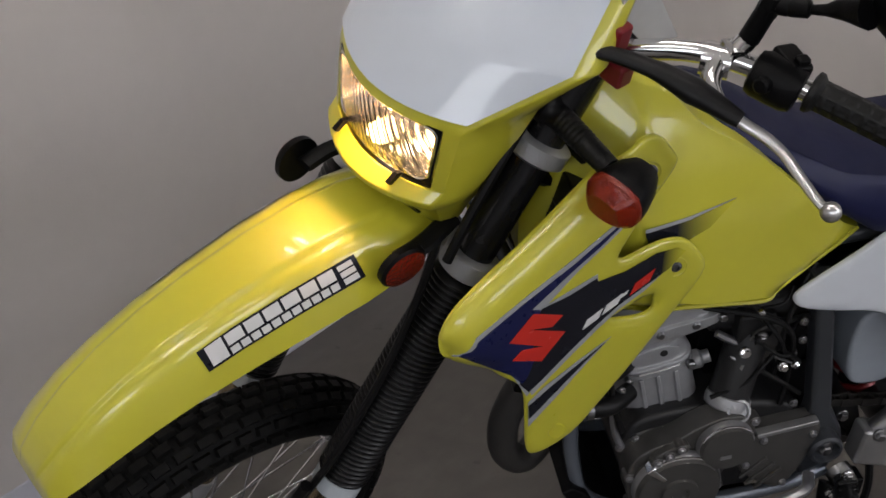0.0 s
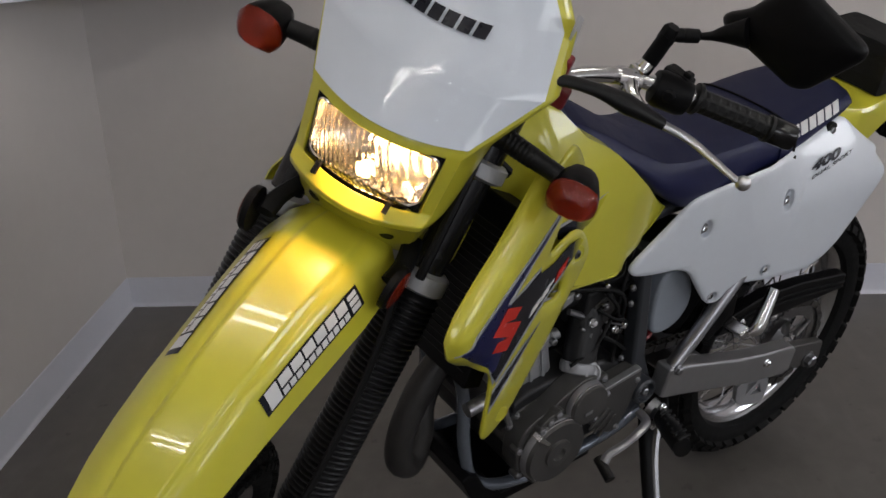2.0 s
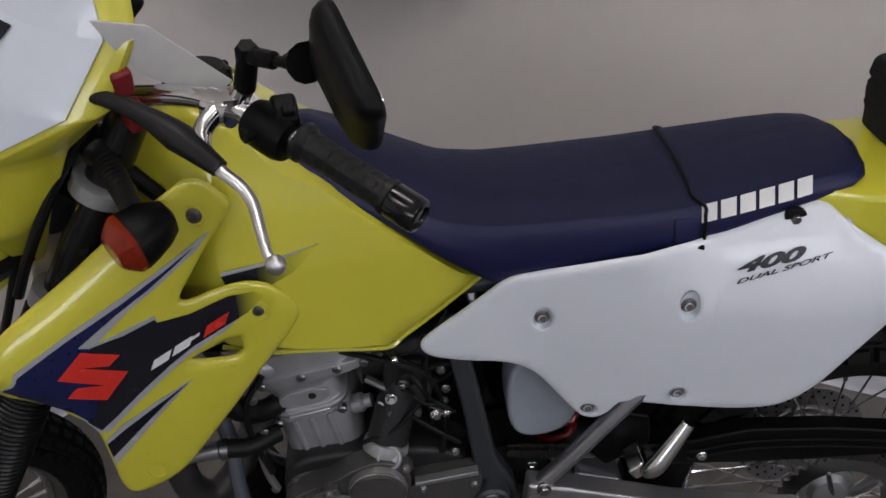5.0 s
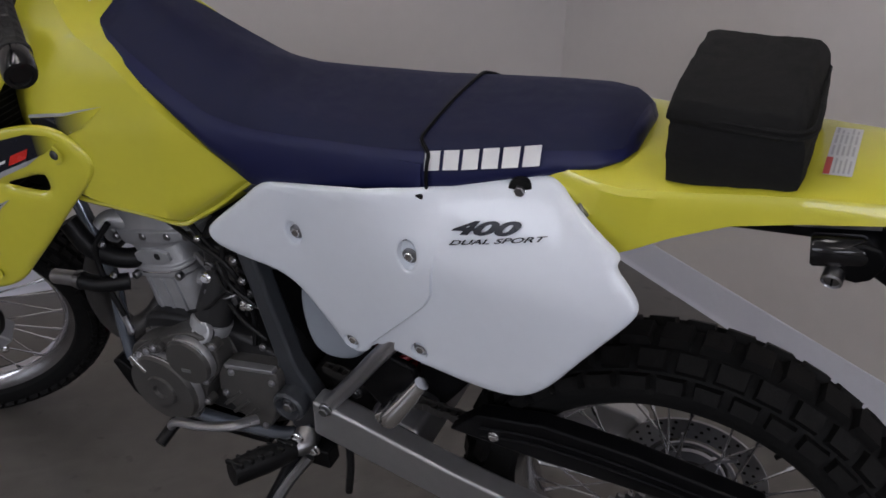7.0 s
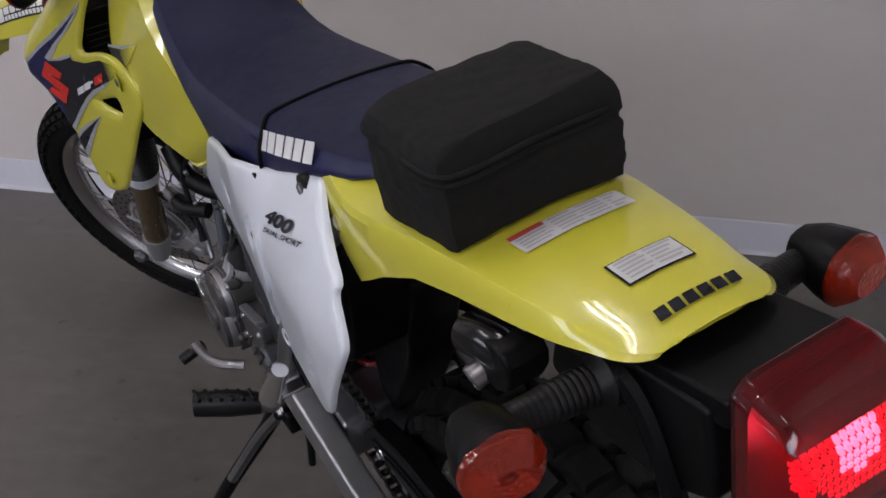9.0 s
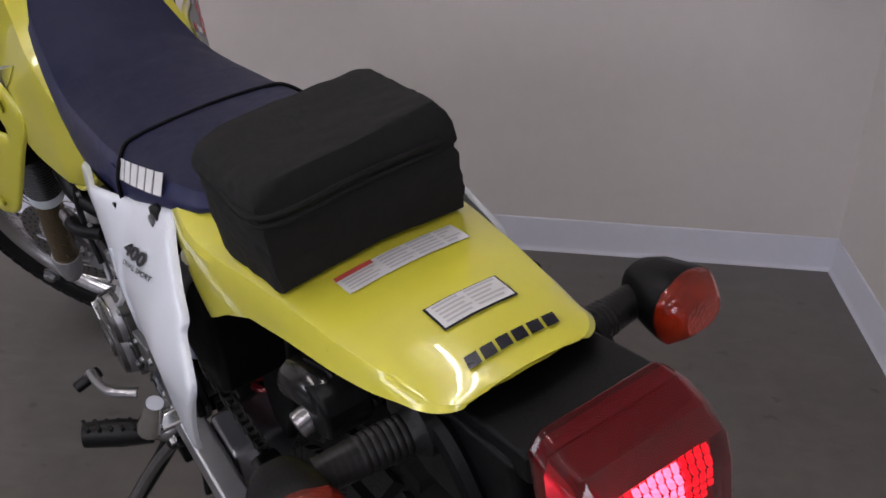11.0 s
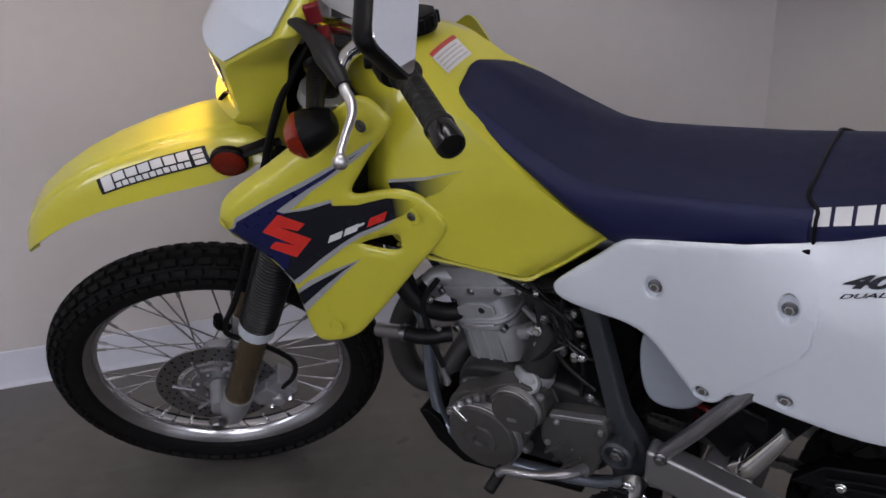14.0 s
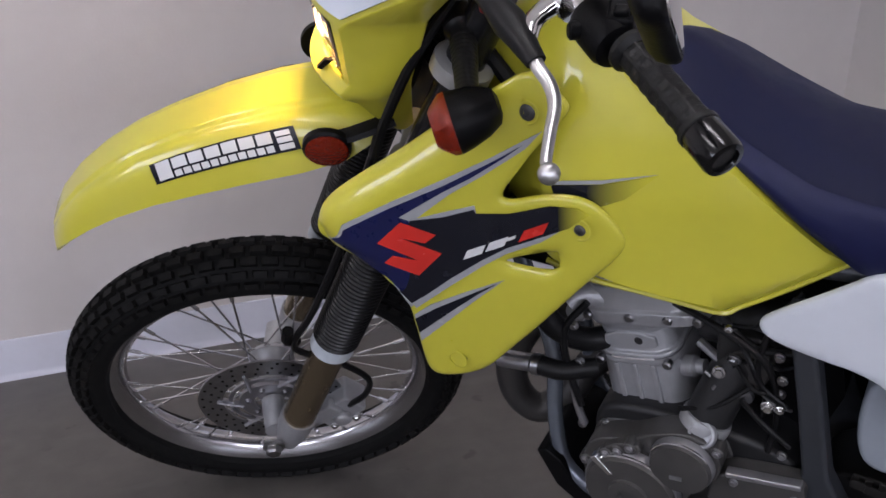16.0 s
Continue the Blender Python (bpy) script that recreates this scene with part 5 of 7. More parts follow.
rings = []
for x in [*np.linspace(-0.575, -0.991, 46), *(-0.991 - 0.028 * math.sin(k * math.pi / 20) for k in range(1, 11))]:
    half = tail_row(float(x))
    m = tail_mid(x)
    rings.append([(tail_end(x, y), y + m, z) for y, z in half] + [(tail_end(x, y), m - y, z) for y, z in reversed(half[:-1])])
bm = bmesh.new()
add_rings(bm, rings, closed=False)
tail = part("rear_mudguard", bm, YELLOW, bike, "glossy yellow plastic rear mudguard with labels", solid=0.0035, sharp=24)


def tail_top(x, y):
    half = tail_row(x)
    ys, zs = [h[0] for h in half][::-1], [h[1] for h in half][::-1]
    return float(np.interp(abs(y - tail_mid(x)), ys, zs))


def tail_mark(name, corners, up, mat, parent, label="", n=8):
    """A quad laid on the mudguard's top; corners as (x, y), in order."""
    a, b, c, d = (Vector(p) for p in corners)
    rings = []
    for i in range(n + 1):
        p, q = a.lerp(b, i / n), d.lerp(c, i / n)
        rings.append([(*p.lerp(q, j / 4), tail_top(p.lerp(q, j / 4)[0], p.lerp(q, j / 4)[1]) + up) for j in range(5)])
    bm = bmesh.new()
    add_rings(bm, rings, closed=False)
    return part(name, bm, mat, parent, label)


lab1 = tail_mark("warning_label", [(-0.842, 0.057), (-0.842, -0.044), (-0.869, -0.044), (-0.869, 0.057)], 0.0015, LABEL, tail, "white warning label with a red corner")
tail_mark("red_corner", [(-0.842, 0.057), (-0.842, 0.026), (-0.848, 0.026), (-0.848, 0.057)], 0.0022, LABEL_RED, lab1)
for k in range(5):
    for y0, y1 in ((0.022, 0.002 - 0.004 * (k % 2)), (-0.003, -0.024), (-0.027, -0.041 + 0.005 * (k % 3))):
        tail_mark("text_bar", [(-0.8445 - 0.0048 * k, y0), (-0.8445 - 0.0048 * k, y1), (-0.8468 - 0.0048 * k, y1), (-0.8468 - 0.0048 * k, y0)], 0.0022, FINE_PRINT, lab1, "", 3)
for k in range(4):
    tail_mark("text_bar", [(-0.8505 - 0.0045 * k, 0.054), (-0.8505 - 0.0045 * k, 0.027 + 0.004 * (k % 2)), (-0.8525 - 0.0045 * k, 0.027 + 0.004 * (k % 2)), (-0.8525 - 0.0045 * k, 0.054)], 0.0022, FINE_PRINT, lab1, "", 3)
lab2 = tail_mark("notice_label", [(-0.9262, 0.0325), (-0.9268, -0.0255), (-0.9555, -0.0240), (-0.9552, 0.0335)], 0.0015, DECAL_BLACK, tail, "white notice label in a dark border")
tail_mark("paper", [(-0.9278, 0.0308), (-0.9283, -0.0238), (-0.9540, -0.0225), (-0.9537, 0.0318)], 0.0021, LABEL, lab2)
for k in range(5):
    for y0, y1 in ((0.028, 0.008 - 0.003 * (k % 2)), (0.003, -0.021 + 0.004 * (k % 3))):
        tail_mark("text_bar", [(-0.9302 - 0.0046 * k, y0), (-0.9302 - 0.0046 * k, y1), (-0.9324 - 0.0046 * k, y1), (-0.9324 - 0.0046 * k, y0)], 0.0027, FINE_PRINT, lab2, "", 3)
for k in range(6):
    y0 = 0.0415 - 0.0118 * k
    tail_mark("letter_bar", [(-0.9835, y0 - 0.0028), (-0.9835, y0 - 0.0122), (-0.9945, y0 - 0.0096), (-0.9945, y0)], 0.0018, DECAL_BLACK, tail, "", 3)

# ---- tail unit
under = bmesh.new()
add_prism(under, [(-0.88, 0.865), (-0.90, 0.925), (-1.00, 0.932), (-1.052, 0.936), (-1.055, 0.86), (-1.00, 0.835), (-0.93, 0.835)], -0.058, 0.058)
add_prism(under, [(-0.60, 0.86), (-0.62, 0.905), (-0.75, 0.925), (-0.90, 0.932), (-0.90, 0.905), (-0.76, 0.895), (-0.66, 0.865)], -0.085, 0.085)
undertray = part("undertray", under, BLACK, bike, "black plastic tray under the rear mudguard", bevel=0.006)
part("tail_bridge", prism([(-0.985, 0.918), (-0.99, 0.939), (-1.064, 0.948), (-1.064, 0.925)], -0.054, 0.054), BLACK, undertray, "black lamp bracket", bevel=0.004)
part("plate_bracket", prism([(-1.062, 0.86), (-1.070, 0.862), (-1.095, 0.72), (-1.085, 0.72)], -0.075, 0.075), BLACK, undertray, "black bracket below the tail lamp", bevel=0.003)
for sgn in (1, -1):
    part("bracket_arm", tube([(-0.90, sgn * 0.062, 0.915), (-0.965, sgn * 0.064, 0.925), (-1.00, sgn * 0.062, 0.90), (-1.035, sgn * 0.060, 0.80), (-1.06, sgn * 0.060, 0.74)], 0.009, 8), BLACK, undertray, "black steel bracket arm")
bm = bmesh.new()
rings = []
for x, top, low, w in ((-1.062, 0.962, 0.848, 0.052), (-1.080, 0.960, 0.846, 0.054), (-1.098, 0.953, 0.848, 0.053), (-1.112, 0.944, 0.852, 0.050), (-1.120, 0.930, 0.862, 0.045)):
    corner = 0.010
    rings.append([(x, -w, low + corner), (x, -w + corner, low), (x, w - corner, low), (x, w, low + corner), (x, w, top - corner), (x, w - corner, top), (x, -w + corner, top), (x, -w, top - corner)])
add_rings(bm, rings)
tail_lamp = part("tail_lamp", bm, REDLENS, bike, "burning red tail lamp", bevel=0.003, sharp=30)
tail_lamp.visible_shadow = False
for mat, near, far, label in ((HOT, 0.0, 0.28, "white-hot red facets before the bulb"), (TAILGLOW, 0.28, 1.10, "glowing red facets behind the lens")):
    cells = bmesh.new()
    for i in range(14):
        for j in range(11):
            off = ((i - 6.5) / 6.5) ** 2 + ((j - 5.5) / 5.0) ** 2
            if near <= off < far:
                add_block(cells, (-1.104 + 0.0008 * j, -0.036 + 0.0053 * i, 0.882 + 0.0056 * j), (0.003, 0.0034, 0.0036))
    part("lit_facets", cells, mat, tail_lamp, label)
part("lamp_back", block((-1.072, 0, 0.903), (0.010, 0.096, 0.104)), REDBASE, tail_lamp, "dark red lamp base")
part("lamp_ledge", prism([(-1.066, 0.952), (-1.066, 0.956), (-1.098, 0.949), (-1.108, 0.936), (-1.102, 0.934), (-1.094, 0.944)], -0.046, 0.046), REDBASE, tail_lamp, "dark red inner ledge")


FSL, FSR = (0.340, 0.243, 1.080), (0.352, -0.206, 1.090)
OCTAGON = [(1.0, 0.30), (0.66, 0.98), (-0.60, 1.0), (-1.0, 0.42), (-1.0, -0.36), (-0.66, -1.0), (0.60, -0.98), (1.0, -0.42)]


def signal(name, centre, facing, parent_label, stalk, front, size=1.0):
    """A turn signal: black shell that tapers away from its eight-sided amber lens, on a rubber stalk."""
    c, f = Vector(centre), Vector(facing).normalized()
    across, up = ring_frame(f)
    if up.z < 0:
        across, up = -across, -up
    def rings_of(rows):
        loop = rounded(OCTAGON, 1)
        return [[c + (f * h + across * (a * p) + up * (b * q + lift)) * size for p, q in loop] for h, a, b, lift in rows]
    shell, lens = bmesh.new(), bmesh.new()
    add_rings(shell, rings_of([(-0.050, 0.010, 0.010, 0.004), (-0.046, 0.020, 0.018, 0.004), (-0.030, 0.029, 0.0245, 0.003), (-0.010, 0.0345, 0.0285, 0.001), (0.004, 0.0370, 0.0305, 0), (0.006, 0.0365, 0.0300, 0)]))
    add_rings(lens, rings_of([(0.0062, 0.0372, 0.0306, 0), (0.013, 0.0366, 0.0300, 0), (0.0255, 0.0270, 0.0205, 0), (0.0300, 0.0215, 0.0155, 0)]))
    thing = part(name, shell, BLACK, bike, parent_label, front=front, sharp=40)
    part("signal_lens", lens, AMBER, thing, "faceted amber lens", front=front, sharp=18)
    part("signal_reflector", lathe([(0.0, -0.002), (0.012, 0.001), (0.022, 0.0060), (0.028, 0.0062)], c, f, 20), BRIGHT, thing, "bright reflector", front=front)
    part("signal_bulb", lathe([(0.0, 0.012), (0.006, 0.010), (0.006, 0.001)], c, f, 12), AMBER, thing, "amber bulb", front=front)
    p, q = Vector(stalk[0]), Vector(stalk[1])
    rows = [(0.0205, -0.012), (0.0215, -0.006), (0.0205, 0.012), (0.0165, 0.016)]
    n, span = 16, (q - p).length
    for k in range(n):
        t = k / n
        r, rib = 0.0150 - 0.0030 * t, 0.0006 if t < 0.6 else 0.0001
        if k < 3:
            continue
        rows += [(r, 0.006 + (span - 0.006) * (k + 0.1) / n), (r + rib, 0.006 + (span - 0.006) * (k + 0.35) / n), (r + rib, 0.006 + (span - 0.006) * (k + 0.75) / n), (r, 0.006 + (span - 0.006) * (k + 0.98) / n)]
    part("stalk", lathe(rows, p, q - p, 18), RUBBER, thing, "ribbed black rubber stalk", front=front)
    return thing


signal("rear_signal", (-0.984, 0.165, 0.914), (-1, 0.10, -0.03), "rear turn signal with a faceted amber lens", ((-0.968, 0.060, 0.914), (-0.963, 0.142, 0.916)), False, 0.80)
signal("rear_signal", (-0.984, -0.134, 0.914), (-1, -0.10, -0.03), "rear turn signal with a faceted amber lens", ((-0.968, -0.040, 0.914), (-0.963, -0.112, 0.916)), False, 0.80)
signal("front_signal", FSL, (1, 0.10, -0.08), "front turn signal with a faceted amber lens", ((0.318, 0.110, 1.095), (FSL[0] - 0.014, FSL[1] - 0.028, FSL[2] + 0.008)), True, 0.90)
signal("front_signal", FSR, (1, -0.10, -0.08), "front turn signal with a faceted amber lens", ((0.318, -0.090, 1.095), (FSR[0] - 0.014, FSR[1] + 0.028, FSR[2] + 0.008)), True, 0.90)

# helmet lock and grab hook under the mudguard's edge
lock = part("helmet_lock", lathe([(0.0, 0.0), (0.0145, 0.0), (0.0165, 0.003), (0.0165, 0.046), (0.0140, 0.052), (0.0, 0.053)], (-0.846, 0.104, 0.903), (-1, -0.12, 0.10), 26), GLOSSBLACK, bike, "glossy black helmet lock")
part("lock_body", prism(rounded([(-0.868, 0.880), (-0.862, 0.915), (-0.905, 0.925), (-0.918, 0.905), (-0.900, 0.876)], 1), 0.075, 0.112), BLACK, lock, "black lock housing", bevel=0.004)
part("lock_barrel", lathe([(0.0105, 0.0), (0.0105, 0.012), (0.009, 0.0135), (0.0075, 0.011), (0.0, 0.011)], (-0.872, 0.108, 0.884), (0.1, 1, -0.35), 20), STEEL, lock, "steel key barrel")
part("lock_slot", block((-0.8712, 0.1190, 0.8798), (0.002, 0.002, 0.009)), BLACK, lock)
part("lock_bracket", prism([(-0.826, 0.914), (-0.832, 0.930), (-0.905, 0.940), (-0.905, 0.926)], 0.080, 0.088), ALLOY, lock, "grey steel bracket", bevel=0.001)
hook = part("grab_hook", tube([(-0.486, -0.085, 0.652), (-0.500, -0.085, 0.660), (-0.543, -0.085, 0.658), (-0.555, -0.085, 0.655), (-0.539, -0.085, 0.642), (-0.486, -0.085, 0.624), (-0.480, -0.085, 0.636), (-0.488, -0.085, 0.653)], 0.0058, 8), BLACK, bike, "black steel luggage hook")
part("hook_arm", prism([(-0.345, 0.615), (-0.400, 0.640), (-0.445, 0.650), (-0.462, 0.640), (-0.490, 0.656), (-0.490, 0.624), (-0.438, 0.606), (-0.400, 0.590), (-0.350, 0.585)], -0.092, -0.078), BLACK, hook, "flat black bracket", bevel=0.002)

# ---- frame, airbox, swing arm
def strut(name, points, radius, mat, label, both=True, flat=1.0):
    for side in (1, -1) if both else (1,):
        part(name, tube([(x, side * y, z) for x, y, z in points], radius, 12, 5, flat), mat, bike, label)


box = bmesh.new()
add_prism(box, [(-0.33, 0.68), (-0.35, 0.84), (-0.44, 0.87), (-0.53, 0.885), (-0.552, 0.82), (-0.520, 0.70), (-0.49, 0.64), (-0.42, 0.64)], 0.005, 0.098)
part("airbox", box, BLACK, bike, "black plastic airbox", bevel=0.012)
part("mud_flap", prism(rounded([(-0.36, 0.66), (-0.45, 0.72), (-0.535, 0.755), (-0.537, 0.715), (-0.500, 0.655), (-0.487, 0.60), (-0.42, 0.50), (-0.36, 0.42), (-0.34, 0.46)], 1), -0.055, 0.020), BLACK, bike, "black plastic inner mudguard", bevel=0.008)
FRAME_PLATE = [(-0.112, 0.775), (-0.146, 0.775), (-0.152, 0.718), (-0.169, 0.626), (-0.186, 0.533), (-0.212, 0.482), (-0.222, 0.440), (-0.203, 0.402), (-0.162, 0.388), (-0.150, 0.440), (-0.150, 0.500), (-0.153, 0.535), (-0.139, 0.628), (-0.122, 0.726)]
part("main_frame", prism(FRAME_PLATE, 0.072, 0.104), FRAME, bike, "dark grey painted frame plate", bevel=0.007)
part("main_frame", prism(FRAME_PLATE, -0.104, -0.072), FRAME, bike, "dark grey painted frame plate", bevel=0.007)
part("frame_boss", lathe([(0.026, 0.0), (0.026, 0.022), (0.023, 0.026), (0.020, 0.026), (0.017, 0.016), (0.0, 0.016)], (-0.178, 0.104, 0.470), (0, 1, 0), 26), FRAME, bike, "pivot boss with an oval rim")
bolt("pivot_bolt", (-0.178, 0.121, 0.470), (0, 1, 0), bike, 0.009, STEEL)
strut("down_tube", [(0.32, 0.022, 0.90), (0.255, 0.030, 0.74), (0.194, 0.050, 0.58), (0.186, 0.066, 0.46), (0.160, 0.080, 0.378), (0.06, 0.092, 0.350), (-0.12, 0.10, 0.372), (-0.20, 0.105, 0.41)], 0.0115, material("frame_tube_paint", (0.20, 0.225, 0.27), 0.22, 0.6), "blue-grey painted frame tube")
strut("top_tube", [(0.30, 0.030, 0.99), (0.10, 0.075, 0.88), (-0.12, 0.060, 0.80)], 0.018, FRAME, "dark grey frame spar")
strut("subframe", [(-0.246, 0.118, 0.492), (-0.300, 0.120, 0.560), (-0.362, 0.120, 0.640), (-0.50, 0.112, 0.80), (-0.62, 0.098, 0.90)], 0.0145, ALLOY, "silver subframe strut", flat=0.8)
strut("subframe_rail", [(-0.14, 0.070, 0.815), (-0.40, 0.085, 0.855), (-0.62, 0.085, 0.905), (-0.88, 0.070, 0.925)], 0.012, FRAME, "dark grey seat rail")
bolt("subframe_bolt", (-0.250, 0.133, 0.497), (0, 1, 0), bike, 0.008, STEEL)
part("steering_head", tube([Vector((0.405, 0, 0.86)), Vector((0.29, 0, 1.08))], 0.032, 20), FRAME, bike, "dark steering head")
fill = bmesh.new()
add_tube(fill, [(0.36, 0.04, 1.02), (0.30, 0.07, 0.98), (0.22, 0.06, 0.93)], 0.012, 8)
add_tube(fill, [(0.37, -0.05, 1.03), (0.29, -0.06, 0.99), (0.20, -0.05, 0.94)], 0.012, 8)
add_tube(fill, [(0.33, 0.02, 1.12), (0.27, 0.07, 1.05), (0.20, 0.09, 0.98)], 0.010, 8)
part("wiring_loom", fill, BLACK, bike, "black wiring and hoses behind the steering head")
for side in (1, -1):
    bm = bmesh.new()
    add_block(bm, (0.245, side * 0.100, 0.825), (0.034, 0.140, 0.270), Matrix.Rotation(radians(-16), 3, "Y"))
    rad = part("radiator", bm, BLACK, bike, "black radiator behind the shroud", bevel=0.004)
    for k in range(20):
        z = 0.722 + 0.0105 * k
        x = 0.245 - (z - 0.825) * math.tan(radians(16))
        part("radiator_fin", block((x, side * 0.100, z), (0.037, 0.120, 0.0016)), DARKCASE, rad)
    part("radiator_hose", tube([(0.19, side * 0.10, 0.70), (0.165, side * 0.095, 0.655), (0.135, side * 0.07, 0.625), (0.10, side * 0.04, 0.62)], 0.016, 12), RUBBER, bike, "black coolant hose")
# added black backings keep the shroud vents dark
for side in (1, -1):
    part("vent_backing", prism([(0.100, 0.770), (0.215, 0.775), (0.215, 0.850), (0.100, 0.850)], *sorted((side * 0.085, side * 0.122))), BLACK, bike, "black backing behind the shroud vent", bevel=0.004)
part("hose_joint", tube([(0.238, 0.118, 0.597), (0.190, 0.118, 0.604)], 0.012, 14), ALLOY, bike, "bright alloy coolant joint")
part("hose_clamp", tube([(0.188, 0.118, 0.604), (0.178, 0.118, 0.604)], 0.0148, 14), STEEL, bike, "steel hose clamp")
part("coolant_hose", tube([(0.182, 0.118, 0.604), (0.150, 0.112, 0.600), (0.116, 0.085, 0.596)], 0.0135, 12), RUBBER, bike, "black coolant hose")

ARM = [(-0.228, 0.506), (-0.290, 0.492), (-0.440, 0.448), (-0.540, 0.425), (-0.636, 0.410), (-0.652, 0.396), (-0.646, 0.345), (-0.630, 0.338), (-0.500, 0.364), (-0.268, 0.428), (-0.222, 0.440)]
for side in (1, -1):
    lo, hi = sorted((side * 0.098, side * 0.134))
    arm = part("swing_arm", prism(ARM, lo, hi), ARM_ALLOY, bike, "brushed alloy swing arm", bevel=0.006)
    part("axle_block", prism([(-0.640, 0.398), (-0.700, 0.384), (-0.776, 0.366), (-0.782, 0.318), (-0.700, 0.318), (-0.640, 0.346)], *sorted((side * 0.100, side * 0.122))), CASE, arm, "cast grey axle block", bevel=0.004)
    bolt("axle_nut", (REAR_AXLE[0], side * 0.124, REAR_AXLE[2]), (0, side, 0), arm, 0.015, STEEL)
    bolt("adjuster_bolt", (-0.545, side * 0.135, 0.402), (0, side, 0), arm, 0.007, BRIGHT)
part("arm_bridge", prism([(-0.300, 0.485), (-0.375, 0.462), (-0.375, 0.395), (-0.300, 0.418)], -0.098, 0.098), ALLOY, bike, "alloy swing arm bridge", bevel=0.01)
part("chain_guard", prism([(-0.420, 0.478), (-0.465, 0.520), (-0.560, 0.536), (-0.680, 0.528), (-0.845, 0.502), (-0.852, 0.462), (-0.700, 0.464), (-0.560, 0.468)], 0.056, 0.086), BLACK, bike, "black plastic chain guard", bevel=0.005)
for rib in (0.006, 0.020):
    part("guard_rib", tube([(-0.470, 0.087, 0.508 - rib), (-0.560, 0.087, 0.520 - rib), (-0.700, 0.087, 0.511 - rib), (-0.845, 0.087, 0.488 - rib)], 0.0022, 6), BLACK, bike, "moulded rib on the chain guard")
bolt("guard_bolt", (-0.490, 0.087, 0.492), (0, 1, 0), bike, 0.006, BRIGHT)
guide = sheet(rounded([(-0.535, 0.330), (-0.652, 0.306), (-0.660, 0.232), (-0.640, 0.224), (-0.552, 0.252)], 1), lambda p: np.full(len(p), 0.094), 0.010, ([(-0.576, 0.306), (-0.612, 0.298), (-0.580, 0.272)], [(-0.622, 0.290), (-0.640, 0.256), (-0.596, 0.266)]), 0.012)
part("chain_guide", guide, CAST, bike, "cast alloy chain guide with cut-outs")
part("chain_roller", lathe([(0.006, 0.0), (0.019, 0.001), (0.019, 0.020), (0.006, 0.021)], (-0.300, 0.052, 0.405), (0, 1, 0), 20), BLACK, bike, "black chain roller")
links = bmesh.new()
sp = (-0.205, 0.470)
runs = []
for (x0, z0), (x1, z1) in (((sp[0] - 0.005, sp[1] + 0.034), (-0.752, 0.447)), ((sp[0] - 0.010, sp[1] - 0.034), (-0.752, 0.228))):
    n = int(math.hypot(x1 - x0, z1 - z0) / 0.0159)
    runs += [((x0 + (x1 - x0) * k / n, z0 + (z1 - z0) * k / n), (x0 + (x1 - x0) * (k + 1) / n, z0 + (z1 - z0) * (k + 1) / n), k) for k in range(n)]
for k in range(21):
    a, b = math.pi / 2 + math.pi * k / 21, math.pi / 2 + math.pi * (k + 1) / 21
    runs.append(((REAR_AXLE[0] + 0.1095 * math.cos(a), REAR_AXLE[2] + 0.1095 * math.sin(a)), (REAR_AXLE[0] + 0.1095 * math.cos(b), REAR_AXLE[2] + 0.1095 * math.sin(b)), k))
for (x0, z0), (x1, z1), k in runs:
    tilt = Matrix.Rotation(-math.atan2(z1 - z0, x1 - x0), 3, "Y")
    wide = 0.0075 if k % 2 else 0.0055
    for s in (1, -1):
        add_block(links, ((x0 + x1) / 2, 0.061 + s * wide, (z0 + z1) / 2), (0.021, 0.0018, 0.0135), tilt)
    add_block(links, (x0, 0.061, z0), (0.008, 0.011, 0.008), tilt)
part("drive_chain", links, CHAIN, bike, "dark steel drive chain")
part("passenger_peg", tube([(-0.380, 0.172, 0.562), (-0.390, 0.178, 0.576), (-0.412, 0.171, 0.607), (-0.432, 0.164, 0.637)], [0.0120, 0.0150, 0.0130, 0.0105], 14, flat=0.92), BRIGHT, bike, "folded bright alloy passenger peg")
part("peg_hinge", block((-0.372, 0.150, 0.560), (0.026, 0.046, 0.022), Matrix.Rotation(radians(40), 3, "Y")), BRIGHT, bike, "alloy peg hinge", bevel=0.005)
part("peg_plate", prism([(-0.300, 0.560), (-0.345, 0.625), (-0.395, 0.610), (-0.400, 0.560), (-0.340, 0.520)], 0.108, 0.120), BLACK, bike, "black peg bracket", bevel=0.005)
coil = []
for k in range(64):
    a, t = k * 2 * math.pi / 9, k / 63
    coil.append((-0.285 - 0.04 * t + 0.033 * math.cos(a), -0.015 + 0.033 * math.sin(a), 0.47 + 0.21 * t))
part("shock_spring", tube(coil, 0.0062, 8, 1), RED, bike, "dark red shock spring")
# added black block that keeps the bay behind the spring dark
part("shock_bay_filler", prism([(-0.18, 0.80), (-0.34, 0.82), (-0.375, 0.72), (-0.375, 0.54), (-0.36, 0.46), (-0.22, 0.44), (-0.17, 0.58)], -0.100, -0.060), BLACK, bike, "black block added to darken the bay behind the shock", bevel=0.01)
# added dark block fills a gap where bright floor would show through
part("link_gap_filler", prism(rounded([(-0.165, 0.470), (-0.205, 0.500), (-0.268, 0.478), (-0.284, 0.430), (-0.262, 0.372), (-0.200, 0.360), (-0.160, 0.400)], 1), -0.045, 0.045), DARKCASE, bike, "dark block filling the gap behind the frame plate", bevel=0.006)
for bx, bz in ((-0.205, 0.440), (-0.246, 0.452), (-0.236, 0.398)):
    bolt("link_bolt", (bx, 0.046, bz), (0, 1, 0), bike, 0.0075, STEEL)
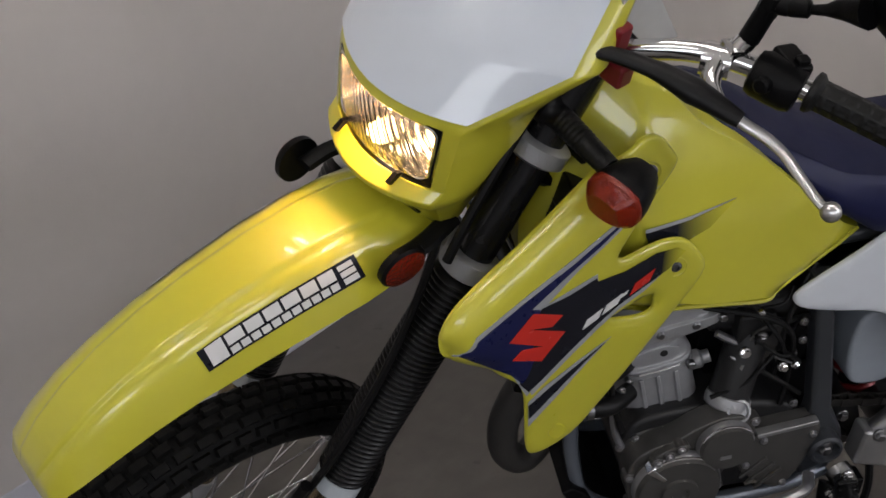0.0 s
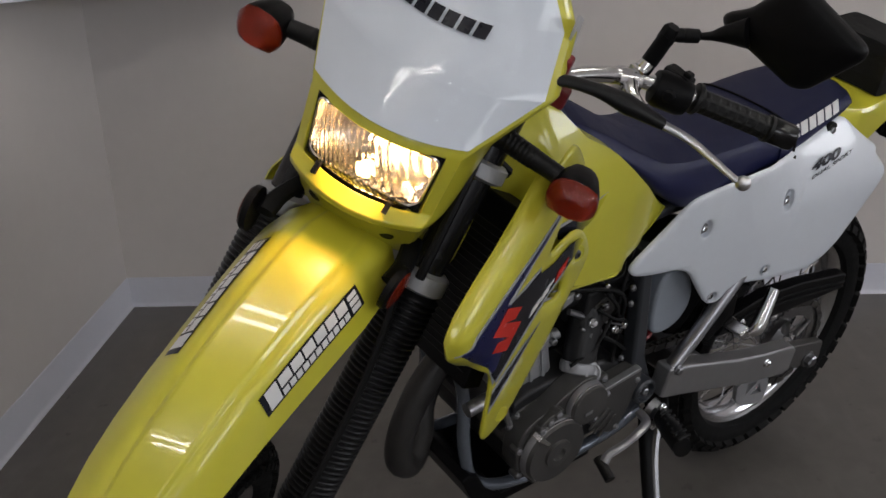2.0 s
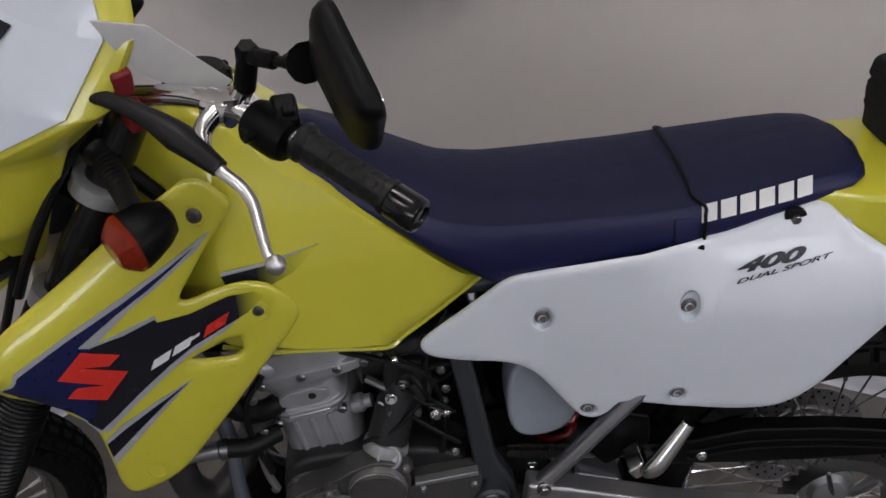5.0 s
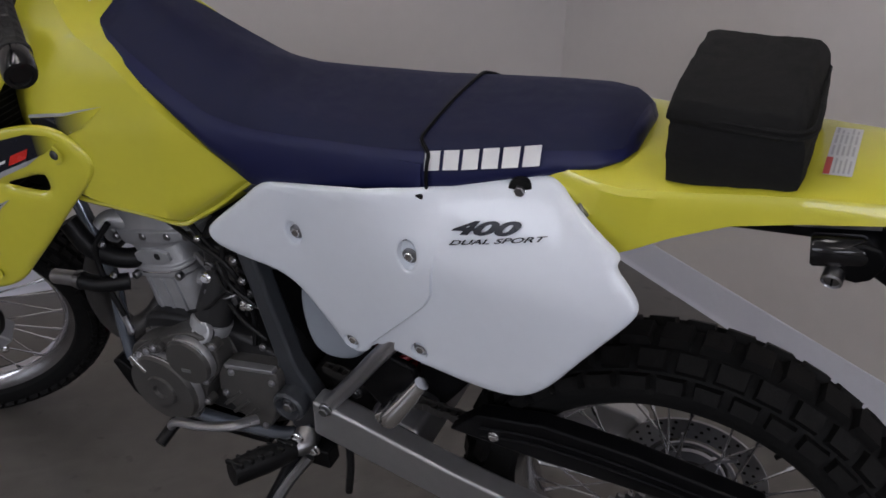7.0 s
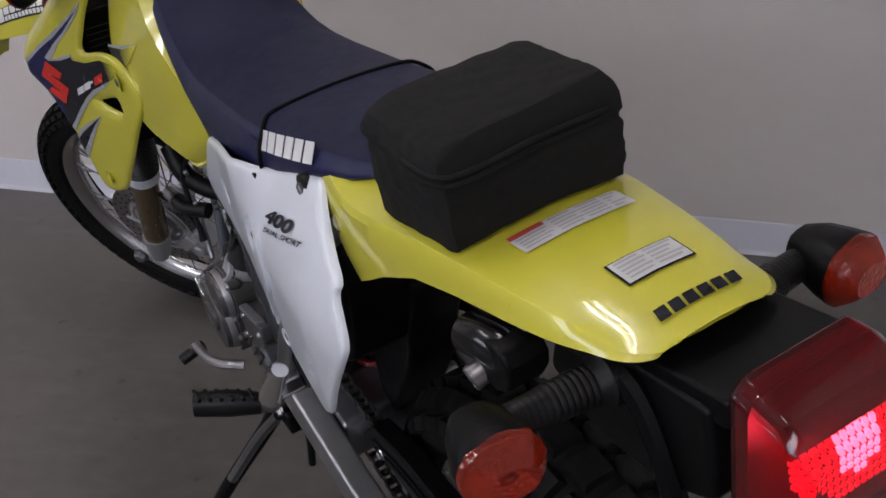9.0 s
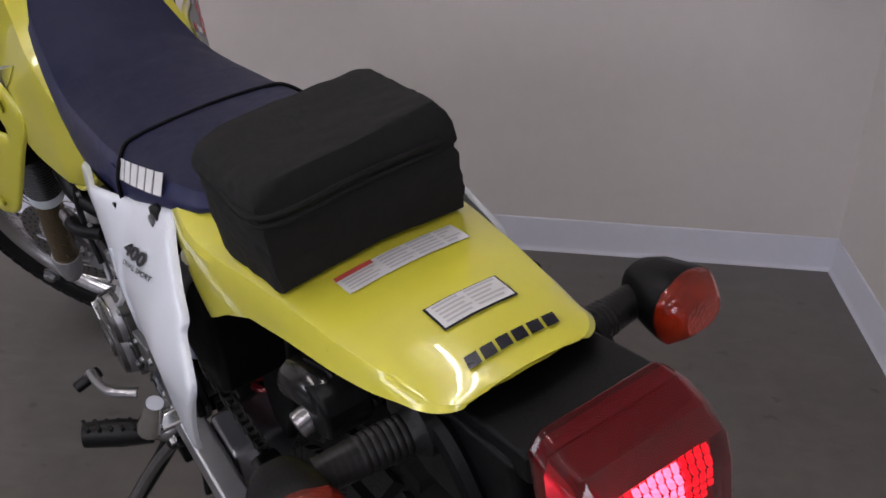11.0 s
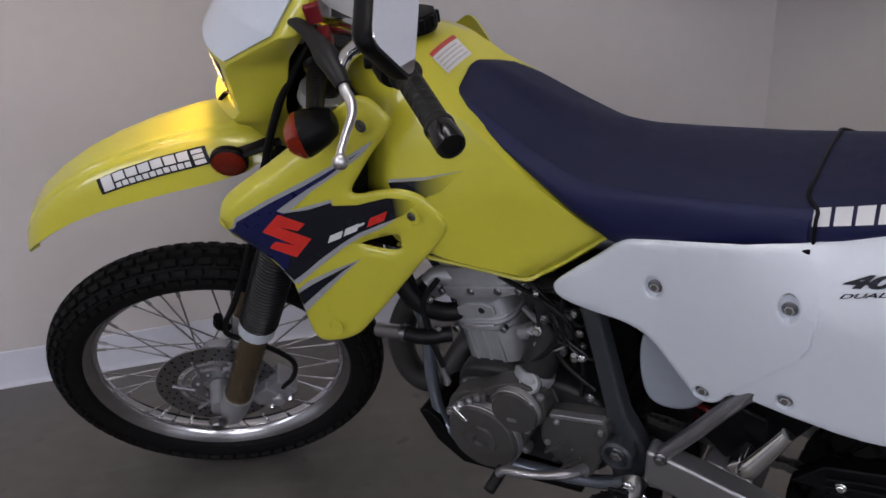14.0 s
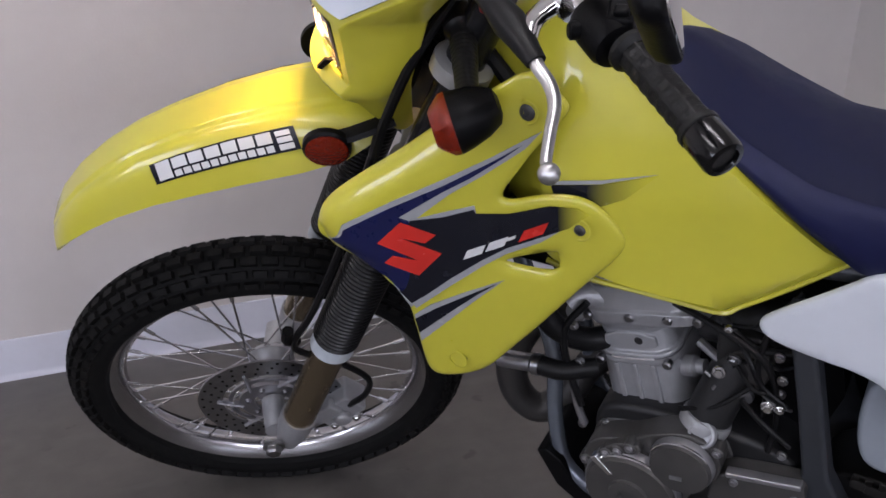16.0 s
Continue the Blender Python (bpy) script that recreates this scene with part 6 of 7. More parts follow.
part("shock_body", tube([(-0.285, -0.015, 0.45), (-0.33, -0.015, 0.70)], 0.020, 16), BLACK, bike, "black shock absorber")
res = rounded([(-0.200, 0.640), (-0.212, 0.690), (-0.262, 0.690), (-0.302, 0.640), (-0.306, 0.590), (-0.280, 0.556), (-0.230, 0.548), (-0.206, 0.570)], 2)
part("coolant_reservoir", prism(res, 0.020, 0.084), SHADED_MILKY, bike, "milky coolant reservoir in a colour darkened for shade", bevel=0.008)

# exhaust: header loops ahead of the engine to the silencer on the far side
part("exhaust_header", tube([(0.095, 0.005, 0.665), (0.155, 0.008, 0.652), (0.232, 0.012, 0.590), (0.276, 0.016, 0.505), (0.276, 0.010, 0.430), (0.245, 0.000, 0.395), (0.208, -0.025, 0.415), (0.172, -0.070, 0.465), (0.06, -0.135, 0.500), (-0.15, -0.150, 0.540), (-0.36, -0.160, 0.645)], 0.0235, 20), EXHAUST, bike, "dull grey exhaust header pipe")
part("silencer", tube([(-0.34, -0.165, 0.640), (-0.42, -0.176, 0.690), (-0.58, -0.170, 0.740), (-0.62, -0.170, 0.755)], [0.028, 0.048, 0.048, 0.040], 24), BLACK, bike, "black silencer")
part("silencer_tip", tube([(-0.612, -0.170, 0.752), (-0.640, -0.170, 0.762)], 0.020, 18), STEEL, bike, "dull steel silencer outlet")

# ---- engine
case_line = rounded([(0.120, 0.530), (0.118, 0.430), (0.085, 0.372), (-0.10, 0.365), (-0.150, 0.395), (-0.160, 0.470), (-0.150, 0.530), (-0.08, 0.550), (0.06, 0.550)], 2)
# crankcase darker than its covers: shade between them put into the colour
engine = part("engine", prism(case_line, -0.125, 0.088), DARKCASE, bike, "grey cast engine with a round generator cover", bevel=0.010)


def cover(name, x, z, r, y0, depth, label, centre=True, mat=CASE):
    rows = [(r, 0.0), (r, depth * 0.55), (r * 0.965, depth * 0.80), (r * 0.90, depth)]
    rows += [(r * 0.42, depth), (r * 0.40, depth * 1.10), (r * 0.20, depth * 1.12), (r * 0.17, depth * 1.0), (0.0, depth)] if centre else [(0.0, depth * 1.02)]
    ob = part(name, lathe(rows, (x, y0, z), (0, 1, 0), 44), mat, engine, label)
    # bright ring round the machined edge carries its highlight too
    part("machined_rim", lathe([(r * 0.955, depth * 0.835), (r * 0.978, depth * 0.800), (r * 1.002, depth * 0.600), (r * 0.990, depth * 0.580)], (x, y0, z), (0, 1, 0), 44), ENGINE, ob, "machined edge with its highlight as a bright ring")
    return ob


cover("generator_cover", 0.047, 0.445, 0.066, 0.100, 0.047, "round bronze-grey generator cover")
cover("starter_gear_cover", -0.017, 0.517, 0.0415, 0.100, 0.044, "smaller round flat cover", False)
flange = rounded([(0.122, 0.462), (0.112, 0.498), (0.086, 0.516), (0.052, 0.526), (0.022, 0.548), (-0.026, 0.566), (-0.062, 0.545), (-0.064, 0.500), (-0.030, 0.466), (-0.014, 0.416), (0.018, 0.382), (0.066, 0.374), (0.112, 0.402)], 2)
part("cover_flange", prism(flange, 0.086, 0.124), CASE, engine, "cast cover flange", bevel=0.003)
part("case_deck", prism(rounded([(0.118, 0.490), (0.104, 0.512), (0.080, 0.520), (0.028, 0.528), (-0.026, 0.552), (-0.060, 0.545), (-0.075, 0.500), (0.0, 0.45), (0.120, 0.44)], 1), -0.09, 0.090), CASE, engine, "upper half of the crankcase", bevel=0.004)
part("cover_lug", prism(rounded([(0.096, 0.492), (0.078, 0.518), (0.042, 0.532), (0.032, 0.518), (0.056, 0.504), (0.080, 0.486)], 1), 0.122, 0.136), CASE, engine, "cast lug", bevel=0.003)
part("cover_fin", prism([(0.100, 0.494), (0.092, 0.502), (0.068, 0.476), (0.074, 0.471)], 0.130, 0.149), BRIGHT, engine, "bright machined fin", bevel=0.002)
# bright arcs draw the light caught on the covers' upper rims
part("rim_highlight", tube([(0.047 + 0.063 * math.cos(a), 0.1405, 0.445 + 0.063 * math.sin(a)) for a in np.linspace(0.75, 2.3, 12)], 0.0022, 6, 2), BRIGHT, engine, "bright arc drawn as a highlight on the cover edge")
part("rim_highlight", tube([(-0.017 + 0.0405 * math.cos(a), 0.1390, 0.517 + 0.0405 * math.sin(a)) for a in np.linspace(0.4, 2.5, 12)], 0.0016, 6, 2), BRIGHT, engine, "bright arc drawn as a highlight on the cover edge")
for bx, by, bz in ((0.082, 0.137, 0.500), (0.050, 0.137, 0.522), (0.066, 0.137, 0.511), (-0.028, 0.125, 0.470), (-0.058, 0.125, 0.548), (0.116, 0.125, 0.462), (-0.020, 0.125, 0.425), (0.016, 0.125, 0.386), (0.068, 0.125, 0.377), (0.108, 0.125, 0.405)):
    part("bolt_boss", lathe([(0.0085, -0.016), (0.0085, 0.0), (0.0070, 0.0012), (0.0, 0.0012)], (bx, by, bz), (0, 1, 0), 16), CASE, engine)
    bolt("case_bolt", (bx, by + 0.001, bz), (0, 1, 0), engine, 0.0044, ALLOY)
for bx, bz in ((0.100, 0.505), (0.060, 0.517), (0.010, 0.527)):
    bolt("deck_bolt", (bx, 0.091, bz), (0, 1, 0), engine, 0.0050, STEEL)
cap_ring = part("oil_filler", lathe([(0.0185, -0.012), (0.0185, 0.010), (0.0165, 0.014), (0.0135, 0.015), (0.012, 0.011), (0.0, 0.011)], (-0.036, 0.106, 0.556), (0.05, 0.80, 0.55), 26), CAST, engine, "bright alloy filler cap")
part("filler_rim", lathe([(0.0188, 0.004), (0.0192, 0.006), (0.0188, 0.008)], (-0.036, 0.106, 0.556), (0.05, 0.80, 0.55), 26, closed=True), BRIGHT, cap_ring, "polished rim")
sprocket_line = rounded([(-0.050, 0.490), (-0.066, 0.513), (-0.110, 0.521), (-0.159, 0.528), (-0.166, 0.510), (-0.158, 0.475), (-0.150, 0.444), (-0.131, 0.402), (-0.112, 0.395), (-0.076, 0.419), (-0.048, 0.447)], 1)
part("sprocket_cover", prism(sprocket_line, 0.086, 0.121), CASE, engine, "brown-grey front sprocket cover", bevel=0.004)
part("cover_edge", prism([(-0.068, 0.5155), (-0.158, 0.5305), (-0.159, 0.5225), (-0.070, 0.5075)], 0.108, 0.1225), ENGINE, engine, "bright machined cover edge", bevel=0.002)
for k in range(3):
    part("cover_rib", prism([(-0.052 - 0.013 * k, 0.432 - 0.013 * k), (-0.088 - 0.013 * k, 0.469 - 0.013 * k), (-0.092 - 0.013 * k, 0.465 - 0.013 * k), (-0.056 - 0.013 * k, 0.428 - 0.013 * k)], 0.119, 0.1245), CASE, engine, "cast rib", bevel=0.0015)
for bx, bz in ((-0.080, 0.503), (-0.060, 0.455), (-0.124, 0.408), (-0.153, 0.505)):
    bolt("cover_bolt", (bx, 0.122, bz), (0, 1, 0), engine, 0.0044, ALLOY)

# the cylinder leans forward
LEAN = Matrix.Translation((0.051, 0, 0.526)) @ Matrix.Rotation(radians(12.6), 4, "Y")


def section(rows, corner=0.030):
    """A body that changes its plan from level to level: height, from, to, half width."""
    bm = bmesh.new()
    rings = []
    for h, x0, x1, w in rows:
        c = min(corner, (x1 - x0) * 0.28)
        ring = []
        for cx, cy, turn in ((x1 - c, w - c, 0), (x0 + c, w - c, 1), (x0 + c, c - w, 2), (x1 - c, c - w, 3)):
            ring += [(cx + c * math.cos((turn + k / 4) * math.pi / 2), cy + c * math.sin((turn + k / 4) * math.pi / 2), h) for k in range(5)]
        rings.append(ring)
    add_rings(bm, rings)
    return bm


def lean_part(name, bm, mat, label="", **how):
    bm.transform(LEAN)
    return part(name, bm, mat, engine, label, **how)


lean_part("cylinder", section([(-0.05, -0.060, 0.060, 0.070), (0.0, -0.0585, 0.0585, 0.070), (0.005, -0.057, 0.057, 0.067), (0.040, -0.0555, 0.0555, 0.066), (0.078, -0.054, 0.053, 0.066), (0.0805, -0.056, 0.055, 0.070), (0.0895, -0.056, 0.055, 0.070)]), CAST, "pale cast alloy cylinder", bevel=0.0025, sharp=25)
lean_part("cylinder_head", section([(0.0905, -0.056, 0.055, 0.070), (0.096, -0.056, 0.055, 0.070), (0.099, -0.052, 0.051, 0.065), (0.110, -0.050, 0.048, 0.064), (0.128, -0.0475, 0.0465, 0.063), (0.136, -0.050, 0.050, 0.066), (0.142, -0.070, 0.056, 0.071), (0.149, -0.108, 0.058, 0.073), (0.163, -0.110, 0.060, 0.073), (0.167, -0.095, 0.056, 0.069), (0.196, -0.080, 0.052, 0.066)]), CAST, "pale cast alloy cylinder head", bevel=0.0025, sharp=25)
lean_part("head_gasket", section([(0.0893, -0.0565, 0.0555, 0.0706), (0.0907, -0.0565, 0.0555, 0.0706)]), ENGINE, "bright gasket edge")
lean_part("valve_cover", section([(0.196, -0.078, 0.050, 0.062), (0.200, -0.082, 0.054, 0.066), (0.208, -0.082, 0.054, 0.066), (0.226, -0.066, 0.040, 0.050)]), CAST, "cast alloy valve cover", bevel=0.004)
lean_part("worn_edge", tube([(-0.030, 0.0700, 0.0905), (0.0, 0.0712, 0.0905), (0.028, 0.0700, 0.0905)], 0.0016, 6), BRIGHT, "worn bright flange edge")
lean_part("worn_edge", tube([(-0.030, 0.0700, 0.0035), (0.0, 0.0712, 0.0035), (0.028, 0.0700, 0.0035)], 0.0014, 6), BRIGHT, "worn bright flange edge")
for u in (-0.024, 0.002, 0.026):
    lean_part("cylinder_rib", prism([(u - 0.0035, 0.006), (u + 0.0035, 0.006), (u + 0.003, 0.078), (u - 0.003, 0.078)], 0.064, 0.0695), CAST, "cast strengthening rib", bevel=0.0015)
lean_part("cylinder_panel", prism(rounded([(-0.036, 0.101), (0.036, 0.101), (0.034, 0.128), (-0.034, 0.128)], 1), 0.060, 0.0665), CAST, "raised cast panel", bevel=0.002)
# dark disc stands in for the shade of a small hole
lean_part("dark_hole_disc", lathe([(0.0, 0.0005), (0.0052, 0.0005), (0.0062, -0.001)], (-0.012, 0.0668, 0.116), (0, 1, 0), 14), DARKCASE, "small dark disc drawn as a hole")
for u, h in ((-0.046, 0.085), (0.045, 0.085), (-0.098, 0.156), (-0.060, 0.156), (-0.010, 0.156), (0.046, 0.156), (-0.048, 0.006), (0.048, 0.006)):
    lean_part("head_bolt", lathe([(0.0065, -0.006), (0.0065, 0.0025), (0.0045, 0.0045), (0.0, 0.0045)], (u, 0.0715, h), (0, 1, 0), 12), STEEL)
lean_part("head_ear", prism(rounded([(0.054, 0.138), (0.078, 0.140), (0.084, 0.152), (0.076, 0.166), (0.054, 0.166)], 1), 0.030, 0.066), CAST, "cast mounting ear", bevel=0.003)
lean_part("tensioner", lathe([(0.014, 0.0), (0.014, 0.018), (0.010, 0.022), (0.010, 0.032), (0.0, 0.033)], (-0.050, 0.036, 0.058), (-1, 0.1, 0.1), 18), CAST, "cam chain tensioner")
part("thermostat_stub", tube([(0.118, 0.055, 0.690), (0.140, 0.068, 0.695), (0.152, 0.080, 0.685)], [0.016, 0.014, 0.012], 14), CAST, engine, "cast water outlet")
part("starter_motor", tube([(-0.032, 0.084, 0.560), (-0.046, 0.070, 0.604), (-0.064, 0.052, 0.655)], 0.0290, 24), DARKCASE, engine, "dark starter motor")
part("starter_ring", lathe([(0.026, -0.011), (0.0315, -0.009), (0.0325, 0.0), (0.0315, 0.008), (0.027, 0.011), (0.0, 0.011)], (-0.031, 0.086, 0.557), (0.30, 0.34, -0.89), 28), CAST, engine, "cast alloy starter end ring")
# added black block gives the dark between cylinder and frame plate
part("intake_gap_filler", prism([(0.000, 0.58), (-0.020, 0.76), (-0.150, 0.78), (-0.180, 0.60), (-0.150, 0.50), (-0.06, 0.50)], -0.06, 0.022), BLACK, engine, "black block filling the dark gap behind the carburettor")
carb = bmesh.new()
add_tube(carb, [(-0.005, 0.020, 0.670), (-0.050, 0.025, 0.680), (-0.120, 0.030, 0.695), (-0.30, 0.03, 0.72)], [0.030, 0.034, 0.032, 0.04], 16)
add_block(carb, (-0.062, 0.045, 0.655), (0.055, 0.060, 0.085))
part("carburettor", carb, DARKCASE, engine, "dark carburettor and rubber intake", bevel=0.006)
part("carb_lever", tube([(-0.010, 0.060, 0.662), (-0.045, 0.070, 0.646), (-0.072, 0.070, 0.638)], 0.0060, 8), ALLOY, engine, "small alloy control lever")
part("carb_lever", tube([(-0.070, 0.070, 0.638), (-0.088, 0.070, 0.638)], 0.0090, 12), BRIGHT, engine, "bright cable end")
part("carb_lever", lathe([(0.0, 0.008), (0.010, 0.006), (0.011, 0.0)], (-0.074, 0.072, 0.606), (0, 1, 0), 16), ALLOY, engine, "alloy knob")
for pts, r in ((((0.02, 0.07, 0.72), (-0.05, 0.095, 0.715), (-0.10, 0.095, 0.680), (-0.115, 0.085, 0.60), (-0.11, 0.09, 0.54)), 0.0055), (((-0.03, 0.08, 0.735), (-0.08, 0.09, 0.700), (-0.125, 0.085, 0.70)), 0.006), (((-0.055, 0.075, 0.615), (-0.100, 0.095, 0.590), (-0.135, 0.092, 0.560)), 0.0050), (((0.125, 0.085, 0.70), (0.150, 0.100, 0.660), (0.145, 0.105, 0.600), (0.128, 0.105, 0.540)), 0.0065), (((-0.125, 0.075, 0.78), (-0.100, 0.090, 0.74), (-0.090, 0.095, 0.66), (-0.125, 0.09, 0.62)), 0.0050), (((0.0, 0.095, 0.575), (-0.045, 0.10, 0.60), (-0.085, 0.09, 0.64)), 0.0045)):
    part("engine_hose", tube(pts, r * 0.75, 8), RUBBER, engine, "black rubber hose")
random.seed(7)
for k in range(9):
    x, z = random.uniform(-0.135, -0.035), random.uniform(0.600, 0.735)
    y = random.uniform(0.060, 0.088)
    way = Vector((random.uniform(-1, 1), random.uniform(-0.3, 0.6), random.uniform(-1, 1))).normalized()
    bend = Vector((random.uniform(-0.01, 0.01), 0.012, random.uniform(-0.01, 0.01)))
    p = Vector((x, y, z))
    part("engine_hose", tube([p - way * 0.03, p + bend, p + way * 0.03], random.uniform(0.0020, 0.0040), 8), RUBBER if k % 3 else STEEL, engine, "short hose or cable beside the carburettor")
for k in range(7):
    x, z = random.uniform(-0.130, -0.030), random.uniform(0.610, 0.735)
    bolt("union_bolt", (x, random.uniform(0.080, 0.097), z), (random.uniform(-0.4, 0.4), 1, random.uniform(-0.4, 0.4)), engine, random.uniform(0.004, 0.0065), STEEL if k % 2 else BRIGHT)
part("float_bowl", prism(rounded([(-0.040, 0.640), (-0.060, 0.680), (-0.098, 0.685), (-0.102, 0.640), (-0.085, 0.622), (-0.052, 0.622)], 1), 0.030, 0.080), CASE, engine, "grey carburettor bowl", bevel=0.004)
part("oil_line", tube([(0.130, 0.090, 0.600), (0.140, 0.098, 0.575), (0.136, 0.100, 0.535), (0.125, 0.103, 0.505)], 0.0055, 8), ALLOY, engine, "thin alloy oil line")
for bx, by, bz in ((0.132, 0.098, 0.610), (0.128, 0.104, 0.505), (-0.112, 0.098, 0.700), (-0.128, 0.095, 0.545), (-0.118, 0.096, 0.665), (0.140, 0.095, 0.665)):
    bolt("union_bolt", (bx, by, bz), (0, 1, 0), engine, 0.0048, STEEL)
part("skid_plate", prism([(0.206, 0.412), (0.190, 0.420), (0.168, 0.405), (0.150, 0.372), (0.110, 0.340), (-0.10, 0.344), (-0.10, 0.330), (0.070, 0.318), (0.128, 0.316), (0.176, 0.352)], -0.10, 0.096), BLACK, bike, "black plastic engine guard", bevel=0.004)

# foot controls and side stand
shift = part("gear_lever", tube([(-0.140, 0.155, 0.458), (-0.120, 0.186, 0.466), (-0.070, 0.196, 0.456), (-0.025, 0.198, 0.450), (-0.012, 0.200, 0.440)], [0.009, 0.0085, 0.0075, 0.008, 0.009], 10, flat=0.8), ALLOY, bike, "silver gear lever")
part("lever_rubber", tube([(-0.012, 0.186, 0.438), (-0.006, 0.226, 0.424)], 0.0095, 12), RUBBER, shift, "black rubber lever pad")
part("peg_bracket", tube([(-0.205, 0.125, 0.425), (-0.208, 0.142, 0.422), (-0.200, 0.158, 0.424)], [0.020, 0.017, 0.013], 14), STEEL, bike, "cast alloy peg bracket")
peg = bmesh.new()
add_tube(peg, [(-0.200, 0.160, 0.424), (-0.180, 0.200, 0.434), (-0.156, 0.246, 0.442)], [0.015, 0.019, 0.017], 14, flat=1.15)
foot_peg = part("foot_peg", peg, RUBBER, bike, "black rubber foot peg")
for k in range(6):
    p = Vector((-0.196, 0.168, 0.426)).lerp(Vector((-0.160, 0.240, 0.441)), k / 5)
    part("peg_cleat", block(p + Vector((0, 0, 0.017)), (0.030, 0.006, 0.008)), RUBBER, foot_peg, bevel=0.002)
for bx, by, bz in ((-0.205, 0.152, 0.440), (-0.222, 0.140, 0.412), (-0.190, 0.148, 0.402)):
    bolt("peg_bolt", (bx, by, bz), (0, 1, 0), bike, 0.0075, BRIGHT)
stand = part("side_stand", tube([(-0.195, 0.132, 0.405), (-0.178, 0.160, 0.360), (-0.130, 0.255, 0.235), (-0.082, 0.345, 0.092)], [0.016, 0.013, 0.012, 0.012], 12), BLACK, bike, "black steel side stand, folded out")
part("stand_foot", block((-0.076, 0.357, 0.0835), (0.075, 0.045, 0.006), Matrix.Rotation(radians(13), 3, "X")), BLACK, stand, "flat steel foot", bevel=0.002)
part("stand_spring", tube([(-0.215, 0.145, 0.400), (-0.182, 0.180, 0.350), (-0.152, 0.235, 0.275)], 0.0085, 8), STEEL, stand, "dark return spring")
part("stand_switch", block((-0.225, 0.125, 0.395), (0.040, 0.030, 0.035)), BLACK, bike, "black stand switch", bevel=0.004)
part("drain_tube", tube([(-0.262, 0.105, 0.44), (-0.268, 0.120, 0.38), (-0.262, 0.128, 0.325)], 0.006, 8), RUBBER, bike, "black drain tube")

# ---- handlebar and controls
BAR = [(0.318, 0.0, 1.128), (0.316, 0.055, 1.130), (0.285, 0.125, 1.162), (0.233, 0.205, 1.194), (0.196, 0.280, 1.198), (0.141, 0.445, 1.190)]
part("handlebar", tube([(x, -y, z) for x, y, z in reversed(BAR[1:])] + BAR, 0.0112, 14), BRIGHT, bike, "silver handlebar", front=True)
part("bar_clamp", block((0.318, 0, 1.115), (0.045, 0.14, 0.050), Matrix.Rotation(-CASTER, 3, "Y")), CAST, bike, "alloy handlebar clamp", front=True, bevel=0.006)
for sgn in (1, -1):
    a, b = Vector((0.181, sgn * 0.316, 1.196)), Vector((0.1405, sgn * 0.4490, 1.190))
    side_v, up_v = ring_frame(b - a)
    # a waffle of ridges along and round the grip
    rings = []
    for k in range(49):
        t = k / 48 * 0.80
        ring_ridge = 0.0011 if k % 6 in (0, 1) else 0.0
        rings.append([a.lerp(b, t) + (0.0149 + max(ring_ridge, 0.0011 if n % 6 in (0, 1) else 0.0)) * (math.cos(2 * math.pi * n / 48) * side_v + math.sin(2 * math.pi * n / 48) * up_v) for n in range(48)])
    bm = bmesh.new()
    add_rings(bm, rings)
    grip = part("hand_grip", bm, GRIP, bike, "black ribbed rubber hand grip", front=True, sharp=25)
    part("grip_flange", lathe([(0.014, -0.002), (0.021, 0.0), (0.021, 0.005), (0.016, 0.010)], a, b - a, 24), GRIP, grip, front=True)
    part("grip_collar", lathe([(0.0150, 0.0), (0.0185, 0.001), (0.0185, 0.006), (0.0150, 0.008)], a.lerp(b, 0.755), b - a, 24), GRIP, grip, front=True)
    end = lathe([(0.0170, 0.0), (0.0178, 0.002), (0.0178, 0.030), (0.0165, 0.034), (0.0120, 0.035), (0.0110, 0.032), (0.0, 0.032)], a.lerp(b, 0.80), b - a, 26)
    part("bar_end", end, GLOSSBLACK, grip, "glossy black bar end", front=True)
    c = Vector((0.197, sgn * 0.286, 1.195))
    turn = Matrix.Rotation(radians(-22 * sgn), 3, "Z")
    axis = (b - a).normalized()
    switch = lathe([(0.0150, -0.026), (0.0215, -0.024), (0.0245, -0.016), (0.0245, 0.016), (0.0215, 0.024), (0.0150, 0.026)], c, axis, 22)
    box = part("switch_box", switch, BLACK, bike, "black moulded switch box", front=True, sharp=40)
    part("switch_panel", block(c + Vector((-0.016, 0, 0.012)), (0.026, 0.040, 0.026), turn), BLACK, box, front=True, bevel=0.005)
    part("switch_button", block(c + Vector((-0.014, sgn * 0.010, 0.026)), (0.014, 0.012, 0.009), turn), BLACK, box, front=True, bevel=0.003)
    part("switch_knob", lathe([(0.0085, 0.0), (0.0085, 0.010), (0.006, 0.012), (0.0, 0.012)], c + Vector((0.020, 0, 0.006)), (1, 0, 0.2), 16), BLACK, box, front=True)
    perch = bmesh.new()
    add_tube(perch, [(0.228, sgn * 0.218, 1.193), (0.215, sgn * 0.244, 1.196)], 0.0175, 18)
    add_tube(perch, [(0.221, sgn * 0.232, 1.197), (0.252, sgn * 0.248, 1.192), (0.264, sgn * 0.272, 1.186)], [0.012, 0.010, 0.008], 12)
    add_block(perch, (0.214, sgn * 0.238, 1.209), (0.016, 0.022, 0.012), turn)
    part("lever_perch", perch, BRIGHT, bike, "polished lever clamp", front=True, sharp=40)
    for dy in (-0.006, 0.006):
        bolt("clamp_bolt", (0.210, sgn * 0.238 + dy, 1.212), (-0.4, 0, 1), bike, 0.0036, STEEL, front=True)
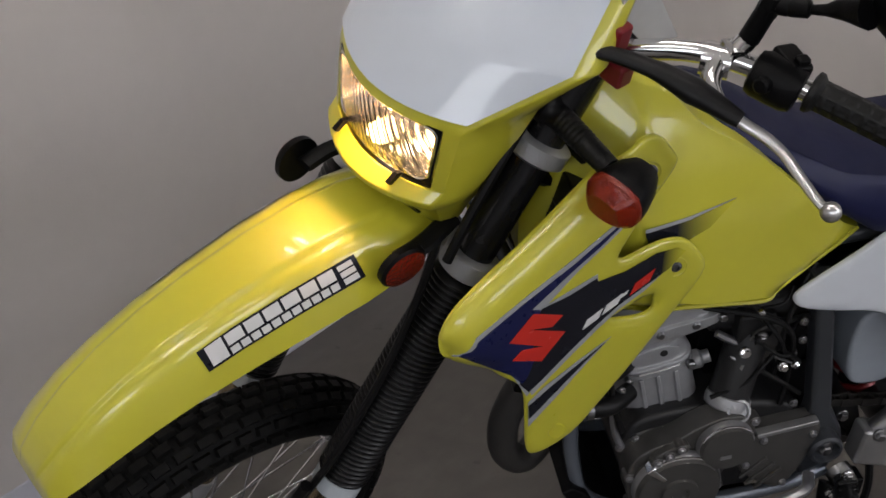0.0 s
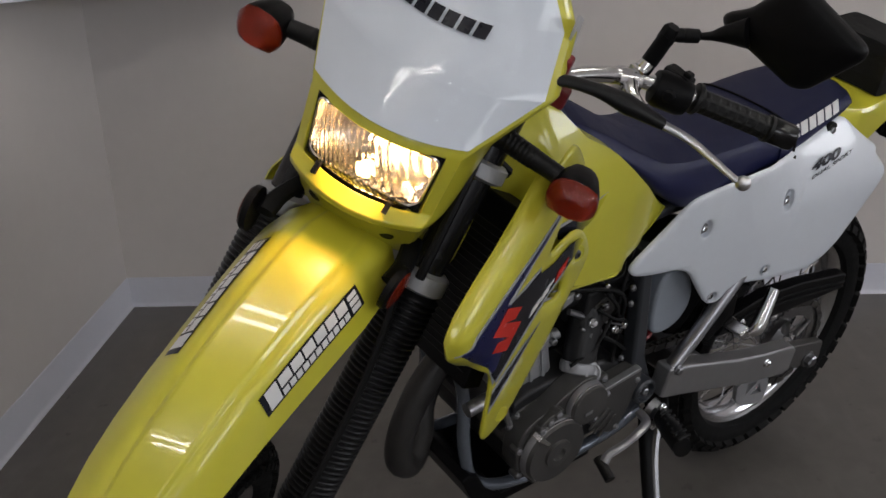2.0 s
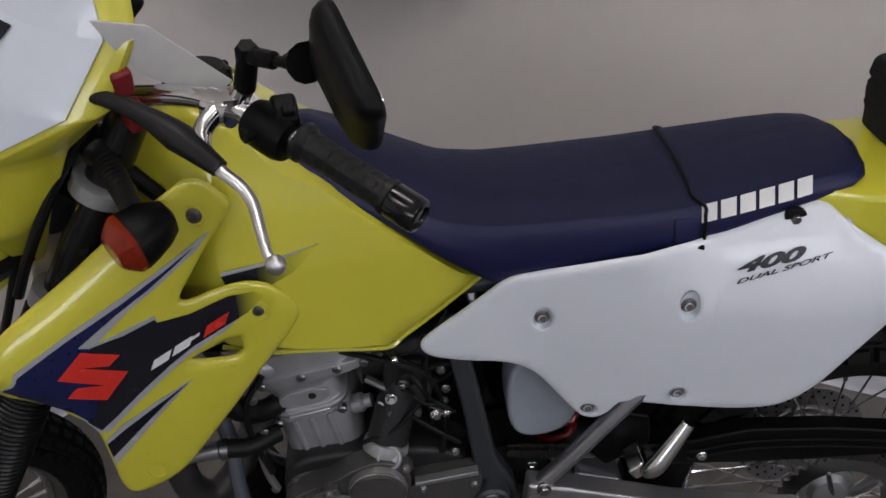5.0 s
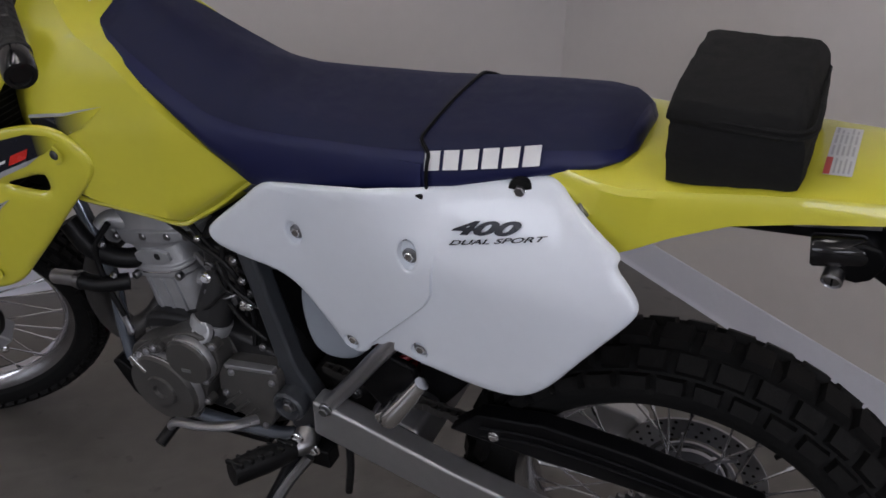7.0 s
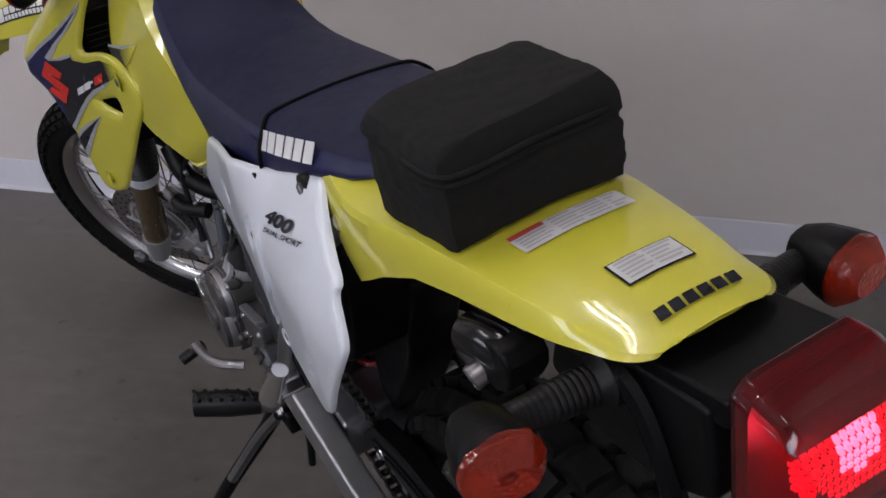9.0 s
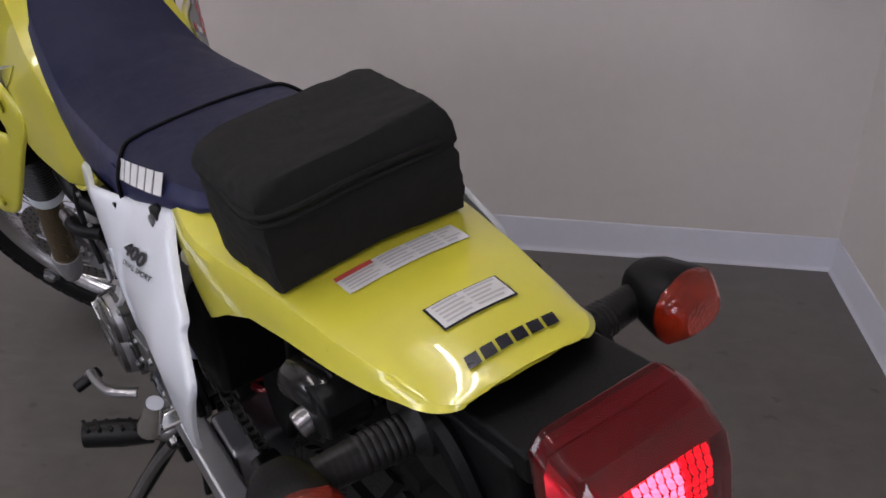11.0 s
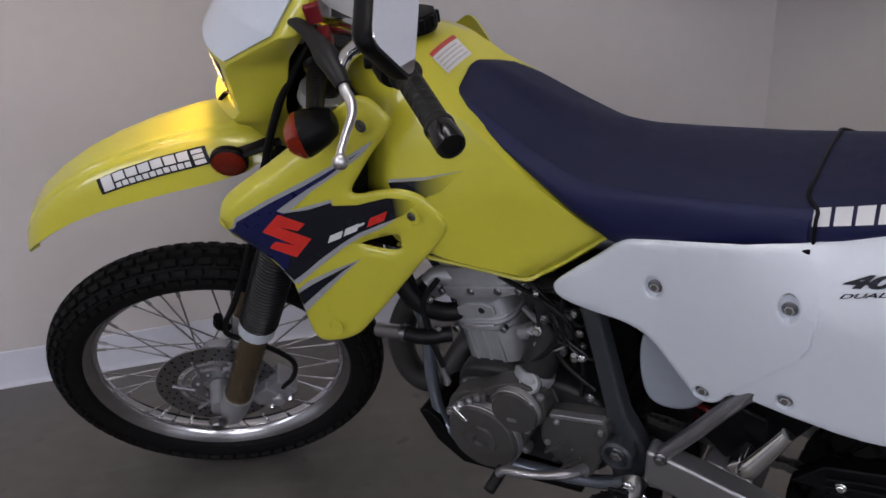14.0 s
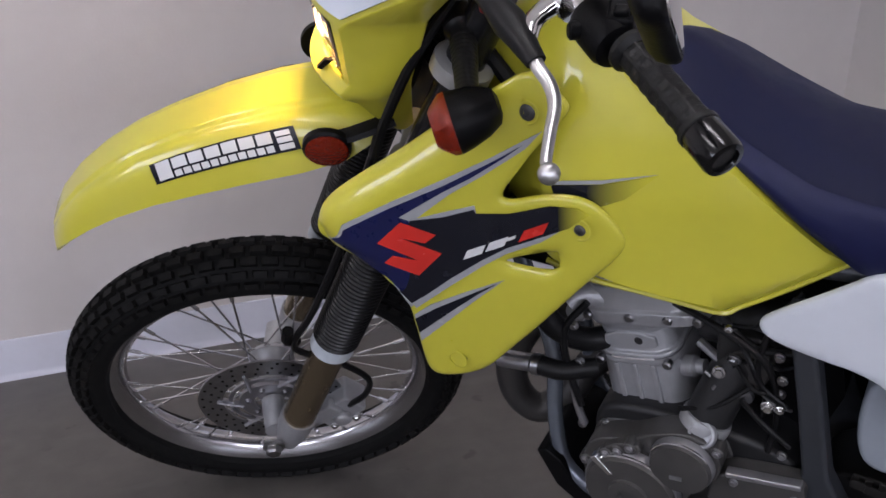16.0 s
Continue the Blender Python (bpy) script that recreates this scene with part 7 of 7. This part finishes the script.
    lever = part("hand_lever", tube([(0.262, sgn * 0.262, 1.188), (0.260, sgn * 0.298, 1.183), (0.253, sgn * 0.322, 1.179), (0.253, sgn * 0.346, 1.176), (0.262, sgn * 0.374, 1.173), (0.270, sgn * 0.400, 1.170), (0.271, sgn * 0.410, 1.169)], [0.0065, 0.0068, 0.0066, 0.0060, 0.0056, 0.0052, 0.0052], 12, flat=0.8), LEVER, bike, "curved satin alloy hand lever", front=True)
    ball = bmesh.new()
    bmesh.ops.create_uvsphere(ball, u_segments=18, v_segments=12, radius=0.0098, matrix=Matrix.Translation((0.2705, sgn * 0.4160, 1.169)))
    part("lever_ball", ball, LEVER, lever, "round lever end", front=True)
    part("lever_boot", tube([(0.352, sgn * 0.106, 1.176), (0.320, sgn * 0.158, 1.200), (0.294, sgn * 0.204, 1.200), (0.276, sgn * 0.246, 1.193), (0.260, sgn * 0.296, 1.184)], [0.006, 0.009, 0.011, 0.017, 0.010], 14, flat=0.72), RUBBER, bike, "black rubber lever boot", front=True)
    part("control_cable", tube([(0.352, sgn * 0.106, 1.176), (0.378, sgn * 0.080, 1.150), (0.385, sgn * 0.05, 1.09), (0.33, sgn * 0.045, 1.00)], 0.0048, 8), RUBBER, bike, "black control cable", front=True)
    # mirror
    part("mirror_stem", tube([(0.213, sgn * 0.239, 1.196), (0.200, sgn * 0.2445, 1.224)], [0.012, 0.0105], 14), BRIGHT, bike, "polished mirror mount", front=True)
    stem = part("mirror_arm", tube([(0.201, sgn * 0.2440, 1.221), (0.1975, sgn * 0.2475, 1.252), (0.197, sgn * 0.2485, 1.262)], [0.0112, 0.0108, 0.0112], 14, 2), BLACK, bike, "black jointed mirror arm", front=True)
    part("joint_nut", lathe([(0.0, -0.010), (0.0115, -0.010), (0.0115, 0.008), (0.009, 0.012), (0.0, 0.012)], (0.197, sgn * 0.2487, 1.263), (0.05, sgn * 0.1, 1), 6), BLACK, stem, front=True)
    part("joint_sleeve", lathe([(0.006, 0.0), (0.0085, 0.001), (0.0092, 0.010), (0.0085, 0.012), (0.0092, 0.014), (0.0088, 0.030), (0.006, 0.032)], (0.196, sgn * 0.255, 1.265), (-0.30, sgn * 0.90, 0.31), 12), BLACK, stem, "knurled black joint", front=True)
    part("mirror_neck", tube([(0.187, sgn * 0.283, 1.2745), (0.184, sgn * 0.296, 1.281), (0.180, sgn * 0.312, 1.291), (0.182, sgn * 0.332, 1.304)], [0.0046, 0.0058, 0.0120, 0.0190], 12), BLACK, stem, "tapering mirror neck", front=True)
    outline = rounded(densify([(0.298, 1.288), (0.324, 1.281), (0.412, 1.262), (0.430, 1.272), (0.464, 1.346), (0.458, 1.359), (0.364, 1.386), (0.347, 1.379), (0.320, 1.322), (0.297, 1.302)], 0.02), 2)
    mid_y, mid_z = sum(p[0] for p in outline) / len(outline), sum(p[1] for p in outline) / len(outline)

    def shell(scale, x):
        cy, cz, lean = mid_y, mid_z, 0.175
        return [(x + (cy + (y - cy) * scale - 0.39) * 0.22 + (cz + (z - cz) * scale - 1.35) * lean, sgn * (cy + (y - cy) * scale), cz + (z - cz) * scale) for y, z in outline]
    bm = bmesh.new()
    add_rings(bm, [shell(0.97, 0.1720), shell(1.0, 0.1760), shell(0.985, 0.1830), shell(0.93, 0.1900), shell(0.80, 0.1960), shell(0.50, 0.2010), shell(0.10, 0.2020)])
    part("mirror_shell", bm, BLACK, stem, "black angular mirror shell", front=True, sharp=50)
    bm = bmesh.new()
    add_rings(bm, [shell(0.915, 0.1705), shell(0.915, 0.1725)])
    part("mirror_glass", bm, MIRROR, stem, "flat mirror glass", front=True)
dash = block((0.262, 0, 1.205), (0.050, 0.13, 0.085), Matrix.Rotation(radians(-50), 3, "Y"))
part("instrument", dash, BLACK, bike, "black instrument housing", front=True, bevel=0.010)
part("visor_plate", prism([(0.306, 1.280), (0.253, 1.254), (0.170, 1.149), (0.200, 1.135), (0.271, 1.204), (0.294, 1.249)], 0.148, 0.151), LABEL, bike, "pale plate beside the instrument", front=True)
part("red_fitting", block((0.292, 0.158, 1.206), (0.022, 0.016, 0.030)), REDPLASTIC, bike, "red plastic fitting", front=True, bevel=0.004)
part("red_fitting", block((0.288, 0.164, 1.166), (0.022, 0.030, 0.026)), REDPLASTIC, bike, "red plastic fitting", front=True, bevel=0.004)
part("speedo_cable", tube([(0.32, 0.110, 1.13), (0.375, 0.118, 1.07), (0.425, 0.122, 0.99), (0.452, 0.124, 0.935)], 0.0065, 8), RUBBER, bike, "thick black cable along the fork", front=True)
part("cable_loop", tube([(0.335, 0.030, 1.15), (0.300, 0.080, 1.26), (0.270, 0.060, 1.33), (0.240, 0.000, 1.30), (0.250, -0.03, 1.20)], 0.0050, 8), RUBBER, bike, "black cable loop over the instrument", front=True)
mask = bmesh.new()
add_block(mask, (0.385, 0, 1.03), (0.050, 0.13, 0.13), Matrix.Rotation(-CASTER, 3, "Y"))
part("lamp_housing", mask, BLACK, bike, "black lamp housing behind the cowl", front=True, bevel=0.015)
part("number_tag", prism([(-0.006, 0.500), (-0.022, 0.502), (-0.022, 0.508), (-0.006, 0.506)], 0.1435, 0.1460), ENGINE, engine, "small raised cast mark")

# ---- tool bag on the rear mudguard
def tool_bag():
    thing = tagged(new("tool_bag"), "soft black fabric tool bag strapped on the rear mudguard", "bag")
    thing.matrix_world = bike.matrix_world
    bm = bmesh.new()
    n = 24
    x0, x1, y0, y1, z0, z1 = -0.828, -0.695, -0.072, 0.093, 0.958, 1.040
    bmesh.ops.create_cube(bm, size=2.0)
    bmesh.ops.subdivide_edges(bm, edges=bm.edges, cuts=n, use_grid_fill=True)
    for v in bm.verts:
        u, w, h = v.co
        e = 0.10
        p = Vector((u, w, h))
        # the lid stands proud of the body, with a groove for the zip below it
        over = 1.0 + 0.022 * min(1.0, max(0.0, (h - 0.30) / 0.08)) - 0.030 * math.exp(-(((h - 0.24) / 0.07) ** 2))
        # soften the box's edges, let the sides sag and the cloth crease
        r = max(abs(u), abs(w), abs(h))
        round_off = Vector((u, w, h)) * (1 - 0.022 * (abs(u * w) ** 6 + abs(w * h) ** 6 + abs(u * h) ** 6))
        crease = 0.045 * noise.noise(p * 1.3) + 0.026 * noise.noise(p * 4.0) + 0.014 * noise.noise(Vector((u * 5.0, w * 5.0, h * 13.0)))
        bulge = 0.025 * (1 - u * u) * (1 - h * h)
        X = (x0 + x1) / 2 + (x1 - x0) / 2 * round_off.x * over * (1 + crease * 0.7)
        Y = (y0 + y1) / 2 + (y1 - y0) / 2 * round_off.y * over * (1 + bulge + crease * 0.6)
        Z = (z0 + z1) / 2 + (z1 - z0) / 2 * round_off.z * (1 + (crease if h > -0.9 else 0) * 0.8)
        if u < 0:
            X += 0.011 * max(0.0, h) * -u
        if h > 0.5:
            Z += 0.002 * max(0.0, u) * (1 - w * w * 0.4) - 0.006 * max(0.0, w) ** 3 + 0.005 * max(0.0, -w) * (0.3 + 1.1 * max(0.0, -u))
        if h < -0.9:
            Z = tail_top(max(min(X, -0.58), -1.015), Y) + 0.0035
        narrow = 1 - 0.05 * max(0.0, h) ** 2
        X, Y = (x0 + x1) / 2 + (X - (x0 + x1) / 2) * narrow, (y0 + y1) / 2 + (Y - (y0 + y1) / 2) * narrow
        v.co = (X, Y, Z)
    part("bag_body", bm, BAG, thing, "", sharp=48)
    for lift in (0.0, 0.007):
        part("zip", tube([(-0.8250, -0.058, 1.012 + lift), (-0.8285, 0.010, 1.0145 + lift), (-0.8265, 0.088, 1.012 + lift), (-0.76, 0.0945, 1.012 + lift), (-0.715, 0.090, 1.011 + lift)], 0.0022, 6), BAG, thing, "black zip along the lid")
    return thing


tool_bag()
